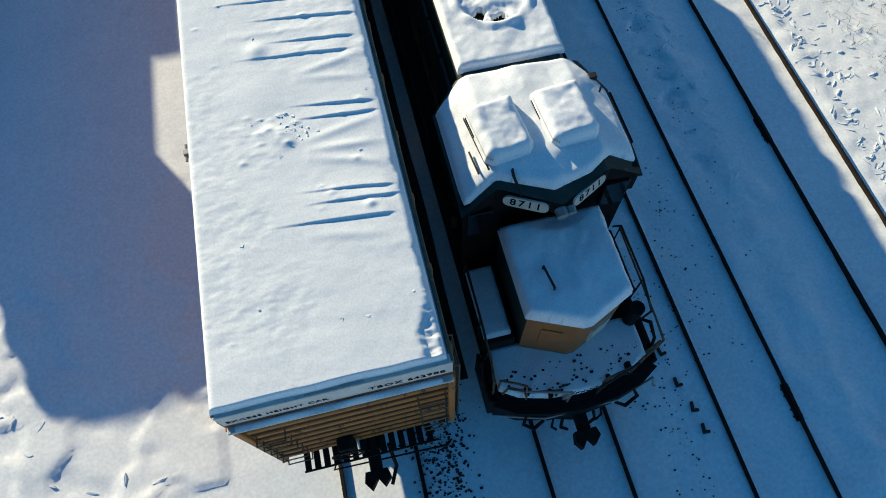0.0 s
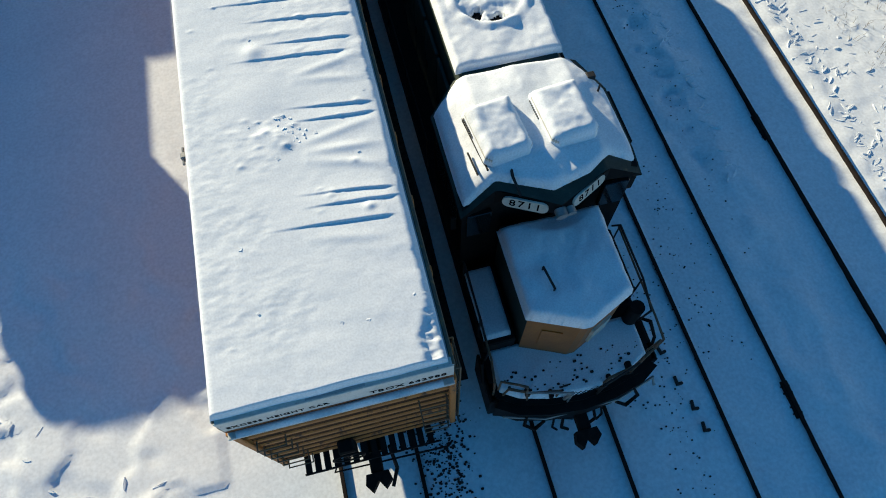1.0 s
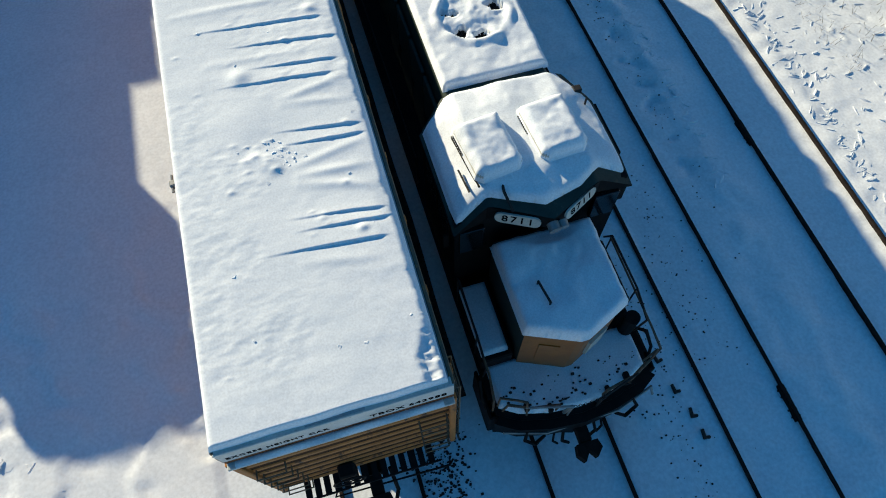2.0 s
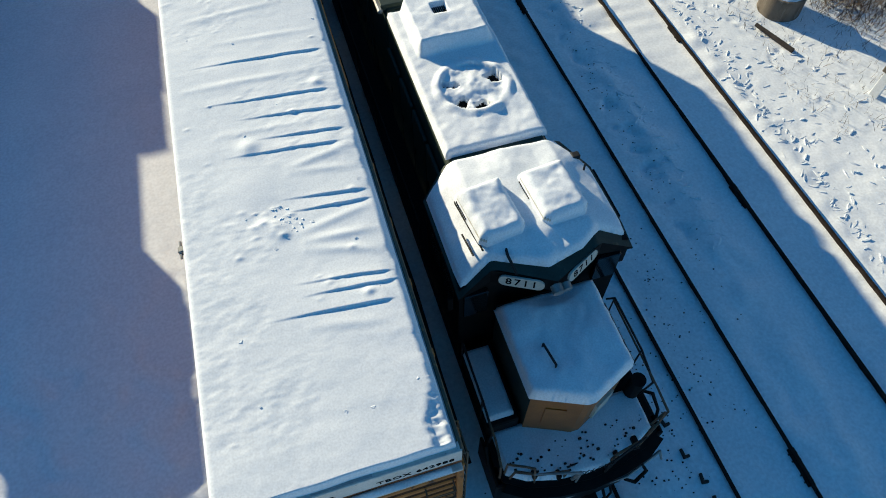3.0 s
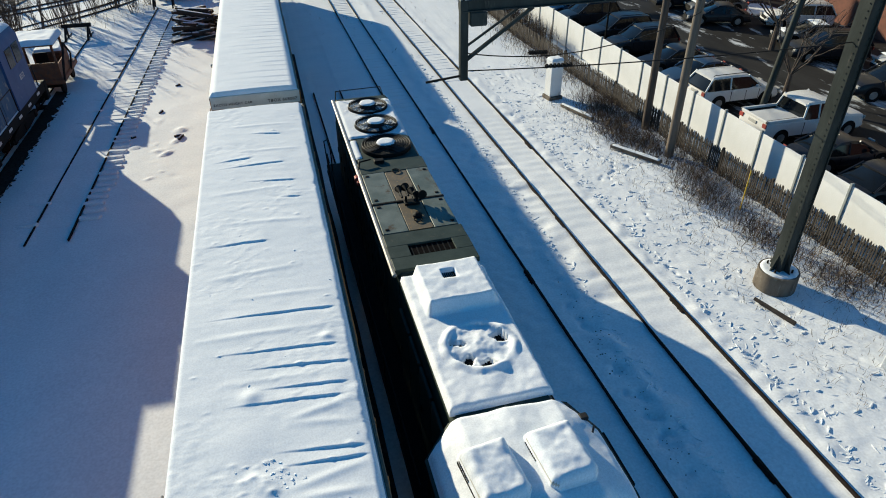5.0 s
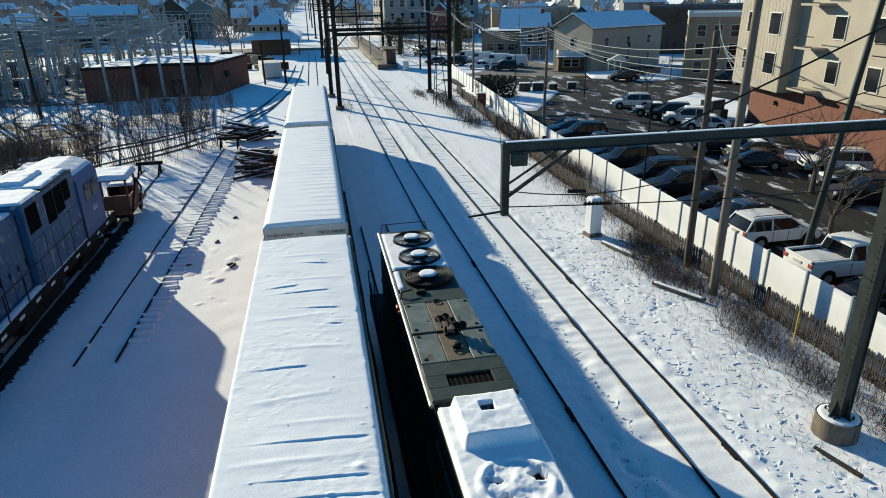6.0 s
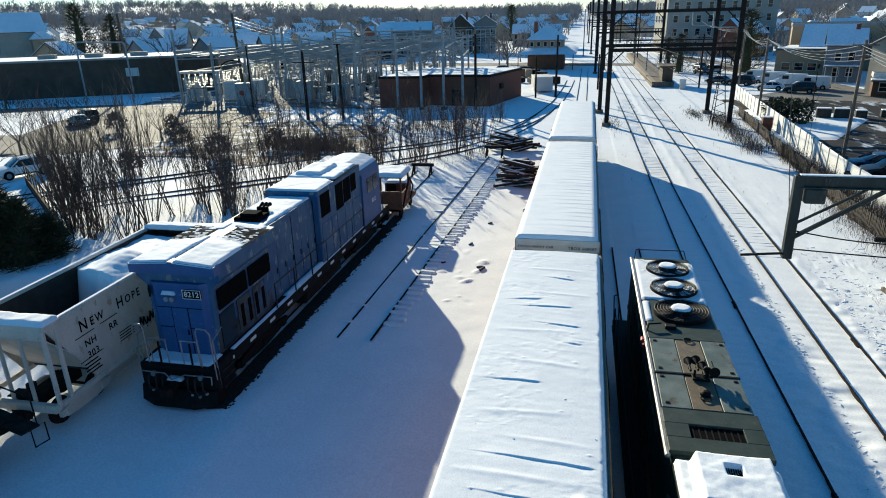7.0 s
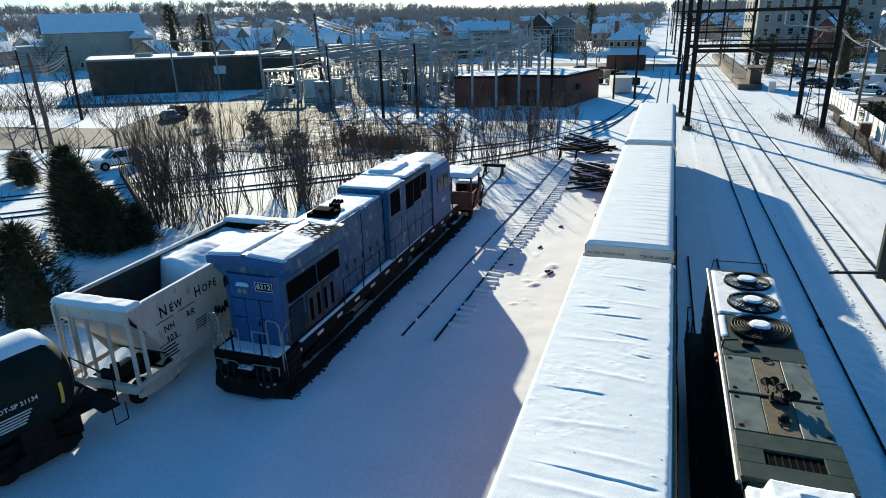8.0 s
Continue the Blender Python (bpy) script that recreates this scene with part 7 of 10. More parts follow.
# ---- signal cabinet, fallen timbers and a marker ----
cab2 = thing("signal_cabinet", "white metal signal cabinet with snow on top", "signal cabinet", pose(15.6, 29.6, 0, 0, 0, 8))
part("body", Shape().box(-0.36, 0.36, -0.32, 0.32, 0.12, 2.1, 0.03), VINYL, cab2)
part("door", Shape().box(-0.3, 0.3, -0.345, -0.32, 0.25, 1.95, 0.01), VINYL, cab2)
part("top_snow", snow_cap([(-0.38, 0.34), (-0.38, -0.34), (0.38, -0.34), (0.38, 0.34)], 2.1, 0.12, 0.06, 111.0, 0.1), SNOW, cab2, smooth=180)
part("plinth", Shape().box(-0.42, 0.42, -0.4, 0.4, -0.1, 0.12, 0.02), CONCRETE, cab2)
for px, py, ln, a in ((15.9, 27.0, 2.4, 108), (16.3, 21.5, 2.6, 120), ):
    t = tagged(part("fallen_timber", Shape().box(-ln / 2, ln / 2, -0.11, 0.11, -0.05, 0.12, 0.02), CONCRETE, at=pose(px, py, 0.05, 0, 0, a)), "pale old timber lying in the snow", "timber", "fallen timbers")
    part("timber_snow", snow_cap([(-ln * 0.48, 0.12), (-ln * 0.48, -0.06), (-ln * 0.1, -0.11), (ln * 0.47, -0.03), (ln * 0.47, 0.12)], 0.118, 0.06, 0.06, py, 0.07), SNOW, t, smooth=180)
mk = thing("marker_post", "yellow plastic marker post in the brush", "marker post", pose(17.9, 16.0, 0))
part("stake", Shape().cyl((0, 0, -0.1), (0.1, 0.1, 1.6), 0.025, 8), AMBER, mk)
tagged(part("fallen_pole", Shape().cyl((14.67, 10.85, 0.03), (15.12, 9.5, -0.02), 0.06, 8, 0.075), TIMBER), "thin old pole half buried in the snow", "pole")
mk = thing("meter_box", "pale trackside box on a stand, heaped with snow", "meter box", pose(16.35, 7.25, 0, 0, 0, 20) @ Matrix.Scale(1.25, 4))
part("body", Shape().box(-0.2, 0.2, -0.15, 0.15, 0.62, 1.0, 0.02), CONCRETE, mk)
part("stand", Shape().box(-0.14, 0.0, -0.1, 0.1, -0.1, 0.64, 0.01), VINYL, mk)
part("top_snow", snow_cap([(-0.2, 0.16), (-0.2, -0.16), (0.2, -0.16), (0.2, 0.16)], 1.0, 0.08, 0.05, 112.0, 0.08), SNOW, mk, smooth=180)


# ---- fences ----
def fence_x(y):
    return 19.2 - 0.045 * (y - 12) if y < 42 else 17.85 + 0.05 * (y - 42)


pf = thing("picket_fence", "grey weathered wooden picket fence with uneven tops", "picket fence", pose(0, 0, 0), kind="structure")
pm = [Shape().add([(-0.032, -0.012, -0.1), (0.032, -0.012, -0.1), (0.032, -0.012, h), (0, -0.012, h + 0.09), (-0.032, -0.012, h), (-0.032, 0.012, -0.1), (0.032, 0.012, -0.1), (0.032, 0.012, h), (0, 0.012, h + 0.09), (-0.032, 0.012, h)], [(0, 1, 2, 3, 4), (5, 6, 7, 8, 9), (0, 1, 6, 5), (1, 2, 7, 6), (2, 3, 8, 7), (3, 4, 9, 8), (4, 0, 5, 9)]).mesh("picket", PICKET) for h in (1.04, 1.08, 1.0)]
y = 4.0
rest = Shape()
while y < 88:
    m = pose(fence_x(y), y, rnd(-0.03, 0.02), rnd(-1.5, 1.5), rnd(-1.2, 1.2), 90 + rnd(-4, 4))
    if y < 35:
        part("picket", random.choice(pm), PICKET, pf, at=m)
    else:
        rest.m = m
        rest.box(-0.04, 0.04, -0.012, 0.012, -0.1, 1.08)
    y += 0.105 if y < 35 else 0.15
tagged(part("far_pickets", rest, PICKET, pf), kind="stuff")
for z in (0.35, 0.85):
    part("fence_rail", Shape().tube([(fence_x(q) + 0.04, q, z) for q in range(4, 89, 4)], 0.035, 4), PICKET, pf)
for q in range(4, 88, 3):
    part("fence_post", Shape().box(fence_x(q) + 0.02, fence_x(q) + 0.12, q - 0.05, q + 0.05, -0.1, 1.15, 0.01), PICKET, pf)
wf = thing("white_fence", "tall white vinyl privacy fence with grey posts", "privacy fence", pose(0, 0, 0), kind="structure")


def wall_x(y):
    return 20.15 if y < 50 else 20.15 + 0.055 * (y - 50)


vm = Shape().box(-0.03, 0.03, 0.0, 2.38, 0.05, 1.95, 0.01).mesh("panel", VINYL)
vp2 = Shape().box(-0.06, 0.06, -0.05, 0.05, -0.05, 2.05, 0.01).mesh("post", SUBSTEEL)
q = -6.0
while q < 105:
    a = math.degrees(math.atan2(wall_x(q) - wall_x(q + 2.44), 2.44))
    part("panel", vm, VINYL, wf, at=pose(wall_x(q), q + 0.03, 0, 0, 0, a))
    part("post", vp2, SUBSTEEL, wf, at=pose(wall_x(q) - 0.02, q, 0))
    q += 2.44


# ---- dry brush ----
def brush(name, area, n, hmin, hmax, label, mat=None, spread=0.35, thick=0.008):
    s = Shape()
    for _ in range(n):
        x, y = area()
        z = ground_height(x, y) - 0.02
        h = rnd(hmin, hmax)
        d = Vector((random.gauss(0, spread) * h, random.gauss(0, spread) * h, h))
        w = Vector((rnd(-1, 1), rnd(-1, 1), 0)).normalized() * thick * (1 + h)
        p = Vector((x, y, z))
        m = p + d * 0.55 + Vector((rnd(-0.06, 0.06), rnd(-0.06, 0.06), 0))
        s.add([p - w, p + w, m + w * 0.6, m - w * 0.6, p + d], [(0, 1, 2, 3), (3, 2, 4)])
        if h > 0.4:
            for _k in range(3):
                e = m + Vector((random.gauss(0, 0.22), random.gauss(0, 0.22), rnd(0.05, 0.3))) * h
                s.add([m - w * 0.5, m + w * 0.5, e], [(0, 1, 2)])
    return tagged(part(name, s, mat or DRYGRASS, fix=False), label, "brush", kind="stuff")


def strip_right():
    y = rnd(3, 62) if random.random() < 0.75 else rnd(62, 90)
    x = fence_x(y) - abs(random.gauss(0, 1.0 if y < 45 else 0.5)) + 0.6
    return x, y


def clump_right():
    c = random.choice([(17.2, 26.5), (17.0, 25.0), (17.8, 28.0), (16.8, 23.5), (17.5, 22.0), (17.8, 19.0), (17.2, 17.0), (17.5, 14.0), (18.0, 11.0)])
    return random.gauss(c[0], 0.6), random.gauss(c[1], 0.9)


brush("brush", strip_right, 9000, 0.15, 0.7, "dry brown weeds along the fence")
brush("brush", clump_right, 6500, 0.12, 0.6, "tangled dry brown brush in the snow", spread=0.6)
brush("brush", lambda: (rnd(14.2, 18.5), rnd(6, 30)), 2200, 0.08, 0.35, "thin dry grass stalks in the snow", thick=0.006)
brush("brush", lambda: (random.gauss(18.9, 0.35), rnd(38, 62)), 1500, 0.8, 1.9, "tall dry reeds by the fence", spread=0.12)

brush("brush", lambda: (random.gauss(17.0, 0.7), rnd(62, 86)), 1300, 0.3, 1.1, "dry weeds beside the portal legs", spread=0.35, thick=0.012)
brush("brush", lambda: (random.gauss(3.9, 0.6), random.gauss(79, 3.0)), 160, 0.2, 0.8, "dry weeds round the portal footing", spread=0.4, thick=0.012)
brush("brush", lambda: (random.gauss(14.6, 0.5), random.gauss(88, 2.0)), 260, 0.2, 0.6, "low dark scrub in the trackside snow", spread=0.6, thick=0.02)
brush("brush", lambda: (rnd(4, 15), rnd(40, 100)), 260, 0.08, 0.3, "single dry stalks along the tracks", spread=0.4, thick=0.012)

# ---- car park and streets ----
s = Shape()
s.sheet(list(np.arange(20.6, 66.1, 0.65)), list(np.arange(-30, 104, 0.67)), lambda x, y: -0.015 + 0.01 * wave(x, y, 0.4))
tagged(part("car_park", s, ASPHALT, smooth=180), "dark wet asphalt car park with patches of snow", "car park", kind="structure")
s = Shape()
s.sheet(list(np.arange(20.3, 21.4, 0.12)), list(np.arange(-20, 100, 0.25)), lambda x, y: max(-0.05, 0.22 * math.exp(-((x - 20.5) / 0.45) ** 2) * (0.6 + wave(x, y, 0.7, 3.0))))
tagged(part("snow_bank", s, SNOW, smooth=180), "low snow bank along the white fence", "snow bank", kind="stuff")


def island(name, poly, h, label, mat=SNOW):
    o = part(name, snow_cap(poly, 0.0, h, 0.5 if max(p[0] for p in poly) - min(p[0] for p in poly) < 25 else 1.0, rnd(0, 50), 0.8), mat, smooth=180)
    return tagged(o, label, "snow bank", kind="structure")


island("snow_island", [(37.5, 64), (37, 61), (41, 57), (48, 60), (52, 68), (50, 76), (44, 72)], 0.12, "snow-covered kerbed island in the car park")
island("snow_island", [(21.5, 92), (21.5, 70), (26, 70), (34, 84), (30, 92)], 0.15, "snow-covered verge at the car park's end")
island("snow_island", [(36, 45), (36, 41.5), (41, 41.5), (41, 45)], 0.15, "snow-covered island in the car park")
island("snow_verge", [(44, 96), (50, 90), (66, 92), (66, 104), (46, 104)], 0.2, "snowy pavement before the houses")


def street(name, poly, mat, label, z=0.0, step=1.5):
    o = part(name, patch(poly, step, lambda x, y, d: z + 0.01 * wave(x, y, 0.2)), mat, smooth=180)
    return tagged(o, label, "road", kind="structure")


street("bank", [(-30, 52), (-38, 56), (-47, 55), (-50, 61), (-44, 69), (-43, 77), (-36, 80), (-26, 76), (-20, 66), (-21, 60)], SOIL, "stony brown bank with streaks of snow", z=0.02)
street("gravel_yard", [(-74, 92), (-31, 92), (-27, 112), (-16, 112), (-20, 148), (-82, 146)], YARDGRAVEL, "grey gravel yard of the substation with patches of snow")
street("road", [(-190, 12), (-73, 50.5), (-56, 55), (-49, 60.0), (-43.5, 70), (-43.5, 78), (-58, 76), (-70, 66), (-92, 64), (-190, 30)], ROADSALT, "grey salted road with snowy edges")
street("road", [(-70, 66), (-58, 76), (-43.5, 78), (-44, 86), (-62, 100), (-80, 92)], ROADSALT, "grey salted yard road")
street("road", [(-170, 40), (-110, 79), (-75, 92), (-78, 96), (-112, 84), (-175, 50)], ROADSALT, "grey salted lane before the dark building")
street("road", [(24, 106), (66, 92), (80, 98), (80, 106), (46, 112), (40, 150), (30, 205), (24, 205), (32, 150), (34, 116)], ROADSALT, "wet street with parked vans")
street("road", [(-80, 180), (-14, 176), (24, 170), (24, 178), (-14, 186), (-80, 192)], ROADSALT, "snowy street by the station")
street("road", [(-250, 225), (-233, 222), (-370, 700), (-395, 700)], ROADSALT, "snowy side street climbing the hill", z=0.4, step=6)


# ---- vehicles ----
SILVERTRIM = material("plate_panel", (0.5, 0.5, 0.48), rough=0.5, bump=0)


def loft(stations):
    """A body symmetric about x = 0, skinned over half sections along y."""
    v, f = [], []
    n = 2 * len(stations[0][1])
    for y, half in stations:
        ring = [(x, y, z) for x, z in half] + [(-x, y, z) for x, z in reversed(half)]
        v += ring
    for i in range(len(stations) - 1):
        for k in range(n):
            a, b = i * n + k, i * n + (k + 1) % n
            f.append((a, b, b + n, a + n))
    f += [tuple(range(n)), tuple(range(len(v) - n, len(v)))]
    return Shape().add(v, f)


def vehicle(name, paint, kind, label, category, snow):
    dims = {"sedan": (4.6, 0.9, 0.62, 0.92, 1.45), "suv": (4.75, 0.95, 0.75, 1.08, 1.75), "pickup": (5.7, 1.0, 0.85, 1.15, 1.9), "van": (5.5, 1.0, 0.7, 1.15, 2.15)}
    L, w, zb, zw, zt = dims[kind]
    t = thing(name, label, category, pose(0, 0, -50))
    h = L / 2
    if kind == "van":
        st = [(-h, 0.9, 0.9), (-h + 0.06, zt - 0.12, 0.97), (-h + 0.3, zt, 1.0), (h - 2.1, zt, 1.0), (h - 1.75, zt - 0.10, 0.98), (h - 1.05, zw + 0.16, 0.98), (h - 0.4, zw, 0.95), (h - 0.08, zw - 0.2, 0.9), (h, 0.6, 0.82)]
    elif kind == "pickup":
        st = [(-h, zb, 0.92), (-h + 0.05, zw, 0.97), (-h + 0.4, zw, 1.0), (h - 1.5, zw, 1.0), (h - 0.5, zw - 0.06, 0.97), (h - 0.12, zw - 0.16, 0.9), (h, zb - 0.1, 0.84)]
    else:
        st = [(-h, zb, 0.84), (-h + 0.07, zw - 0.12, 0.92), (-h + 0.3, zw - 0.02, 0.97), (-h + 0.9, zw + 0.01, 1.0), (h - 1.4, zw + 0.0, 1.0), (h - 0.9, zw - 0.06, 0.98), (h - 0.45, zw - 0.15, 0.94), (h - 0.14, zb + 0.02, 0.87), (h, zb - 0.14, 0.78)]
    part("body", loft([(y, [(0.88 * k * w, 0.27), (k * w, 0.4), (1.0 * k * w, 0.55 * zz + 0.1), (0.975 * k * w, zz - 0.10), (0.90 * k * w, zz - 0.02), (0.6 * k * w, zz + 0.015)]) for y, zz, k in st]), paint, t, smooth=35)
    if kind != "van":
        c0, c1, r0, r1 = {"sedan": (-h + 0.55, h - 1.25, -h + 1.45, h - 2.2), "suv": (-h + 0.06, h - 1.25, -h + 0.5, h - 2.15), "pickup": (-h + 2.0, h - 1.5, -h + 2.2, h - 2.2)}[kind]
        q = (r0 + r1) / 2
        part("cabin_glass", loft([(c0, [(w * 0.9, zw - 0.05), (w * 0.88, zw), (w * 0.6, zw + 0.01)]), (r0, [(w * 0.94, zw - 0.05), (w * 0.80, zt - 0.13), (w * 0.66, zt - 0.05)]), (q, [(w * 0.96, zw - 0.05), (w * 0.81, zt - 0.10), (w * 0.68, zt - 0.02)]), (r1, [(w * 0.94, zw - 0.05), (w * 0.79, zt - 0.14), (w * 0.66, zt - 0.06)]), (c1, [(w * 0.9, zw - 0.06), (w * 0.86, zw - 0.02), (w * 0.6, zw - 0.01)])]), GLASS, t, "dark tinted glass", smooth=30)
        part("roof", loft([(r0 - 0.12, [(w * 0.80, zt - 0.17), (w * 0.74, zt - 0.09), (w * 0.5, zt - 0.06)]), (r0 + 0.1, [(w * 0.83, zt - 0.12), (w * 0.75, zt - 0.03), (w * 0.5, zt)]), (q, [(w * 0.84, zt - 0.10), (w * 0.76, zt - 0.0), (w * 0.5, zt + 0.03)]), (r1 - 0.1, [(w * 0.82, zt - 0.13), (w * 0.74, zt - 0.03), (w * 0.5, zt)]), (r1 + 0.1, [(w * 0.79, zt - 0.18), (w * 0.72, zt - 0.10), (w * 0.5, zt - 0.07)])]), paint, t, smooth=40)
        for sd in (-1, 1):
            m = (r0 + r1) / 2
            for a, b in ((c0, r0), (m, m), (c1, r1)):
                part("pillar", Shape().cyl((sd * w * 0.955, a, zw - 0.02), (sd * w * 0.79, b, zt - 0.04), 0.045, 6), paint, t)
        if kind == "pickup":
            part("bed_well", Shape().box(-w * 0.86, w * 0.86, -h + 0.12, -h + 1.9, zw + 0.002, zw + 0.012), BLACK, t)
            part("bed_rail", Shape().box(-w, -w * 0.86, -h, -h + 1.95, zw, zw + 0.12, 0.02).box(w * 0.86, w, -h, -h + 1.95, zw, zw + 0.12, 0.02).box(-w, w, -h, -h + 0.1, zw, zw + 0.12, 0.02), paint, t)
        if snow:
            part("roof_snow", snow_cap([(-w * 0.76, r1), (-w * 0.76, r0), (w * 0.76, r0), (w * 0.76, r1)], zt, 0.06, 0.12, rnd(0, 30), 0.15), SNOW, t, smooth=180)
            part("hood_snow", snow_cap([(-w * 0.85, h - 0.4), (-w * 0.85, c1 + 0.05), (w * 0.85, c1 + 0.05), (w * 0.85, h - 0.4)], zw - 0.02, 0.06, 0.12, rnd(0, 30), 0.2), SNOW, t, smooth=180)
    else:
        part("windshield", Shape().add([(-w * 0.86, h - 1.88, zt - 0.06), (w * 0.86, h - 1.88, zt - 0.06), (w * 0.9, h - 1.12, zw + 0.2), (-w * 0.9, h - 1.12, zw + 0.2)], [(0, 1, 2, 3)]), GLASS, t, at=pose(0, 0.06, 0.07))
        for sd in (-1, 1):
            part("side_window", Shape().box(min(sd * w * 0.96, sd * w * 1.02), max(sd * w * 0.96, sd * w * 1.02), h - 2.7, h - 1.7, zw + 0.15, zt - 0.25, 0.01), GLASS, t)
    for sd in (-1, 1):
        for yy in (-h + 0.95, h - 0.95):
            part("wheel_arch", Shape().cyl((sd * (w - 0.3), yy, 0.37), (sd * (w + 0.004), yy, 0.37), 0.43, 20), BLACK, t)
            wl = part("tyre", Shape().cyl((sd * (w - 0.2), yy, 0.35), (sd * (w + 0.02), yy, 0.35), 0.35, 18), BLACK, t)
            part("rim", Shape().cyl((sd * (w - 0.01), yy, 0.35), (sd * (w + 0.03), yy, 0.35), 0.22, 12), RAILPALE, wl)
        if kind == "suv":
            part("roof_rail", Shape().tube([(sd * w * 0.72, -h + 0.5, zt + 0.01), (sd * w * 0.72, -h + 0.6, zt + 0.07), (sd * w * 0.72, h - 2.2, zt + 0.07), (sd * w * 0.72, h - 2.1, zt)], 0.02, 5), BLACK, t)
        part("side_trim", Shape().box(min(sd * w * 0.97, sd * (w + 0.008)), max(sd * w * 0.97, sd * (w + 0.008)), -h + 1.4, h - 1.4, 0.30, 0.42, 0.01), BLACK, t)
        for dy in (-0.75, 0.15, 0.95):
            part("door_seam", Shape().box(min(sd * w * 0.98, sd * (w + 0.005)), max(sd * w * 0.98, sd * (w + 0.005)), dy - 0.012, dy + 0.012, 0.42, zw - 0.14), BLACK, t)
        part("headlight", Shape().box(min(sd * w * 0.55, sd * w * 0.93), max(sd * w * 0.55, sd * w * 0.93), h - 0.14, h - 0.02, zb - 0.08, zb + 0.08, 0.02), INSUL, t)
        part("tail_light", Shape().box(min(sd * w * 0.7, sd * w * 0.96), max(sd * w * 0.7, sd * w * 0.96), -h - 0.015, -h + 0.05, zb + 0.05, zb + 0.25, 0.01), RED, t)
        part("mirror", Shape().box(min(sd * w, sd * (w + 0.16)), max(sd * w, sd * (w + 0.16)), h - 1.75, h - 1.6, zw, zw + 0.14, 0.02), paint, t)
    part("front_grille", Shape().box(-w * 0.5, w * 0.5, h - 0.1, h + 0.012, zb - 0.16, zb + 0.02, 0.02), BLACK, t)
    part("tailgate_panel", Shape().box(-w * 0.28, w * 0.28, -h - 0.02, -h + 0.03, zb + 0.05, zb + 0.2, 0.01), SILVERTRIM, t)
    part("front_bumper", Shape().box(-w * 0.8, w * 0.8, h - 0.06, h + 0.04, 0.28, 0.48, 0.03), BLACK, t)
    part("rear_bumper", Shape().box(-w * 0.85, w * 0.85, -h - 0.04, -h + 0.06, 0.28, 0.48, 0.03), BLACK, t)
    return t


def paint(name, c):
    return material(name, c, [k * 0.9 for k in c], 0.4, scale=1, bump=0, coat=0.15, spec=0.35)


DARKP, WHITEP, SILVERP, BLUEP, GREYP = paint("dark_car_paint", (0.012, 0.013, 0.018)), paint("white_car_paint", (0.72, 0.72, 0.71)), paint("silver_car_paint", (0.45, 0.46, 0.47)), paint("blue_car_paint", (0.03, 0.06, 0.12)), paint("grey_car_paint", (0.12, 0.125, 0.13))
protos = {
    "dsedan": vehicle("car", DARKP, "sedan", "black sedan parked in the car park", "car", False),
    "bsedan": vehicle("car", BLUEP, "sedan", "dark blue sedan parked in the car park", "car", False),
    "gsedan": vehicle("car", GREYP, "sedan", "grey sedan with snow on its roof", "car", True),
    "wsedan": vehicle("car", WHITEP, "sedan", "white sedan with snow on its roof", "car", True),
    "dsuv": vehicle("car", DARKP, "suv", "black sport utility car parked in a row", "car", False),
    "wsuv": vehicle("car", WHITEP, "suv", "white sport utility car on the asphalt", "car", False),
    "ssuv": vehicle("car", SILVERP, "suv", "silver sport utility car with a snowy roof", "car", True),
    "pickup": vehicle("pickup_truck", WHITEP, "pickup", "white pickup truck with an open bed", "pickup truck", False),
    "van": vehicle("delivery_van", WHITEP, "van", "white delivery van parked along the street", "van", False),
}
fence_row = [("dsedan", 24.0, 15.2, -88), ("dsedan", 24.4, 18.2, -92), ("pickup", 25.2, 21.6, -90), ("wsuv", 24.6, 26.2, -90), ("bsedan", 24.5, 29.2, 92), ("dsedan", 24.4, 31.8, 90), ("dsuv", 24.3, 35.6, 88), ("dsuv", 24.2, 38.6, 90), ("dsuv", 24.0, 43.0, 90), ("bsedan", 24.2, 46.0, 90), ("dsedan", 24.5, 49.5, 90), ("dsuv", 24.4, 53.0, 90), ("bsedan", 24.4, 56.2, 90)]
middle_rows = [("wsuv", 37.2, 68.6, 72), ("wsuv", 38.5, 38.0, 70), ("gsedan", 36.2, 34.0, 72), ("dsuv", 35.0, 31.0, 72), ("dsedan", 33.5, 40.5, 70), ("ssuv", 38.0, 27.0, 75), ("gsedan", 37.2, 63.2, 62), ("dsuv", 37.6, 60.6, 62), ("ssuv", 38.0, 57.8, 62), ("wsedan", 38.2, 54.6, 62), ("dsuv", 34.0, 46.0, 80), ("ssuv", 37.5, 47.5, 75), ("gsedan", 35.4, 43.4, 80), ("dsuv", 33.5, 24.5, 75),
       ("dsedan", 51.0, 97.0, 80), ("gsedan", 54.5, 98.5, 80), ("dsuv", 60.5, 84.0, 20), ("dsedan", 47.5, 92.0, 80)]
street_row = [("van", 31.2, 130.5, 66), ("van", 33.0, 126.0, 66), ("van", 35.0, 121.6, 66), ("van", 37.2, 117.2, 66), ("dsuv", 27.5, 124, 60), ("gsedan", 24.4, 127, 55), ("dsedan", 24.5, 147, 20), ("ssuv", 27.0, 150, 20), ("dsedan", 26, 160, 15), ("wsedan", 30.5, 116, 75), ("dsuv", 34, 112, 75),
       ("wsuv", -50.0, 46.1, 152), ("wsuv", -52.5, 112.0, 80), ("dsedan", -47.0, 113.0, 85), ("dsuv", -70, 78, 60), ("gsedan", -68, 74, 60), ("wsedan", -42, 118, 80), ("dsuv", -14, 150, 60), ("gsedan", -17, 146, 60), ("dsedan", -20, 158, 60)]
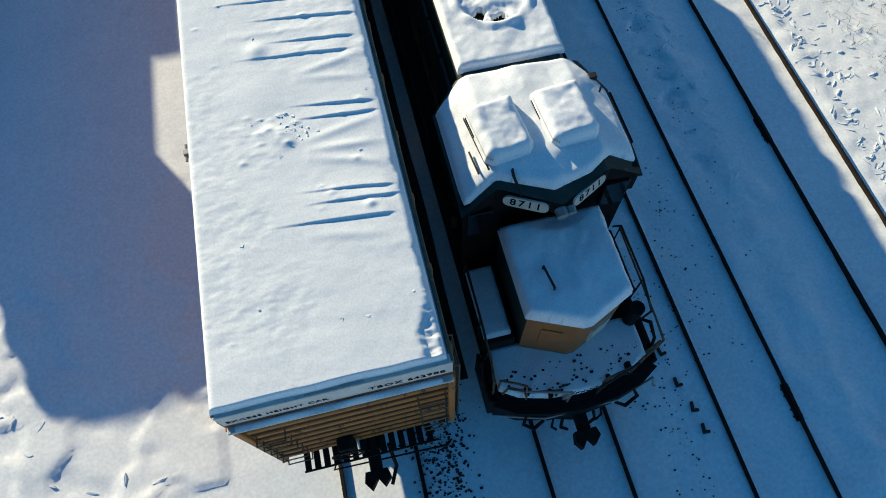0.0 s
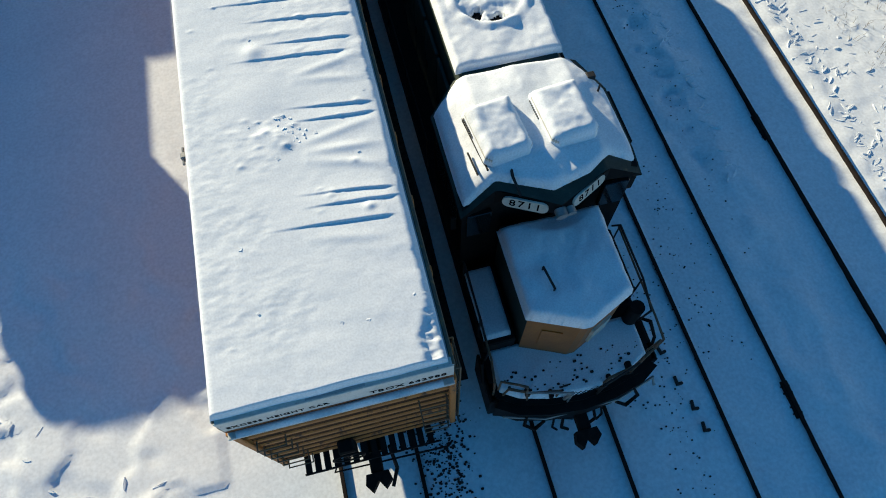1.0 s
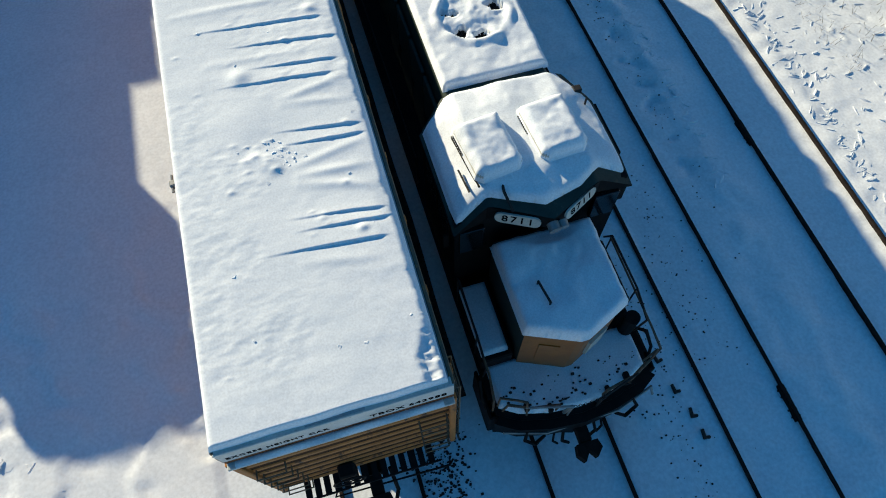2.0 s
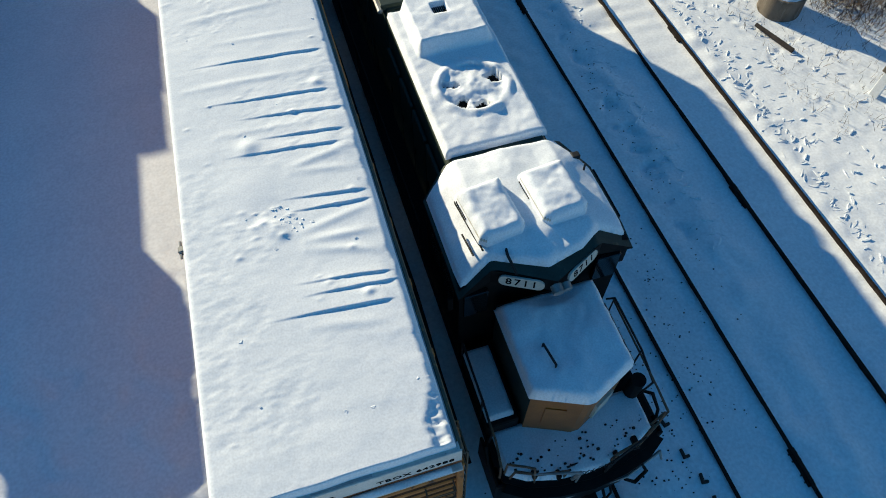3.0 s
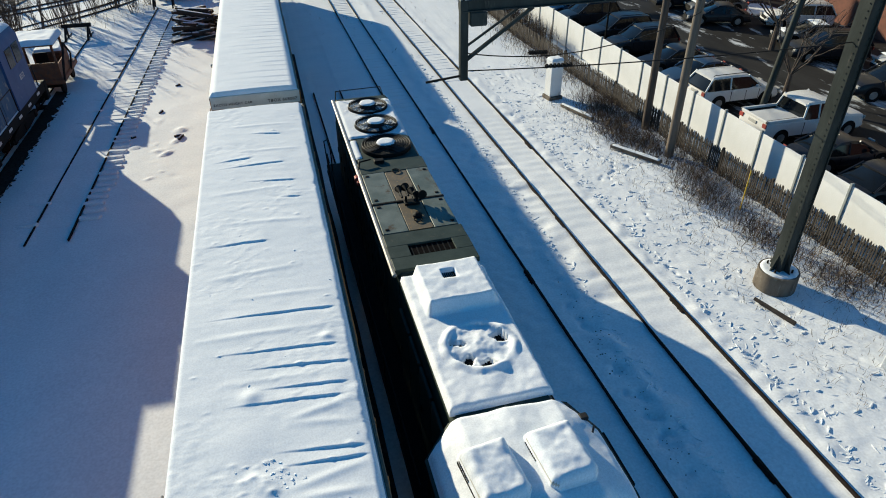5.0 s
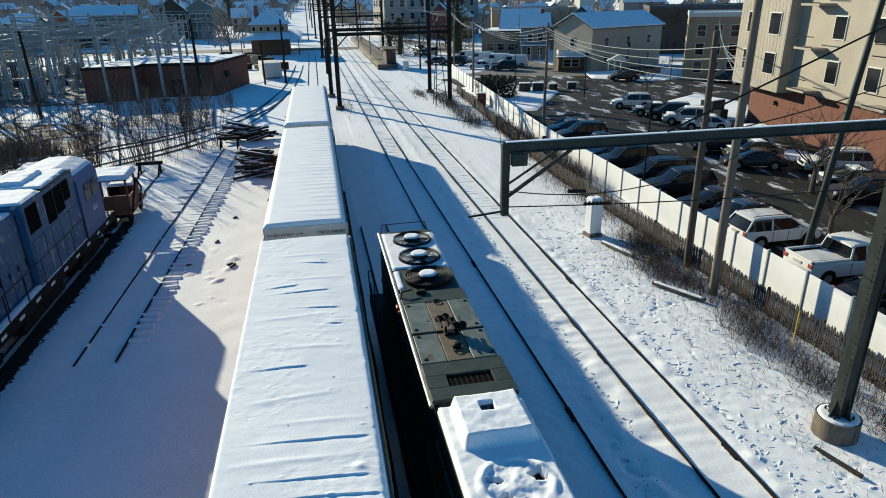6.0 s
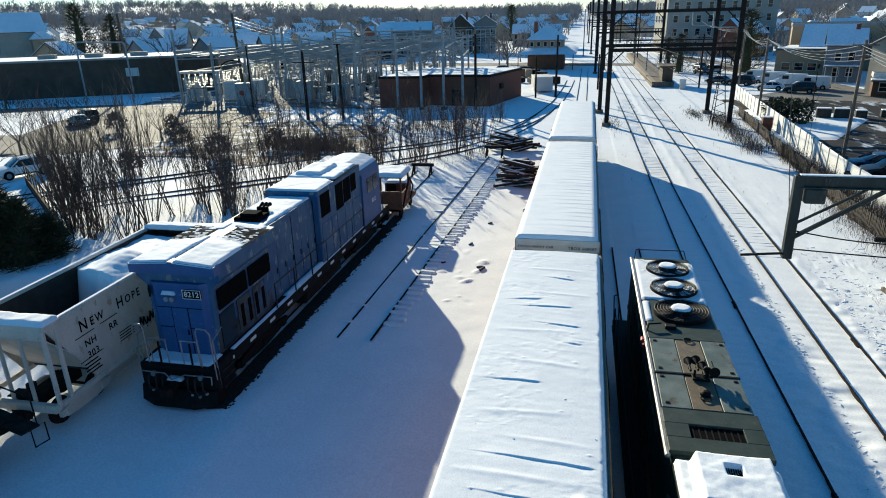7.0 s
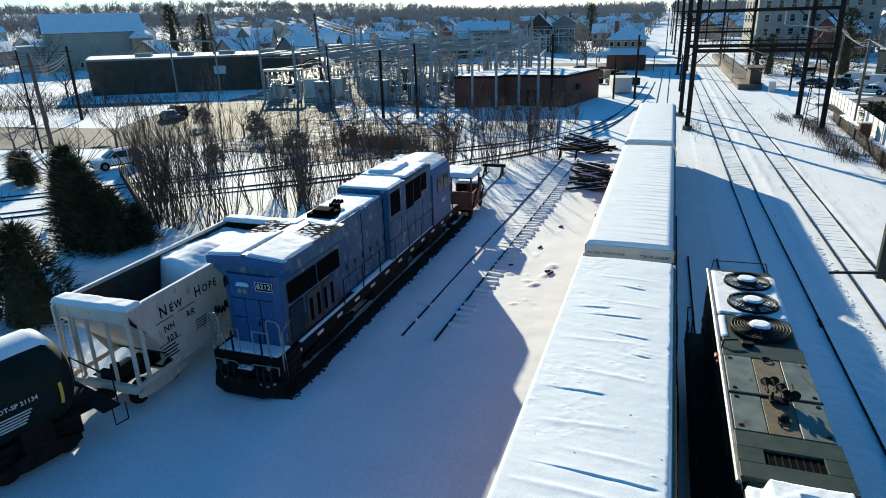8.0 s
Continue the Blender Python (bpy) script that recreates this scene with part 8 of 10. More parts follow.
seen = set()
for kind, x, y, a in fence_row + middle_rows + street_row:
    m = pose(x, y, 0.0, 0, 0, a)
    if kind in seen:
        copy_thing(protos[kind], m)
    else:
        protos[kind].matrix_basis = m
        seen.add(kind)

# ---- trees and bushes ----
def limb(s, p, d, length, r, depth, rng, twigs, droop=0.0):
    """A bent, tapered limb with side limbs."""
    n = 3
    pts = [p]
    for k in range(n):
        d = (d + Vector((rng.gauss(0, 0.13), rng.gauss(0, 0.13), rng.gauss(0.02, 0.08)))).normalized()
        pts.append(pts[-1] + d * length / n)
    for k in range(n):
        s.cyl(pts[k], pts[k + 1], r * (1 - 0.25 * k), 5 if r > 0.02 else 3, r * (1 - 0.25 * (k + 1)), cap=False)
    if depth > 0:
        for k in range(rng.randint(3, 4)):
            t = rng.uniform(0.35, 1.0) * n
            i = min(n - 1, int(t))
            q = pts[i].lerp(pts[i + 1], t - i)
            e = (d + Vector((rng.gauss(0, 0.55), rng.gauss(0, 0.55), rng.gauss(0.1, 0.3)))).normalized()
            limb(s if depth > 1 else twigs, q, e, length * rng.uniform(0.45, 0.7), r * 0.5, depth - 1, rng, twigs)


def shoot(s, p, d, length, r, rng, twigs):
    """A straight upright shoot with thin rising twigs."""
    n = 4
    pts = [p]
    for k in range(n):
        d = (d + Vector((rng.gauss(0, 0.06), rng.gauss(0, 0.06), 0.05))).normalized()
        pts.append(pts[-1] + d * length / n)
    for k in range(n):
        s.cyl(pts[k], pts[k + 1], r * (1 - 0.2 * k), 4, r * (1 - 0.2 * (k + 1)), cap=False)
    for k in range(rng.randint(13, 18)):
        t = rng.uniform(0.3, 0.98) * n
        i = min(n - 1, int(t))
        q = pts[i].lerp(pts[i + 1], t - i)
        e = (d * 0.9 + Vector((rng.gauss(0, 0.38), rng.gauss(0, 0.38), 0.35))).normalized()
        ln = length * rng.uniform(0.12, 0.3)
        m = q + e * ln * 0.5
        tip = m + (e + Vector((rng.gauss(0, 0.2), rng.gauss(0, 0.2), 0.25))).normalized() * ln * 0.5
        twigs.cyl(q, m, 0.010, 3, 0.008, cap=False)
        twigs.cyl(m, tip, 0.008, 3, 0.004, cap=False)
        if rng.random() < 0.6:
            twigs.cyl(m, m + (e + Vector((rng.gauss(0, 0.4), rng.gauss(0, 0.4), 0.3))).normalized() * ln * 0.45, 0.007, 3, 0.004, cap=False)


def bush_parts(rng, h, stems, spread):
    trunk, twigs = Shape(), Shape()
    for _ in range(stems):
        a = rng.uniform(0, 6.28)
        o = Vector((math.cos(a), math.sin(a), 0)) * rng.uniform(0, 0.45)
        d = Vector((math.cos(a) * spread * rng.random(), math.sin(a) * spread * rng.random(), 1)).normalized()
        shoot(trunk, o + Vector((0, 0, -0.1)), d, h * rng.uniform(0.5, 1.0), rng.uniform(0.016, 0.034), rng, twigs)
    return trunk, twigs


rng = random.Random(5)
bushes = []
for k in range(6):
    tr, tw = bush_parts(rng, rng.uniform(5.0, 6.8), rng.randint(7, 12), rng.uniform(0.25, 0.5))
    t = thing("bare_bush", "tall leafless multi-stemmed bush in the snow", "bush", pose(0, 0, -40), "bare bushes")
    part("trunk", tr, BARK, t, fix=False)
    part("crown", tw, TWIG, t, fix=False)
    bushes.append(t)
spots = []
for k in range(60):
    u = rng.random()
    x, y = -35 + 25 * u, 27.5 + 34 * u
    o = rng.choice((rng.gauss(-0.6, 0.8), rng.uniform(-2.2, 4.6)))
    spots.append((x - 0.8 * o + rng.gauss(0, 0.6), y + 0.6 * o + rng.gauss(0, 0.6), rng.uniform(0.6, 1.3) * (1.42 - 0.6 * u)))
spots += [(-26.2, 30.1, 1.35), (-20.9, 33.9, 1.1), (-17.2, 52.0, 0.9), (-29.2, 42.9, 1.1), (-24.0, 37.0, 1.2), (-13, 57, 0.7), (-11.6, 63, 0.7), (-10.5, 67, 0.75), (-12.2, 70, 0.6), (-47, 33, 0.8), (-44, 30, 0.7), (-28.0, 31.5, 1.3), (-22.5, 35.5, 1.15), (-31.5, 33.5, 1.2)]
for k in range(26):
    u = rng.random()
    spots.append((-34 + 25 * u + rng.gauss(0, 0.8), 70 + 9 * u + rng.gauss(0, 1.3), rng.uniform(0.5, 0.8)))
for k in range(9):
    spots.append((rng.uniform(-38, -31), rng.uniform(31, 38), rng.uniform(1.1, 1.4)))
used = 0
for x, y, sc in spots:
    if -x - 1.0 > 0.96 * (y + 2.0):
        continue  # the verge by the road stays open
    p = bushes[used % 6]
    sc *= 1.08 if x < -21 and y < 50 else 1.0
    m = pose(x, y, ground_height(x, y), 0, 0, rng.uniform(0, 360)) @ Matrix.Scale(sc, 4)
    if used < 6:
        p.matrix_basis = m
    else:
        copy_thing(p, pose(0, 0, 0)).matrix_basis = m
    used += 1
# rounded shrubs that keep their brown leaves
rs = Shape()
for k in range(900):
    a, b, r = rng.uniform(0, 6.28), rng.uniform(-0.6, 1.57), rng.uniform(0.55, 1.0)
    p = Vector((math.cos(a) * math.cos(b), math.sin(a) * math.cos(b), 0.95 * math.sin(b) + 0.2)) * r + Vector((0, 0, 0.55))
    rs.add([p + Vector((rng.gauss(0, 0.07), rng.gauss(0, 0.07), rng.gauss(0, 0.07))) for _ in range(3)], [(0, 1, 2)])
shrub = None
for x, y, sc in ((-58.2, 69.3, 1.5), (-43.5, 61.4, 1.25), (-40.1, 48.3, 1.15), (-35.8, 56.2, 1.4), (-31.5, 60.2, 1.3), (-47.5, 66.0, 1.2), (-52.0, 72.0, 1.1)):
    if shrub is None:
        shrub = thing("round_shrub", "round shrub with withered brown leaves", "shrub", pose(0, 0, 0), "round shrubs")
        part("crown", rs, TWIG, shrub, fix=False)
        part("trunk", Shape().cyl((0, 0, -0.1), (0, 0, 0.9), 0.06, 6), BARK, shrub)
        shrub.matrix_basis = pose(x, y, 0) @ Matrix.Scale(sc, 4)
    else:
        copy_thing(shrub, pose(0, 0, 0)).matrix_basis = pose(x, y, 0, 0, 0, 50 * sc) @ Matrix.Scale(sc, 4)
brush("brush", lambda: (lambda u, o: (-36 + 26 * u - 0.8 * o, 27 + 34.5 * u + 0.6 * o))(random.random(), random.gauss(0.5, 2.6)), 1300, 0.2, 0.8, "dry brown undergrowth among the bushes", spread=0.4, thick=0.008)
brush("brush", lambda: (lambda u, o: (-44 + 27 * u - 0.7 * o, 50 + 24 * u + 0.7 * o))(random.random(), random.gauss(2.0, 1.2)), 1200, 0.3, 1.2, "brown brush on the bank behind the curved tracks", spread=0.5, thick=0.012)
brush("brush", lambda: (random.gauss(-27, 2.4), random.gauss(60.5, 0.8)), 900, 0.5, 1.9, "dense brown brush on the bank", spread=0.3, thick=0.018)


brush("brush", lambda: (rnd(-150, -84), rnd(74, 100)), 2600, 0.3, 1.3, "brown scrub in the snowy field", spread=0.4, thick=0.03)


def street_tree(x, y, h, seed, label):
    r = random.Random(seed)
    t = thing("bare_tree", label, "tree", pose(x, y, 0), "bare trees")
    tr, tw = Shape(), Shape()
    tr.cyl((0, 0, -0.1), (0, 0, h * 0.3), 0.16 * h / 5, 8, 0.11 * h / 5)
    for k in range(8):
        a = k * 0.785 + r.uniform(-0.3, 0.3)
        limb(tr, Vector((0, 0, h * 0.28)), Vector((math.cos(a) * 0.8, math.sin(a) * 0.8, 1)).normalized(), h * 0.62, 0.05 * h / 5, 2, r, tw)
    part("trunk", tr, BARK, t, fix=False)
    part("crown", tw, TWIG, t, fix=False)
    return t


street_tree(-58.4, 54.4, 5.0, 3, "small leafless street tree beside the road")
street_tree(-68.5, 49.8, 4.2, 4, "small leafless street tree beside the road")
street_tree(-41.5, 33.0, 6.5, 6, "leafless tree on the snowy bank")
street_tree(-33.0, 18.5, 5.5, 7, "leafless tree on the snowy bank")
street_tree(44.9, 79.6, 4.6, 8, "small leafless tree on the snowy island")
street_tree(33.0, 33.5, 6.0, 9, "leafless tree in the car park")
street_tree(27.5, 25.5, 5.0, 10, "slim leafless tree beside the white fence")
street_tree(-48, 64, 4.0, 12, "small leafless tree beside the road")


def conifer(x, y, h, r, seed, label, snow=False):
    g = random.Random(seed)
    t = thing("conifer", label, "conifer", pose(x, y, 0), "conifers")
    part("trunk", Shape().cyl((0, 0, -0.1), (0, 0, h * 0.9), 0.13, 8, 0.03), BARK, t)
    s = Shape()
    n = int((5200 if y < 60 else 1800) * (h / 5 if y < 60 else 1))
    small = 1.0 if y < 60 else 0.85 * h / 5
    for _ in range(n):
        u = g.random() ** 0.9
        z = h * (0.02 + 0.98 * u)
        a = g.uniform(0, 6.28)
        lobe = 1 + 0.24 * math.sin(3 * a + seed) * math.sin(7 * u + seed) + 0.10 * math.sin(8 * a + 11 * u)
        rr = r * min(1.0, (1 - u) ** 0.62 * 1.05) * lobe * g.uniform(0.62, 1.06) + 0.04
        p = Vector((math.cos(a) * rr, math.sin(a) * rr, z))
        out = Vector((math.cos(a) + g.gauss(0, 0.5), math.sin(a) + g.gauss(0, 0.5), g.gauss(0.5, 0.35))) * g.uniform(0.16, 0.62) * small
        side = Vector((-math.sin(a) + g.gauss(0, 0.3), math.cos(a), g.gauss(0, 0.5))) * g.uniform(0.02, 0.055) * small
        s.add([p - side, p + side, p + out], [(0, 1, 2)])
    for k in range(9):
        u, a = 0.05 + 0.1 * k, k * 2.4
        s.cyl((0, 0, h * u), (math.cos(a) * r * 0.75 * (1 - u), math.sin(a) * r * 0.75 * (1 - u), h * u + 0.4), 0.05, 5, 0.01)
    core = [(r * (0.6 if y < 60 else 0.32) * (1 - q) ** 0.62 + 0.02, h * (0.03 + 0.93 * q)) for q in (0, 0.15, 0.3, 0.45, 0.6, 0.75, 0.9, 1.0)]
    for (ra, za), (rb, zb) in zip(core, core[1:]):
        s.cyl((0, 0, za), (0, 0, zb), ra, 11, rb, cap=False)
    part("foliage", s, NEEDLE, t, fix=False, smooth=180)
    return t


tg = random.Random(31)
for k in range(13):
    street_tree(tg.uniform(-150, -86), tg.uniform(66, 100), tg.uniform(4.5, 8.0), 60 + k, "leafless roadside tree in the snowy field")
for cx, cy, ch2, cr, cs in ((-32.4, 25.6, 6.4, 1.5, 1), (-31.2, 25.0, 5.9, 1.5, 3), (-29.9, 24.5, 5.2, 1.6, 14), (-28.6, 24.6, 4.3, 1.5, 15), (-28.3, 26.0, 3.0, 1.2, 16)):
    conifer(cx, cy, ch2, cr, cs, "dark dense conifer in a row at the yard's edge")
conifer(-26.6, 17.4, 4.6, 1.9, 2, "olive-brown conifer behind the hopper car")
conifer(-52.0, 38.0, 2.9, 0.8, 4, "small dark conifer by the road")
conifer(-55.0, 39.5, 2.4, 0.8, 5, "small dark conifer by the road")
conifer(20.2, 150.0, 8.0, 2.6, 6, "dark conifer beside the platform")
conifer(18.5, 158.0, 7.0, 2.4, 7, "dark conifer beside the platform")
conifer(-37.6, 333.0, 17.5, 4.0, 8, "tall dark conifer among the houses")
conifer(-150, 172, 19.0, 4.6, 9, "tall dark conifer beside the yellow building")
conifer(-143, 178, 16.0, 4.2, 13, "tall dark conifer beside the yellow building")
conifer(33.0, 147.0, 12.5, 3.6, 10, "dark conifer by the street")
conifer(39.0, 176.0, 10.0, 3.0, 11, "dark conifer by the street")
hd = thing("hedge", "dark clipped hedge with brown tips", "hedge", pose(24.3, 81.6, 0, 0, 0, -38))
s = Shape()
for _ in range(2600):
    p = Vector((rng.uniform(-2.6, 2.6), rng.uniform(-1.6, 1.6), rng.uniform(0, 2.7)))
    q = [p + Vector((rng.gauss(0, 0.14), rng.gauss(0, 0.14), rng.gauss(0, 0.14))) for _ in range(3)]
    s.add(q, [(0, 1, 2)])
part("foliage", s, NEEDLE, hd, fix=False)
part("stem", Shape().cyl((0, 0, -0.1), (0, 0, 2.0), 0.1, 6), BARK, hd)

for bx, by, bw, bh in ((29.2, 84.8, 1.6, 1.2), (31.1, 84.5, 1.6, 1.2), (33.5, 85.2, 1.2, 0.9), (36.7, 86.3, 1.2, 0.8)):
    t = thing("utility_box", "dark grey metal utility box with snow on top", "utility box", pose(bx, by, 0, 0, 0, -12), "utility boxes")
    part("body", Shape().box(-bw / 2, bw / 2, -0.5, 0.5, 0, bh, 0.05), STEEL, t)
    part("door", Shape().box(-bw / 2 + 0.1, bw / 2 - 0.1, -0.53, -0.49, 0.15, bh - 0.15, 0.01), STEEL, t)
    part("lid_snow", Shape().box(-bw / 2, bw / 2, -0.5, 0.5, bh, bh + 0.1, 0.04), SNOW_FAR, t)

# ---- low retaining wall and fence by the bushes ----
rw = thing("retaining_wall", "dark low retaining wall with a wire fence", "retaining wall", pose(0, 0, 0), kind="structure")
a, b = Vector((-46.8, 43.2, 0)), Vector((-28.7, 28.2, 0))
d = (b - a).normalized()
ang = math.degrees(math.atan2(d.y, d.x))
part("wall_face", Shape().box(0, (b - a).length, -0.12, 0.12, -0.2, 0.75, 0.02), UNDER, rw, at=pose(a.x, a.y, 0, 0, 0, ang))
for k in range(13):
    p = a.lerp(b, k / 12)
    part("fence_post", Shape().cyl((p.x, p.y, 0.7), (p.x, p.y, 2.0), 0.04, 6), UNDER, rw)
s = Shape()
for z in (0.95, 1.3, 1.65, 1.98):
    s.cyl(a + Vector((0, 0, z)), b + Vector((0, 0, z)), 0.015, 4)
part("fence_wire", s, UNDER, rw)
island("snow_mound", [(-33, 24), (-29.5, 20.5), (-24, 24), (-27, 29), (-31, 30)], 0.9, "drifted snow bank beside the conifers")


# ---- buildings ----
def windows_on(parent, length, height, cols, rows, y, size, sill=1.0, at=None, glass=None, first=0.8):
    """Framed windows in rows on a wall that faces -y in its own frame."""
    fm = Shape().box(-size[0] / 2 - 0.1, size[0] / 2 + 0.1, -0.06, 0.02, -0.1, size[1] + 0.1).mesh("window", WHITEBAND)
    gm = Shape().box(-size[0] / 2, size[0] / 2, -0.075, -0.05, 0.0, size[1] / 2 - 0.03).box(-size[0] / 2, size[0] / 2, -0.075, -0.05, size[1] / 2 + 0.03, size[1]).mesh("pane", GLASS)
    for r in range(rows):
        for c in range(cols):
            x = first + (length - 2 * first) * (c + 0.5) / cols
            z = sill + r * (height - sill) / rows
            w = part("window", fm, WHITEBAND, parent, at=(at or Matrix()) @ pose(x, y, z))
            part("pane", gm, GLASS, w)


def gable_roof(parent, x0, x1, y0, y1, z, rise, mat, eave=0.4, axis="x", snow=True):
    """Two slopes with thickness; snow lies on them."""
    prof = lambda o, a, b: [(a - eave, z - eave * rise / ((b - a) / 2)), ((a + b) / 2, z + rise), (b + eave, z - eave * rise / ((b - a) / 2)), (b + eave, z - eave * rise / ((b - a) / 2) + o), ((a + b) / 2, z + rise + o * 1.15), (a - eave, z - eave * rise / ((b - a) / 2) + o)]
    if axis == "x":
        r = part("roof", Shape().across(prof(0.16, y0, y1), x0 - eave, x1 + eave), mat, parent)
        if snow:
            part("roof_snow", Shape().across([(p, q + 0.16) for p, q in prof(0.14, y0, y1)], x0 - eave * 0.8, x1 + eave * 0.8), SNOW_FAR, r, "snow-covered slopes")
    else:
        r = part("roof", Shape().along(prof(0.16, x0, x1), y0 - eave, y1 + eave), mat, parent)
        if snow:
            part("roof_snow", Shape().along([(p, q + 0.16) for p, q in prof(0.14, x0, x1)], y0 - eave * 0.8, y1 + eave * 0.8), SNOW_FAR, r, "snow-covered slopes")
    return r


def house(name, label, wall, roofm, L, W, H, rise, cols, rows, axis="x", at=None, chimney=True, porch=False, group="town houses", wsize=(0.9, 1.4), category="house", plain=False):
    t = thing(name, label, category, at, group)
    body = Shape().box(0, L, 0, W, -0.5, H)
    if axis == "x":
        body.add([(0.0, 0, H), (0.0, W, H), (0.0, W / 2, H + rise), (L, 0, H), (L, W, H), (L, W / 2, H + rise)], [(0, 1, 2), (3, 4, 5), (0, 2, 5, 3), (1, 4, 5, 2)])
    else:
        body.add([(0, 0.0, H), (L, 0.0, H), (L / 2, 0.0, H + rise), (0, W, H), (L, W, H), (L / 2, W, H + rise)], [(0, 1, 2), (3, 4, 5), (0, 2, 5, 3), (1, 4, 5, 2)])
    wl = part("wall", body, wall, t)
    gable_roof(t, 0, L, 0, W, H, rise, roofm, axis=axis)
    if plain:
        gm = Shape().box(-0.5, 0.5, -0.06, 0.02, 0.0, 1.5, 0.02).mesh("window", GLASS)
        for r in range(rows):
            for c in range(cols):
                part("window", gm, GLASS, t, at=pose(L * (c + 0.5) / cols, 0, 1.0 + r * (H - 1) / rows))
            for c in range(2):
                part("window", gm, GLASS, t, at=pose(0, W * (c + 0.5) / 2, 1.0 + r * (H - 1) / rows, 0, 0, -90))
        if porch:
            part("porch_roof", Shape().box(0, L, -2.0, 0, H * 0.42, H * 0.42 + 0.25, 0.05), SNOW_FAR, t)
        return t
    windows_on(t, L, H, cols, rows, 0.0, wsize)
    windows_on(t, W, H, max(1, int(cols * W / L)), rows, 0.0, wsize, at=Matrix.Translation((0, W, 0)) @ pose(0, 0, 0, 0, 0, -90))
    windows_on(t, W, H, max(1, int(cols * W / L)), rows, 0.0, wsize, at=Matrix.Translation((L, 0, 0)) @ pose(0, 0, 0, 0, 0, 90))
    if chimney:
        part("chimney", Shape().box(L * 0.7, L * 0.7 + 0.7, W * 0.45, W * 0.45 + 0.6, H, H + rise + 1.0, 0.03), BRICK, t)
    if porch:
        p = part("porch_roof", Shape().box(0, L, -2.0, 0, H * 0.42, H * 0.42 + 0.15, 0.02), roofm, t)
        part("porch_snow", Shape().box(0, L, -2.0, 0, H * 0.42 + 0.15, H * 0.42 + 0.3, 0.05), SNOW_FAR, p)
        for k in range(4):
            part("porch_post", Shape().box(0.1 + k * (L - 0.3) / 3, 0.25 + k * (L - 0.3) / 3, -1.95, -1.8, 0, H * 0.42), WHITEBAND, t)
    return t


def flat_block(name, label, wall, poly, H, category="building", parapet=0.4, rim=None, group="flat-roofed buildings", at=None, roof_snow=True):
    t = thing(name, label, category, at, group)
    part("wall", Shape().prism(poly, -0.5, H), wall, t)
    c = (sum(p[0] for p in poly) / len(poly), sum(p[1] for p in poly) / len(poly))
    ins = [(c[0] + (x - c[0]) * 0.985, c[1] + (y - c[1]) * 0.985) for x, y in poly]
    part("roof", Shape().prism(ins, H, H + 0.14), SNOW_FAR if roof_snow else ROOFMETAL, t, "flat roof under snow")
    n = len(poly)
    for i in range(n):
        a, b = Vector((*poly[i], 0)), Vector((*poly[(i + 1) % n], 0))
        d = (b - a).normalized()
        ang = math.degrees(math.atan2(d.y, d.x))
        part("parapet", Shape().box(0, (b - a).length, -0.12, 0.12, H - 0.25, H + parapet, 0.03), rim or WHITEBAND, t, at=pose(a.x, a.y, 0, 0, 0, ang))
    return t


TANWALL = material("tan_siding", (0.33, 0.255, 0.165), (0.28, 0.215, 0.14), 0.8, scale=0.5, fine=8)
CREAM = material("cream_stucco", (0.37, 0.335, 0.27), (0.32, 0.285, 0.23), 0.8, scale=0.5, fine=8)
GREYWALL = material("grey_siding", (0.22, 0.22, 0.205), (0.17, 0.17, 0.16), 0.8, scale=0.5, fine=8)
WHITEWALL = material("white_siding", (0.58, 0.57, 0.54), (0.50, 0.49, 0.46), 0.8, scale=0.5, fine=8)
DARKWALL = material("dark_block_wall", (0.062, 0.043, 0.030), (0.085, 0.062, 0.044), 0.85, scale=0.6, fine=6)
SLATE = material("dark_slate_roof", (0.06, 0.062, 0.068), (0.09, 0.09, 0.095), 0.8, scale=1)
BROWNWALL = material("brown_wood_wall", (0.125, 0.064, 0.037), (0.095, 0.05, 0.03), 0.85, scale=1)
CONCWALL = material("pale_concrete_wall", (0.33, 0.31, 0.27), (0.27, 0.255, 0.225), 0.85, scale=0.3, fine=5)

# brick control building of the substation
bp = [(-30.2, 93.0), (-23.5, 93.8), (-23.2, 96.2), (-13.5, 95.0), (-10.1, 108.1), (-26.7, 109.6)]
bb = flat_block("brick_control_building", "low red-brown brick building with a snowy flat roof", BRICK, bp, 4.5, parapet=0.12, rim=DARKSTEEL)
part("door", Shape().box(0, 1.6, -0.06, 0.05, 0, 2.4, 0.02), DARKSTEEL, bb, at=pose(-19.5, 95.72, 0, 0, 0, -7))
part("wall_lamp", Shape().box(-0.2, 0.2, -0.3, 0, 2.4, 2.9, 0.04), INSUL, bb, at=pose(-15.6, 95.2, 0, 0, 0, -7))
part("vent_box", Shape().box(-0.5, 0.5, -0.35, 0, 2.2, 3.0, 0.04), DARKSTEEL, bb, at=pose(-12.4, 99.0, 0, 0, 0, 75))
part("pale_panel", Shape().box(0, 6.2, -0.05, 0.02, 0.1, 3.9), BROWNWALL, bb, at=pose(-19.8, 95.76, 0, 0, 0, -7))
tagged(part("white_trailer", Shape().box(-1.6, 1.6, -3, 3, 0.2, 2.6, 0.05), WHITEWALL, at=pose(-7.2, 116, 0, 0, 0, 10)), "white equipment trailer beside the brick building", "trailer")

# ---- substation of grey steel ----
sub = thing("substation_frame", "grey steel substation gantry of posts and beams", "substation", pose(0, 0, 0))


def sub_pt(u, v):
    """Plan position inside the substation yard."""
    return -72 + 50 * u - 4 * v, 92 + 6 * u + 52 * v


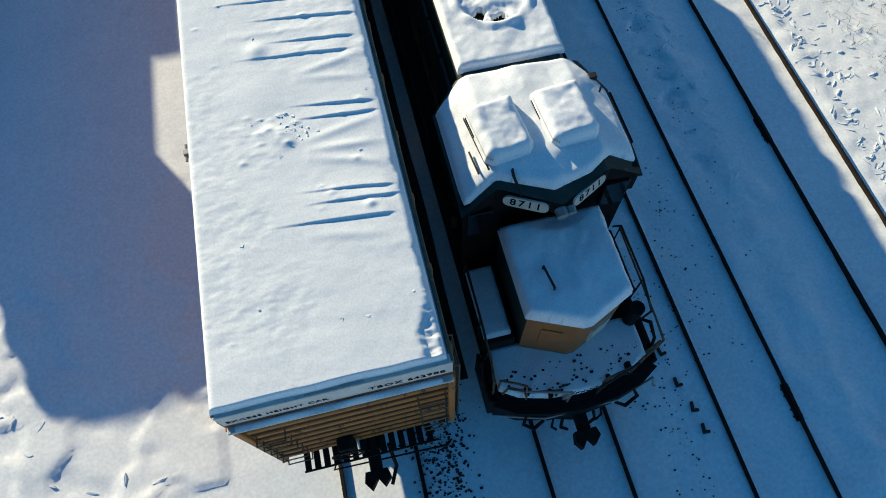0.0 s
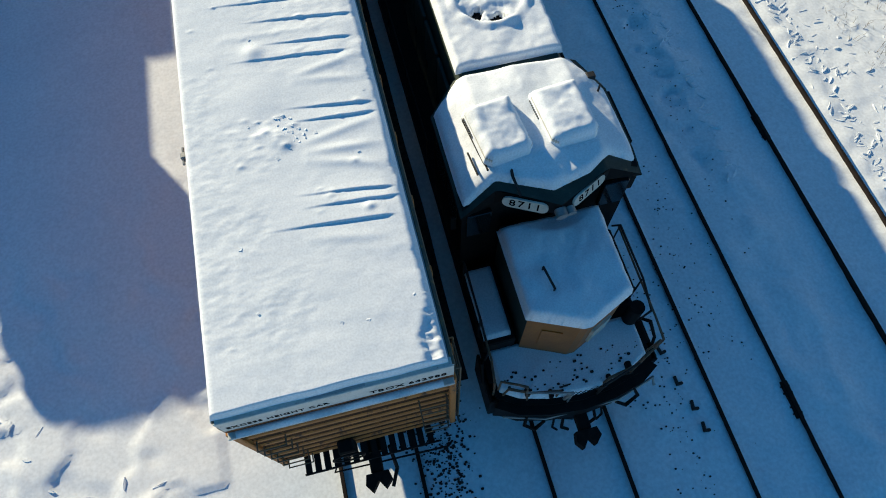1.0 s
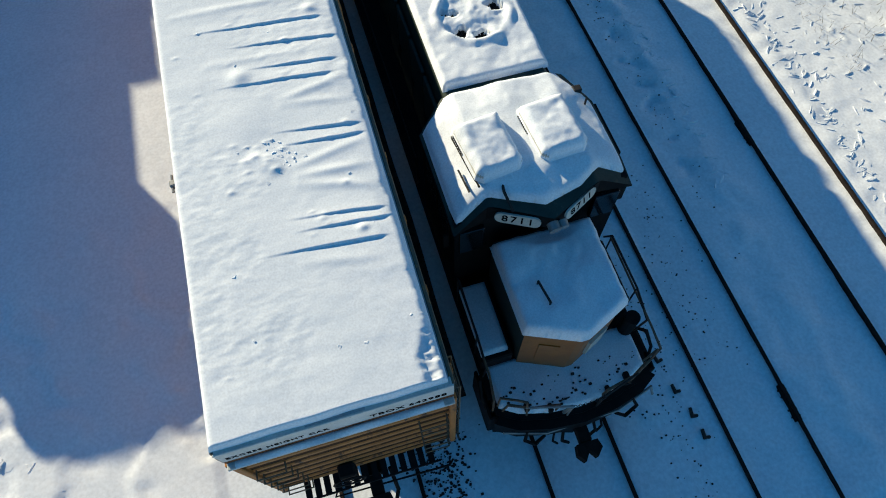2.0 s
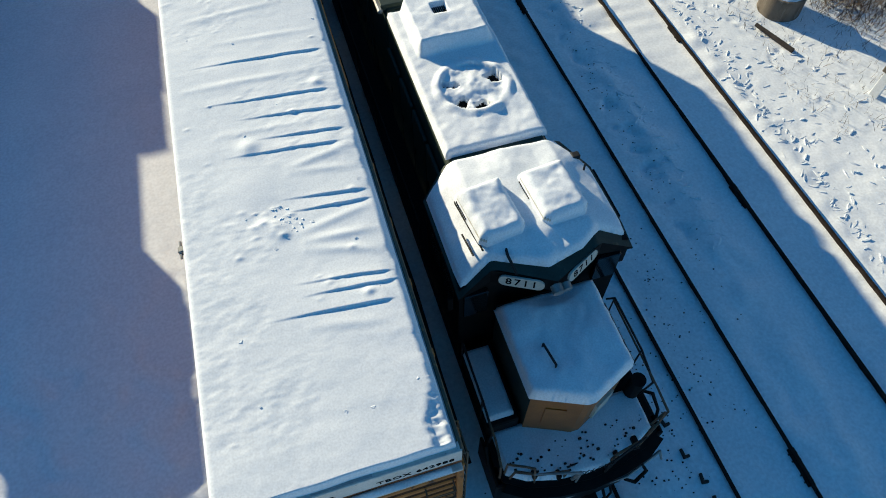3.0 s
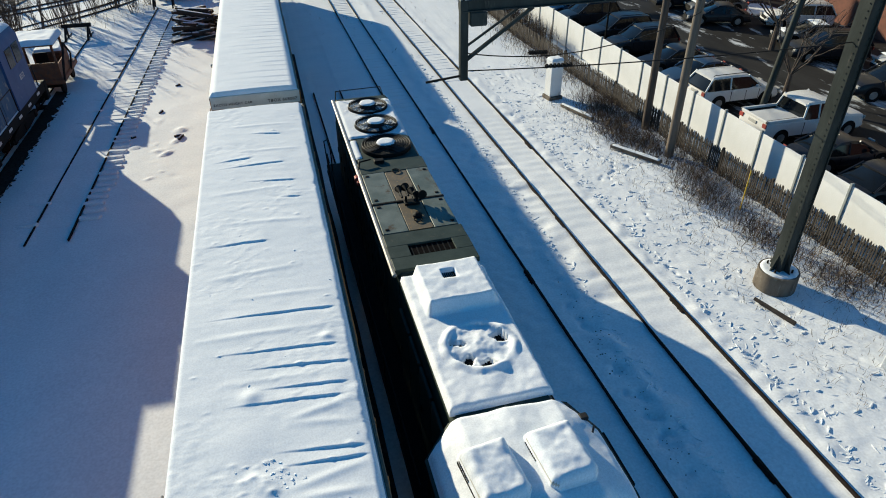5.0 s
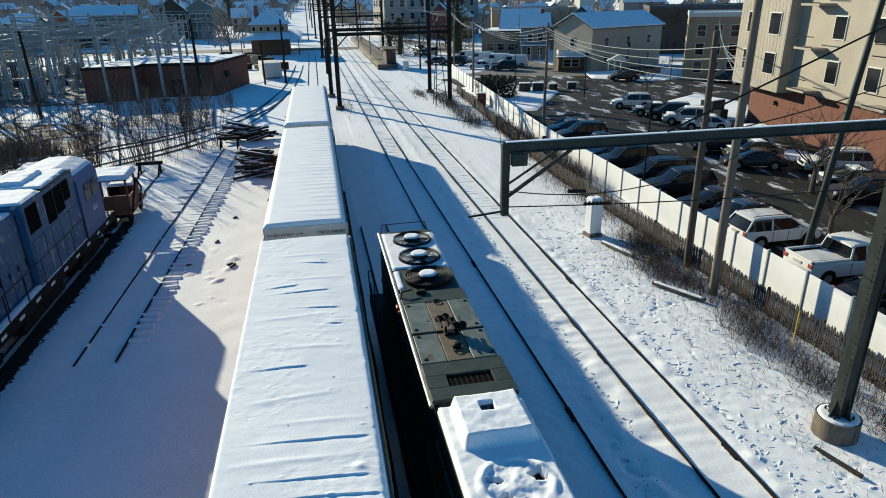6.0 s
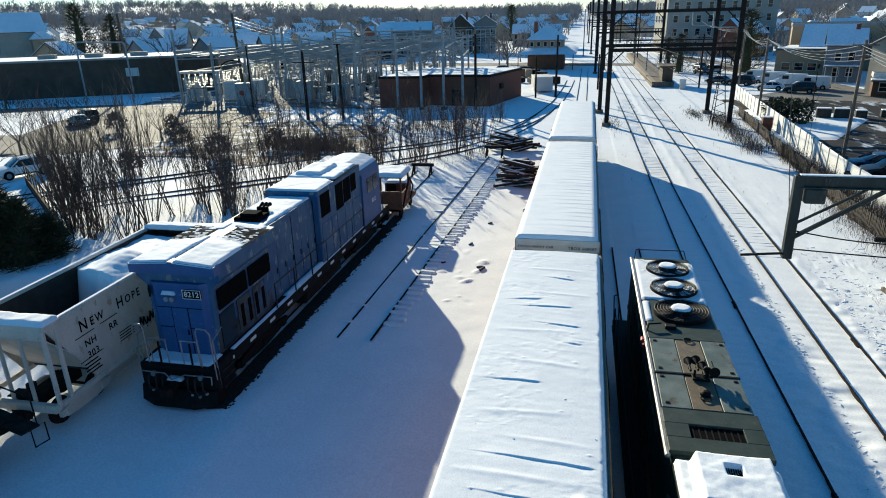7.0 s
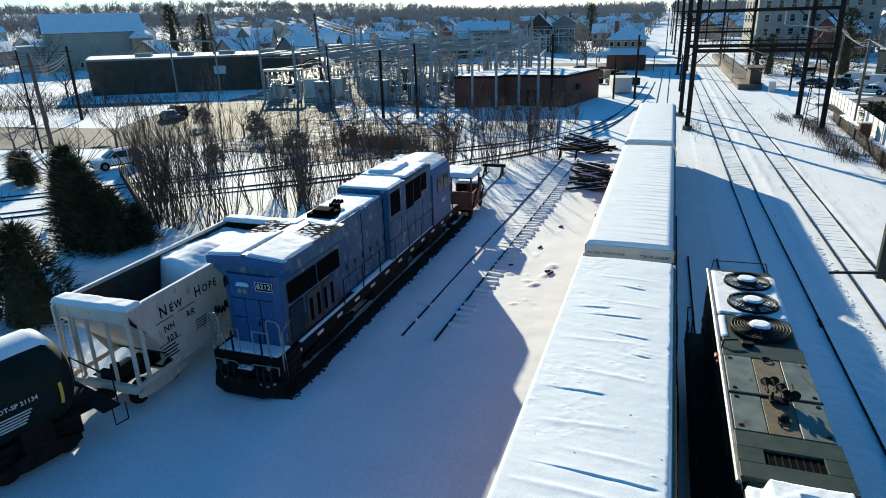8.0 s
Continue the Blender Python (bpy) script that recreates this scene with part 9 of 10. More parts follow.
cols = 8
for j, v in enumerate((0.06, 0.3, 0.56, 0.85)):
    pts = []
    for k in range(cols):
        x, y = sub_pt(0.12 + 0.86 * k / (cols - 1), v)
        if 0 < v < 0.1 and x > -34:
            continue
        h = 9.6 if (k + j) % 3 else 12.0
        part("column", Shape().box(x - 0.15, x + 0.15, y - 0.15, y + 0.15, 0, h, 0.02), SUBSTEEL, sub)
        pts.append((x, y))
    for z in (8.6, 7.4):
        for (xa, ya), (xb, yb) in zip(pts, pts[1:]):
            part("beam", Shape().cyl((xa, ya, z), (xb, yb, z), 0.09, 6), SUBSTEEL, sub)
    for (xa, ya), (xb, yb) in zip(pts, pts[1:]):
        part("lattice", Shape().tube([(xa + (xb - xa) * q / 6, ya + (yb - ya) * q / 6, 7.4 if q % 2 else 8.6) for q in range(7)], 0.05, 4), SUBSTEEL, sub)
for k in range(cols):
    u = 0.12 + 0.86 * k / (cols - 1)
    (xa, ya), (xb, yb) = sub_pt(u, 0.06), sub_pt(u, 0.85)
    if xa > -34:
        (xa, ya) = sub_pt(u, 0.3)
    part("long_beam", Shape().cyl((xa, ya, 8.0), (xb, yb, 8.0), 0.14, 6), SUBSTEEL, sub)
    part("bus_pipe", Shape().cyl((xa + 2, ya, 5.4), (xb + 2, yb, 5.4), 0.07, 6), SUBSTEEL, sub)
# flat grid of bus pipes and cross bars under the sky
for k in range(9):
    v = 0.04 + 0.1 * k
    (xa, ya), (xb, yb) = sub_pt(0.3 if v < 0.25 else 0.14, v), sub_pt(0.72 if v < 0.25 else 1.02, v)
    part("bus_pipe", Shape().cyl((xa, ya, 7.9), (xb, yb, 7.9), 0.09, 5), SUBSTEEL, sub)
    if k % 2:
        part("bus_pipe", Shape().cyl((xa, ya, 5.6), (xb, yb, 5.6), 0.06, 5), SUBSTEEL, sub)
for k in range(11):
    u = 0.2 + 0.075 * k
    (xa, ya), (xb, yb) = sub_pt(u, 0.3 if u > 0.7 else 0.05), sub_pt(u, 0.85)
    part("cross_bar", Shape().cyl((xa, ya, 7.75), (xb, yb, 7.75), 0.08, 5), SUBSTEEL, sub)
# taller gantry at the back
for z in (10.6, 9.6):
    (xa, ya), (xb, yb) = sub_pt(0.55, 0.42), sub_pt(0.98, 0.42)
    part("beam", Shape().box(-0.1, (Vector((xb, yb)) - Vector((xa, ya))).length, -0.12, 0.12, z - 0.12, z + 0.12), SUBSTEEL, sub, at=pose(xa, ya, 0, 0, 0, math.degrees(math.atan2(yb - ya, xb - xa))))
for q in range(5):
    x, y = sub_pt(0.55 + 0.1075 * q, 0.42)
    part("column", Shape().box(x - 0.14, x + 0.14, y - 0.14, y + 0.14, 0, 11.2, 0.02), SUBSTEEL, sub)
front = thing("substation_frame", "pale steel gantry before the brick building", "substation", pose(0, 0, 0))
feet = [(-43.4, 94.7, 10.8), (-37.6, 94.2, 10.0), (-33.4, 92.0, 10.6), (-26.9, 91.6, 10.9), (-23.2, 91.4, 10.4), (-19.8, 91.4, 11.0), (-17.0, 91.6, 9.9)]
for x, y, h in feet:
    part("column", Shape().box(x - 0.16, x + 0.16, y - 0.16, y + 0.16, -0.1, h, 0.02), SUBSTEEL, front)
    part("footing", Shape().box(x - 0.35, x + 0.35, y - 0.35, y + 0.35, -0.1, 0.3, 0.03), CONCRETE, front)
    part("rear_column", Shape().box(x - 3.2, x - 2.9, y + 21.8, y + 22.1, -0.1, h, 0.02), SUBSTEEL, front)
    part("long_beam", Shape().box(-0.14, 0.14, 0, 22.2, h - 2.75, h - 2.45, 0.02), SUBSTEEL, front, at=pose(x, y, 0, 0, 0, 7.8))
for (xa, ya, ha), (xb, yb, hb) in zip(feet, feet[1:]):
    for dz in (-2.9, -2.2, -0.5):
        part("beam", Shape().cyl((xa, ya, ha + dz), (xb, yb, hb + dz), 0.11, 6), SUBSTEEL, front)
        part("beam", Shape().cyl((xa - 3.05, ya + 22, ha + dz), (xb - 3.05, yb + 22, hb + dz), 0.11, 6), SUBSTEEL, front)
    for q in range(1, 6):
        part("deck_bar", Shape().cyl((xa - 0.5 * q, ya + 3.6 * q, ha - 2.4), (xb - 0.5 * q, yb + 3.6 * q, hb - 2.4), 0.07, 5), SUBSTEEL, front)
sf = thing("wire_mesh_fence", "grey wire fence round the substation", "fence", pose(0, 0, 0))
for q in range(22):
    x, y = -66 + 35 * q / 21, 87.5 + 5.0 * q / 21
    part("post", Shape().cyl((x, y, -0.1), (x, y, 2.2), 0.04, 5), SUBSTEEL, sf)
for z in (0.3, 0.75, 1.2, 1.65, 2.15):
    part("wire", Shape().cyl((-66, 87.5, z), (-31, 92.5, z), 0.018, 4), SUBSTEEL, sf)
for u, v in ((0.36, 0.02), (0.55, 0.05), (0.47, 0.16)):
    x, y = sub_pt(u, v)
    t = thing("switch_cabinet", "tall grey-green metal switch cabinet in the substation", "switch cabinet", pose(x, y, 0, 0, 0, 6), "switch cabinets")
    part("body", Shape().box(-1.3, 1.3, -0.7, 0.7, 0.1, 3.6, 0.05), SUBSTEEL, t)
    part("door", Shape().box(-1.15, -0.05, -0.76, -0.69, 0.3, 3.4, 0.02), SUBSTEEL, t)
    part("door", Shape().box(0.05, 1.15, -0.76, -0.69, 0.3, 3.4, 0.02), SUBSTEEL, t)
sg = random.Random(9)
proto = None
for k in range(84):
    u, v = sg.uniform(0.05, 0.95), sg.uniform(0.05, 0.9)
    x, y = sub_pt(u, v)
    if x > -33 and y < 112:
        continue
    if proto is None:
        proto = thing("switchgear", "grey insulator stand with white caps in the substation", "switchgear", pose(x, y, 0), "substation switchgear")
        part("stand", Shape().box(-0.15, 0.15, -0.15, 0.15, 0, 2.4, 0.02).box(-1.4, 1.4, -0.12, 0.12, 2.4, 2.6, 0.02), SUBSTEEL, proto)
        for px in (-1.2, 0, 1.2):
            s = Shape().cyl((px, 0, 2.6), (px, 0, 4.2), 0.09, 8)
            for q in range(6):
                s.cyl((px, 0, 2.8 + q * 0.24), (px, 0, 2.88 + q * 0.24), 0.19, 10)
            part("insulator_column", s, INSUL, proto)
            part("cap", Shape().cyl((px, 0, 4.2), (px, 0, 4.4), 0.16, 8), SUBSTEEL, proto)
        part("cabinet", Shape().box(-0.45, 0.45, 0.3, 0.9, 0.1, 1.6, 0.04), WHITEWALL, proto)
    else:
        copy_thing(proto, pose(x, y, 0, 0, 0, sg.choice((5, 95, 8, 85))))
for x, y in ((-38, 97), (-45, 104), (-58, 108), (-40, 120), (-52, 128)):
    t = thing("transformer", "grey finned power transformer in the substation", "transformer", pose(x, y, 0, 0, 0, 6), "substation transformers")
    part("tank", Shape().box(-1.3, 1.3, -1.0, 1.0, 0.3, 3.2, 0.08), SUBSTEEL, t)
    for k in range(7):
        part("fin", Shape().box(-1.1 + k * 0.36, -1.02 + k * 0.36, -1.6, -1.0, 0.5, 2.9), SUBSTEEL, t)
    for px in (-0.8, 0, 0.8):
        part("bushing", Shape().cyl((px, 0, 3.2), (px, 0, 4.6), 0.14, 10, 0.07), INSUL, t)

# ---- lattice portals over the main tracks ----
ptl = thing("track_portal", "dark steel lattice portal across the tracks", "track portal", pose(0, 78.1, 0), "track portals")
for x in (3.25, 17.1):
    part("leg", Shape().box(x - 0.2, x + 0.2, -0.2, 0.2, -0.1, 17.5, 0.03), DARKSTEEL, ptl)
    part("leg_flange", Shape().box(x - 0.27, x + 0.27, -0.26, -0.2, -0.1, 17.5), DARKSTEEL, ptl)
    part("footing", Shape().box(x - 0.5, x + 0.5, -0.6, 0.6, -0.1, 0.35, 0.04), CONCRETE, ptl)
part("chord", Shape().box(3.25, 17.1, -0.15, 0.15, 8.5, 8.9), DARKSTEEL, ptl)
part("chord", Shape().box(3.25, 17.1, -0.08, 0.08, 9.25, 9.4), DARKSTEEL, ptl)
part("chord", Shape().box(3.25, 17.1, -0.15, 0.15, 12.7, 13.05), DARKSTEEL, ptl)
for xa, xb in ((3.25, 4.9), (17.1, 15.45)):
    part("knee_brace", Shape().cyl((xa, 0, 7.1), (xb, 0, 8.7), 0.08, 6), DARKSTEEL, ptl)
    part("knee_brace", Shape().cyl((xa, 0, 11.3), (xb, 0, 12.9), 0.08, 6), DARKSTEEL, ptl)
part("drop_frame", Shape().tube([(14.2, 0, 12.9), (14.2, 0, 11.2), (14.6, 0, 11.0), (16.8, 0, 11.0)], 0.07, 6), SUBSTEEL, ptl)
for xa in (7.4, 11.4):
    part("hanger", Shape().cyl((xa, 0, 8.6), (xa, 0, 6.9), 0.05, 5), DARKSTEEL, ptl)
    part("insulator", Shape().cyl((xa, 0, 6.9), (xa, 0, 6.3), 0.1, 8), INSUL, ptl)
copy_thing(ptl, pose(SLOPE * 11 - 0.55, 89, 0))
for y, sc in ((150, 1.0), (225, 1.0), (310, 1.0), (400, 1.0)):
    copy_thing(ptl, pose(SLOPE * (y - 78), y, 0))
for x, y, h in ((4.5, 160, 12), (3.2, 190, 13), (-1.0, 215, 14), (14, 190, 13), (20, 120, 9), (2.6, 118, 6)):
    pole(x, y, h, 0.16, DARKSTEEL, (0, 0), "slim dark trackside pole in snow", ((h - 0.6, 1.2, 0),))
# ladder mast beside the right leg
lm = thing("ladder_mast", "slim dark lattice mast beside the portal", "lattice mast", pose(15.6, 77.5, 0))
for k in range(3):
    a = k * 2.1
    part("leg", Shape().cyl((math.cos(a) * 1.1, math.sin(a) * 1.1, -0.1), (math.cos(a) * 0.1, math.sin(a) * 0.1, 8.5), 0.05, 5), DARKSTEEL, lm)
part("bracing", Shape().tube([(math.cos(k * 2.1) * (1.1 - k * 0.05), math.sin(k * 2.1) * (1.1 - k * 0.05), 0.3 + k * 0.42) for k in range(20)], 0.03, 4), DARKSTEEL, lm)
# station platform with its shelter
pf2 = thing("station_platform", "long platform with a tan edge and snow", "platform", pose(15.6 + SLOPE * 150, 150, 0), kind="structure")
part("deck", Shape().box(-1.6, 2.2, -29, 60, -0.1, 0.9, 0.03), CONCRETE, pf2)
part("edge_strip", Shape().box(-1.62, -0.9, -29, 60, 0.9, 0.93), TANWALL, pf2, "tan tactile edge")
part("shelter", Shape().box(0.2, 2.0, -28, -22, 0.9, 3.4, 0.05).box(-0.4, 2.4, -28.5, -21.5, 3.4, 3.6, 0.03), DARKWALL, pf2)
for px, py in ((17.0, 118), (20.5, 75.2)):
    t = thing("trackside_cabinet", "small pale trackside cabinet with a snow cap", "cabinet", pose(px, py, 0), "trackside cabinets")
    part("body", Shape().box(-0.5, 0.5, -0.4, 0.4, 0, 1.5, 0.04), WHITEWALL if py > 100 else BRICK, t)
    part("snow", Shape().box(-0.52, 0.52, -0.42, 0.42, 1.5, 1.62, 0.05), SNOW_FAR, t)

# ---- named buildings of the town ----
# beige apartment block over a brick base
ap = thing("apartment_block", "beige apartment block with balconies on a brick base", "apartment block", pose(41.3, 31.0, 0, 0, 0, -7.8))
part("brick_base", Shape().box(0, 22, -30, 27, -0.3, 4.2), BRICK, ap, "red-brown brick ground floor")
part("wall", Shape().box(-0.5, 22, -30, 27.6, 4.2, 19.5, 0.05), CREAM, ap, "beige ribbed siding")
part("wall", Shape().box(-1.6, 4.0, 19.5, 28.2, 3.9, 19.8, 0.05), CREAM, ap, "beige ribbed bay")
part("cornice", Shape().box(-1.75, 4.1, 19.3, 28.4, 17.0, 17.5, 0.05), WHITEBAND, ap)
part("cornice", Shape().box(-0.65, 22, -30, 27.7, 18.6, 19.0, 0.05), WHITEBAND, ap)
for r in range(4):
    for c in range(9):
        y = -27 + c * 5.0
        w = part("window", Shape().box(-0.58, -0.45, y, y + 1.6, 5.4 + r * 3.5, 7.3 + r * 3.5, 0.02), WHITEBAND, ap)
        part("pane", Shape().box(-0.6, -0.57, y + 0.1, y + 1.5, 5.5 + r * 3.5, 7.2 + r * 3.5), GLASS, w)
        if c % 2 == 0:
            b = part("balcony", Shape().box(-1.9, -0.5, y + 2.0, y + 4.6, 4.5 + r * 3.5, 4.7 + r * 3.5, 0.02), CREAM, ap)
            part("railing", Shape().box(-1.9, -1.86, y + 2.0, y + 4.6, 5.55 + r * 3.5, 5.62 + r * 3.5).box(-1.9, -1.86, y + 2.0, y + 4.6, 4.7 + r * 3.5, 4.78 + r * 3.5), DARKSTEEL, b)
    for c in range(2):
        y = 20.6 + c * 4.0
        w = part("window", Shape().box(-1.68, -1.55, y, y + 1.9, 5.4 + r * 3.5, 7.4 + r * 3.5, 0.02), WHITEBAND, ap)
        part("pane", Shape().box(-1.7, -1.67, y + 0.1, y + 1.8, 5.5 + r * 3.5, 7.3 + r * 3.5), GLASS, w)
for k in range(15):
    part("siding_rib", Shape().box(-1.615, -1.6, 19.7 + k * 0.57, 19.76 + k * 0.57, 4.1, 16.9), CREAM, ap)
part("wall_lamp", Shape().cyl((-0.15, 22, 2.4), (-0.15, 22, 2.8), 0.12, 8), DARKSTEEL, ap)
gt = thing("green_transformer_box", "green metal transformer boxes beside the building", "transformer box", pose(42.4, 60.2, 0, 0, 0, 20))
part("body", Shape().box(-1.0, 1.0, -0.8, 0.8, 0, 1.9, 0.05), GREEN, gt)
part("lid_snow", Shape().box(-1.0, 1.0, -0.8, 0.8, 1.9, 2.0, 0.04), SNOW_FAR, gt)
part("small_box", Shape().box(-1.0, 0.2, -1.9, -0.9, 0, 1.1, 0.05), STEEL, gt)

# tan block of three storeys
tb = flat_block("tan_apartment_house", "tan three-storey house with white window frames", TANWALL, [(0, 0), (8.5, 0), (8.5, 12), (0, 12)], 9.4, at=pose(56.0, 89.5, 0, 0, 0, -30), group="town blocks")
windows_on(tb, 8.5, 9.0, 3, 3, 0.0, (1.1, 1.6), sill=1.2)
windows_on(tb, 12, 9.0, 4, 3, 0.0, (1.1, 1.6), sill=1.2, at=Matrix.Translation((0, 12, 0)) @ pose(0, 0, 0, 0, 0, -90))
part("porch", Shape().box(-2.2, 0, 1, 5, 2.6, 2.8, 0.02).box(-2.1, -1.9, 1.1, 1.3, 0, 2.6).box(-2.1, -1.9, 4.7, 4.9, 0, 2.6), WHITEBAND, tb)
part("porch_snow", Shape().box(-2.25, 0, 0.9, 5.1, 2.8, 2.98, 0.05), SNOW_FAR, tb)
# long cream building with a snowy gable
house("cream_gabled_building", "long cream building under a blue-shaded snowy gable roof", CREAM, SLATE, 18.5, 9.2, 7.1, 2.15, 3, 2, "x", pose(47.4, 104.6, 0, 0, 0, 24), chimney=False, group="town blocks", category="building")
kk = flat_block("brown_kiosk", "small brown shop with a snowy canopy", BROWNWALL, [(0, 0), (4.4, 0), (4.4, 3.5), (0, 3.5)], 3.0, at=pose(42.4, 106.9, 0, 0, 0, -16), group="town blocks", category="shop")
part("canopy", Shape().box(-0.4, 4.8, -1.6, 0, 2.3, 2.5, 0.03), SLATE, kk)
part("canopy_snow", Shape().box(-0.4, 4.8, -1.6, 0, 2.5, 2.65, 0.05), SNOW_FAR, kk)
part("sign_board", Shape().box(0.6, 3.8, -0.12, -0.02, 2.55, 2.95, 0.01), WHITEBAND, kk)
windows_on(kk, 4.4, 2.4, 2, 1, 0.0, (1.2, 1.2), sill=0.8)
ar2 = thing("white_garden_arch", "white wooden arch arbour in the snow", "arbour", pose(50.0, 99.5, 0, 0, 0, -20))
for px in (-1.5, -0.5, 0.5, 1.5):
    part("post", Shape().box(px - 0.08, px + 0.08, -0.1, 0.1, 0, 2.3, 0.01), WHITEBAND, ar2)
part("roof", Shape().along([(-1.9, 2.2), (1.9, 2.2), (0, 3.2)], -0.6, 0.6), WHITEBAND, ar2)
house("blue_house", "pale blue house with snowy porch roofs", material("pale_blue_siding", (0.17, 0.20, 0.24), (0.14, 0.17, 0.20), 0.8, scale=0.5), SLATE, 5.8, 8.0, 6.4, 2.4, 2, 2, "x", pose(42.6, 129.5, 0, 0, 0, -16), porch=True)
low = flat_block("low_shop", "low tan shop with a snowy flat roof", TANWALL, [(0, 0), (8.5, 0), (8.5, 14), (0, 14)], 5.2, at=pose(37.2, 141, 0, 0, 0, -24), group="town blocks", rim=SLATE, parapet=0.1)
windows_on(low, 8.5, 4.5, 3, 1, 0.0, (1.4, 1.3), sill=1.3)
flat_block("flat_shop", "tan flat-roofed shop building under snow", TANWALL, [(0, 0), (20, 0), (20, 14), (0, 14)], 9.2, rim=CONCWALL, at=pose(43.5, 156, 0, 0, 0, -14), group="town blocks")
flat_block("flat_shop", "brown flat-roofed shop building under snow", BROWNWALL, [(0, 0), (12, 0), (12, 10), (0, 10)], 6.6, rim=SLATE, at=pose(66, 138, 0, 0, 0, -14), group="town blocks")
tw = thing("white_tower", "tall white square tower among the houses", "tower", pose(79.5, 186, 0))
part("shaft", Shape().box(-2.2, 2.2, -2.2, 2.2, 0, 19.0, 0.1), WHITEWALL, tw)
part("cap", Shape().box(-2.4, 2.4, -2.4, 2.4, 18.6, 19.2, 0.1), WHITEWALL, tw)
house("slate_house", "large old house with a steep slate roof", GREYWALL, SLATE, 12, 11, 10.0, 7.0, 4, 2, "x", pose(94, 190, 0, 0, 0, -18), group="town blocks")
flat_block("canopied_hall", "dark hall with a wide snowy flat roof", DARKWALL, [(0, 0), (34, 0), (34, 14), (0, 14)], 9.5, rim=SLATE, at=pose(72, 132, 0, 0, 0, -22), group="town blocks")
# big pale block with rows of windows
bg = flat_block("pale_office_block", "large pale five-storey block with rows of windows", CONCWALL, [(0, 0), (33, 0), (33, 16), (0, 16)], 22.0, at=pose(24.0, 218.0, 0, 0, 0, 8), group="town blocks")
windows_on(bg, 33, 21.0, 9, 5, 0.0, (1.3, 2.0), sill=1.6)
windows_on(bg, 16, 21.0, 4, 5, 0.0, (1.3, 2.0), sill=1.6, at=Matrix.Translation((0, 16, 0)) @ pose(0, 0, 0, 0, 0, -90))
windows_on(bg, 16, 21.0, 4, 5, 0.0, (1.3, 2.0), sill=1.6, at=Matrix.Translation((33, 0, 0)) @ pose(0, 0, 0, 0, 0, 90))
# station with two tiers of snowy roof
st = thing("station_house", "old station house with wide snowy canopy roofs", "station", pose(-9.6, 166, 0))
part("lower_wall", Shape().box(-4.4, 4.4, -3.6, 6, 0, 4.2), BROWNWALL, st)


def hip(x0, x1, y0, y1, z, rise, inset):
    return Shape().add([(x0, y0, z), (x1, y0, z), (x1, y1, z), (x0, y1, z), (x0 + inset, y0 + inset, z + rise), (x1 - inset, y0 + inset, z + rise), (x1 - inset, y1 - inset, z + rise), (x0 + inset, y1 - inset, z + rise)], [(0, 1, 5, 4), (1, 2, 6, 5), (2, 3, 7, 6), (3, 0, 4, 7), (4, 5, 6, 7), (0, 1, 2, 3)])


part("canopy", hip(-7.0, 7.4, -6.4, 26, 3.7, 1.5, 2.7), SNOW_FAR, st, "snow-covered canopy roof")
part("upper_wall", Shape().box(-4.2, 4.2, -3.4, 5, 4.6, 7.2), TANWALL, st)
part("upper_roof", hip(-4.9, 4.9, -4.4, 6, 7.0, 3.1, 4.3), SNOW_FAR, st, "snow-covered hipped roof")
part("chimney", Shape().box(-3.4, -2.5, 2, 3, 8.0, 11.2, 0.05), BRICK, st)
for k in range(5):
    part("canopy_post", Shape().box(-6.6 + k * 3.3, -6.4 + k * 3.3, -6.0, -5.8, 0, 3.8), BROWNWALL, st)
    w = part("upper_window", Shape().box(-3.9 + k * 1.65, -3.0 + k * 1.65, -3.48, -3.4, 5.4, 6.6), WHITEBAND, st)
    part("pane", Shape().box(-3.8 + k * 1.65, -3.1 + k * 1.65, -3.51, -3.47, 5.5, 6.5), GLASS, w)
for k in range(14):
    x, y = rng.uniform(-14, -5), rng.uniform(124, 150)
    t = thing("stored_machine", "small snow-dusted equipment stored by the station", "equipment", pose(x, y, 0, 0, 0, rng.uniform(0, 90)), "stored equipment")
    part("body", Shape().box(-0.7, 0.7, -1.1, 1.1, 0.1, rng.uniform(0.9, 1.9), 0.08), rng.choice((SUBSTEEL, TANWALL, DARKSTEEL, BROWNWALL)), t)
    part("snow", Shape().box(-0.6, 0.6, -1.0, 1.0, 0.1, 0.22, 0.04), SNOW_FAR, t, at=pose(0, 0, 0.75))

# long dark flat building, white frame and cabinets on the left
db = flat_block("long_dark_building", "long dark flat-roofed building with snow on the roof", DARKWALL, [(-110.4, 100.4), (-73.4, 119.2), (-82, 136), (-124, 114)], 6.9, rim=CONCWALL, parapet=0.1, group="town blocks")
for k in range(4):
    u = 0.2 + 0.2 * k
    part("roof_vent", Shape().box(-1.6, 1.6, -0.8, 0.8, 7.0, 7.8, 0.05), CONCWALL, db, at=pose(-112 + 38 * u, 106 + 19 * u, 0, 0, 0, 27))
part("white_window", Shape().box(0, 2.4, -0.1, 0.02, 3.4, 5.0, 0.02), WHITEWALL, db, at=pose(-88.5, 111.5, 0, 0, 0, 27))
hoop = Shape()
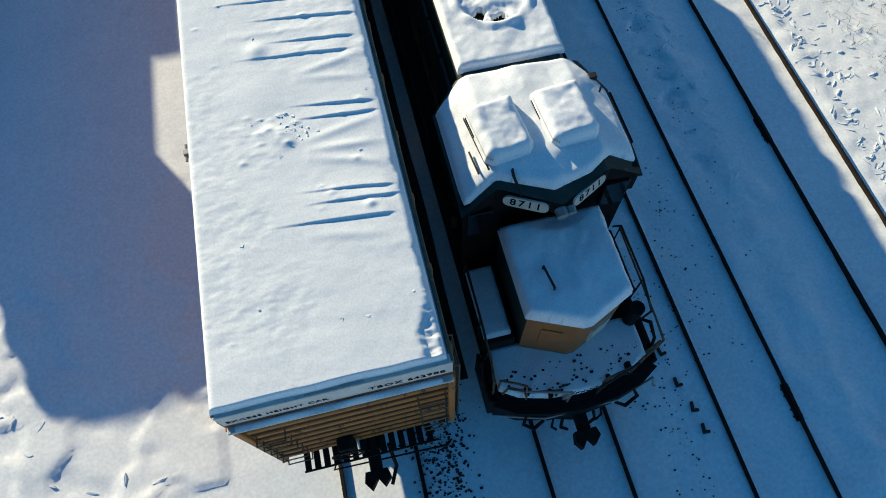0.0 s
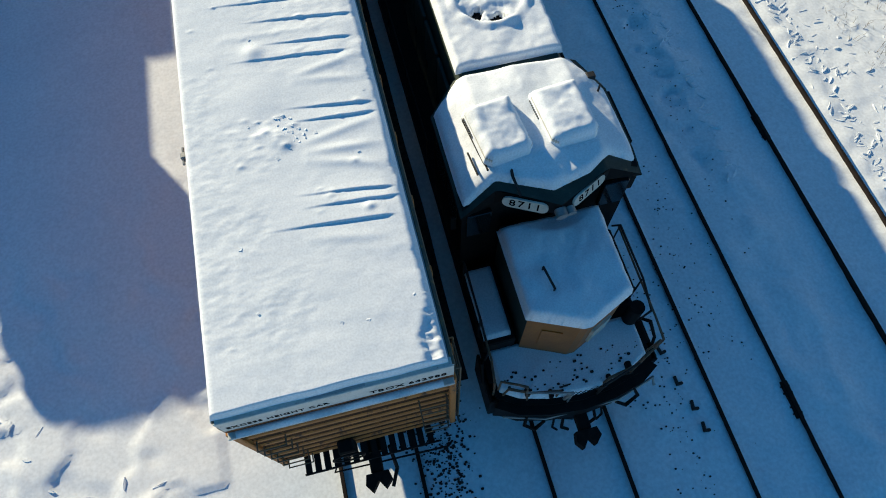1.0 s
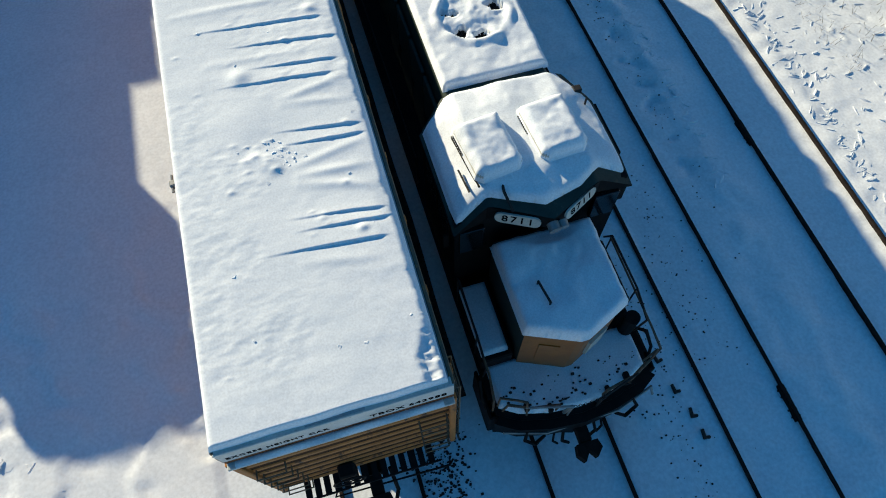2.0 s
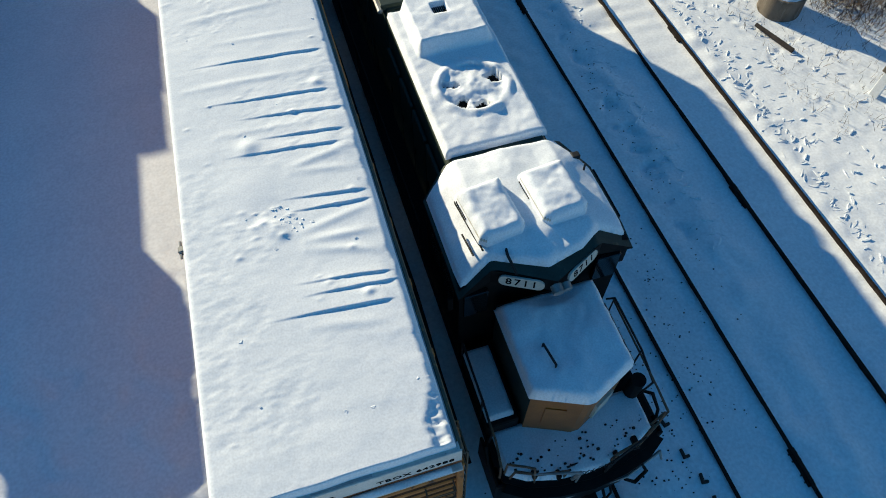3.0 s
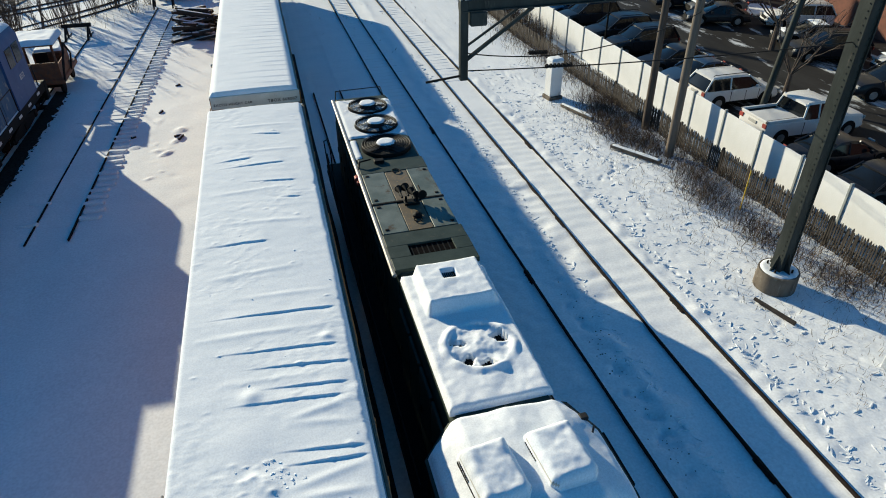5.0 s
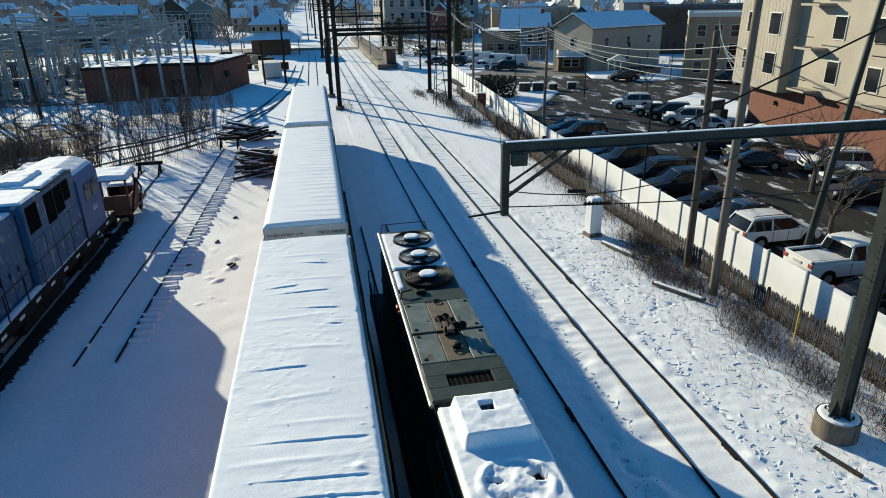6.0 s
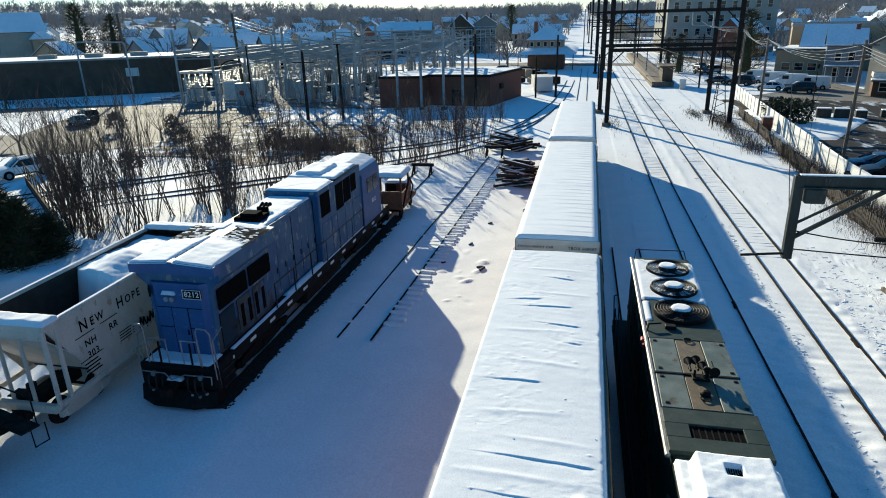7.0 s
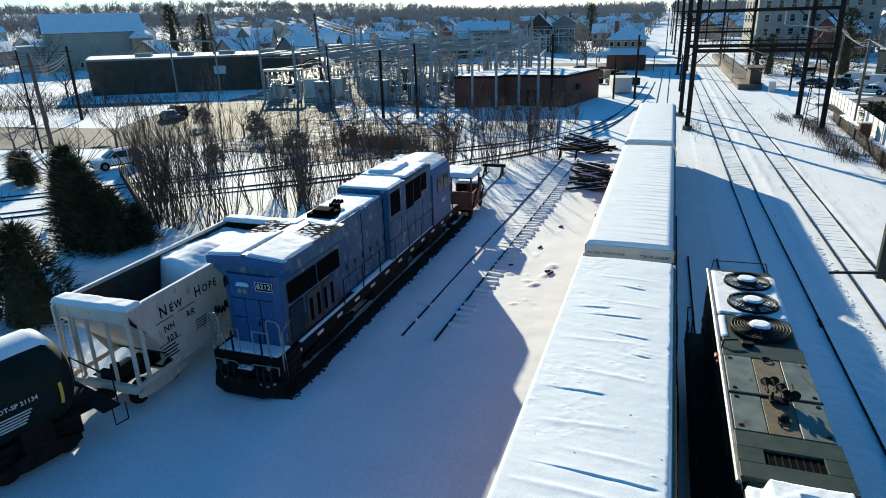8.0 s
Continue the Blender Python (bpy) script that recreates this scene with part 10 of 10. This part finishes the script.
for k in range(14):
    a, b = math.pi * k / 14, math.pi * (k + 1) / 14
    hoop.add([(3.6 * math.cos(a), 0, 3.6 * math.sin(a) + 1.5), (3.6 * math.cos(b), 0, 3.6 * math.sin(b) + 1.5), (3.6 * math.cos(b), 12, 3.6 * math.sin(b) + 1.5), (3.6 * math.cos(a), 12, 3.6 * math.sin(a) + 1.5)], [(0, 1, 2, 3)])
hp = thing("round_roofed_shed", "round-roofed metal shed with snow", "shed", pose(-74.5, 128, 0, 0, 0, 20))
part("shell", hoop, SNOW_FAR, hp)
part("front", Shape().add([(3.4 * math.cos(math.pi * k / 14), 0.1, 3.4 * math.sin(math.pi * k / 14) + 1.5) for k in range(15)] + [(-3.4, 0.1, 0), (3.4, 0.1, 0)], [tuple(range(17))]), GREYWALL, hp)
part("rim", Shape().tube([(3.7 * math.cos(math.pi * k / 14), -0.1, 3.7 * math.sin(math.pi * k / 14) + 1.5) for k in range(15)], 0.14, 5), DARKSTEEL, hp)
fr = thing("pipe_portal", "grey pipe portal in front of the dark building", "portal", pose(-87.6, 104.8, 0, 0, 0, 9))
part("frame", Shape().tube([(-4.7, 0, -0.1), (-4.7, 0, 9.8), (-4.3, 0, 10.2), (4.3, 0, 10.0), (4.7, 0, 9.6), (4.7, 0, -0.1)], 0.15, 8), SUBSTEEL, fr)
wfm = thing("equipment_frame", "white steel frame over electrical cabinets", "equipment frame", pose(-64.5, 99, 0, 0, 0, 15))
part("frame", Shape().tube([(-3.2, 0, 0), (-3.2, 0, 5.0), (3.2, 0, 5.0), (3.2, 0, 0)], 0.16, 6).tube([(-3.2, 2.5, 0), (-3.2, 2.5, 5.0), (3.2, 2.5, 5.0), (3.2, 2.5, 0)], 0.16, 6).box(-3.4, 3.4, -0.2, 2.7, 5.0, 5.2), WHITEWALL, wfm)
for px in (-1.5, 5.0, 9.5):
    part("cabinet", Shape().box(px - 1.1, px + 1.1, 0.3, 1.8, 0.1, 3.4, 0.06), WHITEWALL, wfm)
ss = thing("stop_sign", "red octagonal road sign on a post", "road sign", pose(-52.5, 91.5, 0, 0, 0, 20))
part("post", Shape().cyl((0, 0, 0), (0, 0, 2.2), 0.04, 6), SUBSTEEL, ss)
part("plate", Shape().cyl((0, -0.06, 2.4), (0, -0.03, 2.4), 0.42, 8), RED, ss)
yb = house("yellow_hall", "large cream hall with a broad blue-white snowy roof", CREAM, SLATE, 30, 14, 11.9, 5.5, 5, 1, "x", pose(-189.4, 158.8, 0, 0, 0, 52), chimney=False, group="town blocks", category="hall")
part("annex", Shape().box(25, 31, -4, 0, 0, 9.5), TANWALL, yb)
part("annex_roof", hip(24.5, 31.5, -4.5, 0, 9.5, 2.2, 2.2), SNOW_FAR, yb)
part("side_wing", Shape().box(-8, 0, 0, 12, 0, 8.0), CREAM, yb)
part("wing_roof", Shape().box(-8.2, 0.2, -0.2, 12.2, 8.0, 8.25, 0.05), SNOW_FAR, yb)
wb = flat_block("white_flat_building", "white two-storey building with a flat snowy roof", CREAM, [(0, 0), (13.2, 0), (13.2, 12), (0, 12)], 7.0, rim=SLATE, parapet=0.12, at=pose(-86.5, 154.5, 0, 0, 0, 2), group="town blocks")
windows_on(wb, 13.2, 6.5, 3, 1, 0.0, (1.2, 1.4), sill=1.4)

# houses behind the substation and the long dark building
house("pale_gabled_block", "long pale house with a shaded snowy roof", GREYWALL, SLATE, 18, 11, 8.6, 2.7, 6, 2, "x", pose(-71, 222, 0, 0, 0, 10), group="town blocks")
for x, y, w, h, rise, m in ((-49.5, 236, 9, 9.2, 4.2, DARKWALL), (-40.5, 240, 8, 10.2, 2.6, GREYWALL)):
    t = house("balconied_house", "dark old house with stacked white porches", m, SLATE, w, 12, h, rise, 3, 3, "y", pose(x, y, 0, 0, 0, 8), group="balconied houses")
    for z in (2.7, 5.5, 8.2):
        b = part("balcony", Shape().box(0.2, w - 0.2, -2.0, 0, z, z + 0.2), WHITEBAND, t)
        part("railing", Shape().box(0.2, w - 0.2, -2.0, -1.92, z + 0.95, z + 1.05), WHITEBAND, b)
    for k in range(5):
        part("porch_post", Shape().box(0.2 + k * (w - 0.6) / 4, 0.4 + k * (w - 0.6) / 4, -1.98, -1.8, 0, 8.3), WHITEBAND, t)
gh = house("gabled_villa", "grey villa with a steep gable and a long snowy porch", GREYWALL, SLATE, 13, 9, 7.2, 4.2, 4, 2, "x", pose(-132, 176, 0, 0, 0, 20), group="town blocks")
part("porch_roof", Shape().along([(-2.6, 4.6), (0.0, 5.8), (0.0, 5.5), (-2.6, 4.3)], 0, 12), SNOW_FAR, gh, at=pose(8, 0, 0, 0, 0, 90) @ pose(0, -12, 0))
house("gabled_villa", "grey villa wing with a facing gable", GREYWALL, SLATE, 7, 9, 7.2, 4.6, 2, 2, "y", pose(-128.5, 173, 0, 0, 0, 20), chimney=False, group="town blocks")

# ---- rows of houses and the wooded skyline ----
kinds = []
for k in range(8):
    wm = (CREAM, GREYWALL, WHITEWALL, BRICK, WHITEWALL, TANWALL, CREAM, GREYWALL)[k]
    nm = ("cream", "grey", "white", "brick", "white", "tan", "cream", "grey")[k]
    kinds.append(house("town_house", nm + " two-storey house with a snow-covered gable roof", wm, SLATE, rng.uniform(8, 12), rng.uniform(7.5, 10), rng.uniform(5.2, 6.6), rng.uniform(2.4, 3.8), 3, 2, "x" if k % 2 else "y", pose(0, 0, -60), porch=k % 3 == 0, plain=True))
bare_kinds = []
for k in range(4):
    bare_kinds.append(house("far_house", ("cream", "white", "tan", "grey")[k] + " distant house with a snowy gable roof", (CREAM, WHITEWALL, TANWALL, GREYWALL)[k], SLATE, 9 + k, 8.5, 5.4, 3.4, 0, 0, "y" if k == 1 else "x", pose(0, 0, -60), plain=True, group="far houses"))
placed, tries = [], 0


def clear(x, y):
    if y > 105 and abs(x - SLOPE * y - 6) < (20 if y < 190 else 17):
        return False
    if abs(math.degrees(math.atan2(x, y)) + 41.2) < 1.6:
        return False
    for bx, by, r in ((-120, 92, 46), (-36, 185, 34), (-62, 227, 16), (-42, 243, 15), (-128, 180, 16), (-95, 118, 30), (-135, 130, 14), (-180, 172, 24), (-50, 120, 34), (40, 225, 24), (55, 110, 24), (90, 140, 24), (80, 186, 8), (100, 195, 16), (-84, 160, 14), (-8, 176, 16), (45, 155, 14), (75, 140, 14), (48, 48, 26), (60, 92, 14)):
        if (x - bx) ** 2 + (y - by) ** 2 < r * r:
            return False
    return all((x - a) ** 2 + (y - b) ** 2 > 12.5 ** 2 for a, b in placed)


hg = random.Random(21)
near_n = far_n = 0
while len(placed) < 290 and tries < 9000:
    tries += 1
    r = 150 + 480 * hg.random() ** 1.15
    a = hg.uniform(-62, 62)
    x, y = -r * math.sin(radians(a)), r * math.cos(radians(a))
    if a < 0:
        x = abs(x)
    if not clear(x, y) or y < 60:
        continue
    placed.append((x, y))
    g = math.floor(x / 60) * 17 % 40 - 20
    m = pose(x, y, ground_height(x, y) + 0.1, 0, 0, g + hg.choice((0, 90, 270, 60)))
    if r > 300:
        src, far_n = bare_kinds, far_n + 1
        c = far_n
    else:
        src, near_n = kinds, near_n + 1
        c = near_n
    if c <= len(src):
        src[c - 1].matrix_basis = m
    else:
        copy_thing(src[c % len(src)], m)

# bare town trees
town_trees = []
for k in range(4):
    r = random.Random(40 + k)
    t = thing("town_tree", "bare brown tree among the houses", "tree", pose(0, 0, -60), "town trees")
    tr, tw2 = Shape(), Shape()
    h = 9.0
    tr.cyl((0, 0, -0.3), (0, 0, h * 0.35), 0.28, 7, 0.2)
    for q in range(9):
        a = q * 0.7 + r.uniform(-0.3, 0.3)
        limb(tr, Vector((0, 0, h * 0.3)), Vector((math.cos(a) * 0.75, math.sin(a) * 0.75, 1)).normalized(), h * 0.6, 0.11, 2, r, tw2)
    part("trunk", tr, BARK, t, fix=False)
    part("crown", tw2, TWIG, t, fix=False)
    town_trees.append(t)
n = 0
tries = 0
while n < 230 and tries < 5000:
    tries += 1
    r = 120 + 480 * hg.random()
    a = hg.uniform(-62, 60)
    x, y = r * math.sin(radians(-a)), r * math.cos(radians(a))
    if y > 100 and abs(x - SLOPE * y - 6) < 14 or y < 95 or not all((x - q) ** 2 + (y - w) ** 2 > 64 for q, w in placed):
        continue
    if -80 < x < -12 and y < 160 or (x > 20 and y < 100):
        continue
    m = pose(x, y, ground_height(x, y), 0, 0, hg.uniform(0, 360)) @ Matrix.Scale(hg.uniform(0.6, 1.35), 4)
    if n < 4:
        town_trees[n].matrix_basis = m
    else:
        copy_thing(town_trees[n % 4], pose(0, 0, 0)).matrix_basis = m
    n += 1

# bare trees standing between the houses, and far woods along the hills
# grey-brown bark tone made paler, so distance haze sits in the colour
wood = material("hazed_bare_woods", (0.29, 0.27, 0.255), (0.22, 0.205, 0.195), 0.95, scale=0.05, fine=0.6, bump=0)
wg = random.Random(77)


def crown_cloud(s, x, y, z, h, w, n, size):
    """Many thin upright slivers that thin out towards the rim."""
    for _ in range(n):
        b, u = wg.uniform(0, 6.28), wg.random() ** 0.7
        c = Vector((x + math.cos(b) * w * u, y + math.sin(b) * w * u, z + h * (0.22 + 0.78 * wg.random() * (1 - 0.55 * u * u))))
        e = Vector((math.cos(b) * u * 0.6 + wg.gauss(0, 0.3), math.sin(b) * u * 0.6 + wg.gauss(0, 0.3), 1)) * size * wg.uniform(0.6, 1.3)
        q = Vector((wg.gauss(0, 1), wg.gauss(0, 0.4), 0)).normalized() * size * 0.24
        s.add([c - e - q, c - e + q, c + e], [(0, 1, 2)])
    s.add([(x - 0.25, y, z - 1), (x + 0.25, y, z - 1), (x + 0.1, y, z + h * 0.8)], [(0, 1, 2)])


s = Shape()
for _ in range(1500):
    a = wg.uniform(-66, 50)
    r = 150 + 450 * wg.random() ** 0.8
    x, y = r * math.sin(radians(a)), r * math.cos(radians(a))
    if y < 115 or abs(x - SLOPE * y - 6) < (19 if y < 200 else 12) or abs(a + 41.2) < 1.5 or not all((x - q) ** 2 + (y - w) ** 2 > 45 for q, w in placed):
        continue
    if -80 < x < -12 and y < 165 or any((x - bx) ** 2 + (y - by) ** 2 < rr * rr for bx, by, rr in ((-95, 118, 30), (-180, 172, 22), (40, 225, 22), (55, 115, 26), (85, 140, 26), (-62, 227, 14), (-42, 243, 12), (-128, 180, 13), (-80, 160, 13), (42, 150, 16))):
        continue
    h = wg.uniform(5, 11)
    crown_cloud(s, x, y, ground_height(x, y), h, h * wg.uniform(0.25, 0.42), 46, 0.8)
tagged(part("town_trees", s, wood, fix=False), "bare brown trees among the houses, lightened for haze", "trees", kind="stuff")
s = Shape()
for _ in range(7000):
    a = wg.uniform(-66, 60)
    r = wg.choice((620, 680, 760, 860, 980, 1150, 1400, 1800)) + wg.uniform(-50, 50)
    x, y = r * math.sin(radians(a)), r * math.cos(radians(a))
    if abs(x - SLOPE * y - 6) < 9:
        continue
    h = wg.uniform(9, 17) * (1 + 0.25 * wave(x, y, 0.01)) * (1 if r < 1000 else 1.3)
    crown_cloud(s, x, y, ground_height(x, y), h, h * wg.uniform(0.35, 0.55), 34, 1.6 if r < 1000 else 2.6)
tagged(part("far_woods", s, wood, fix=False), "brown leafless woods along the far hills, lightened for haze", "woods", kind="stuff")
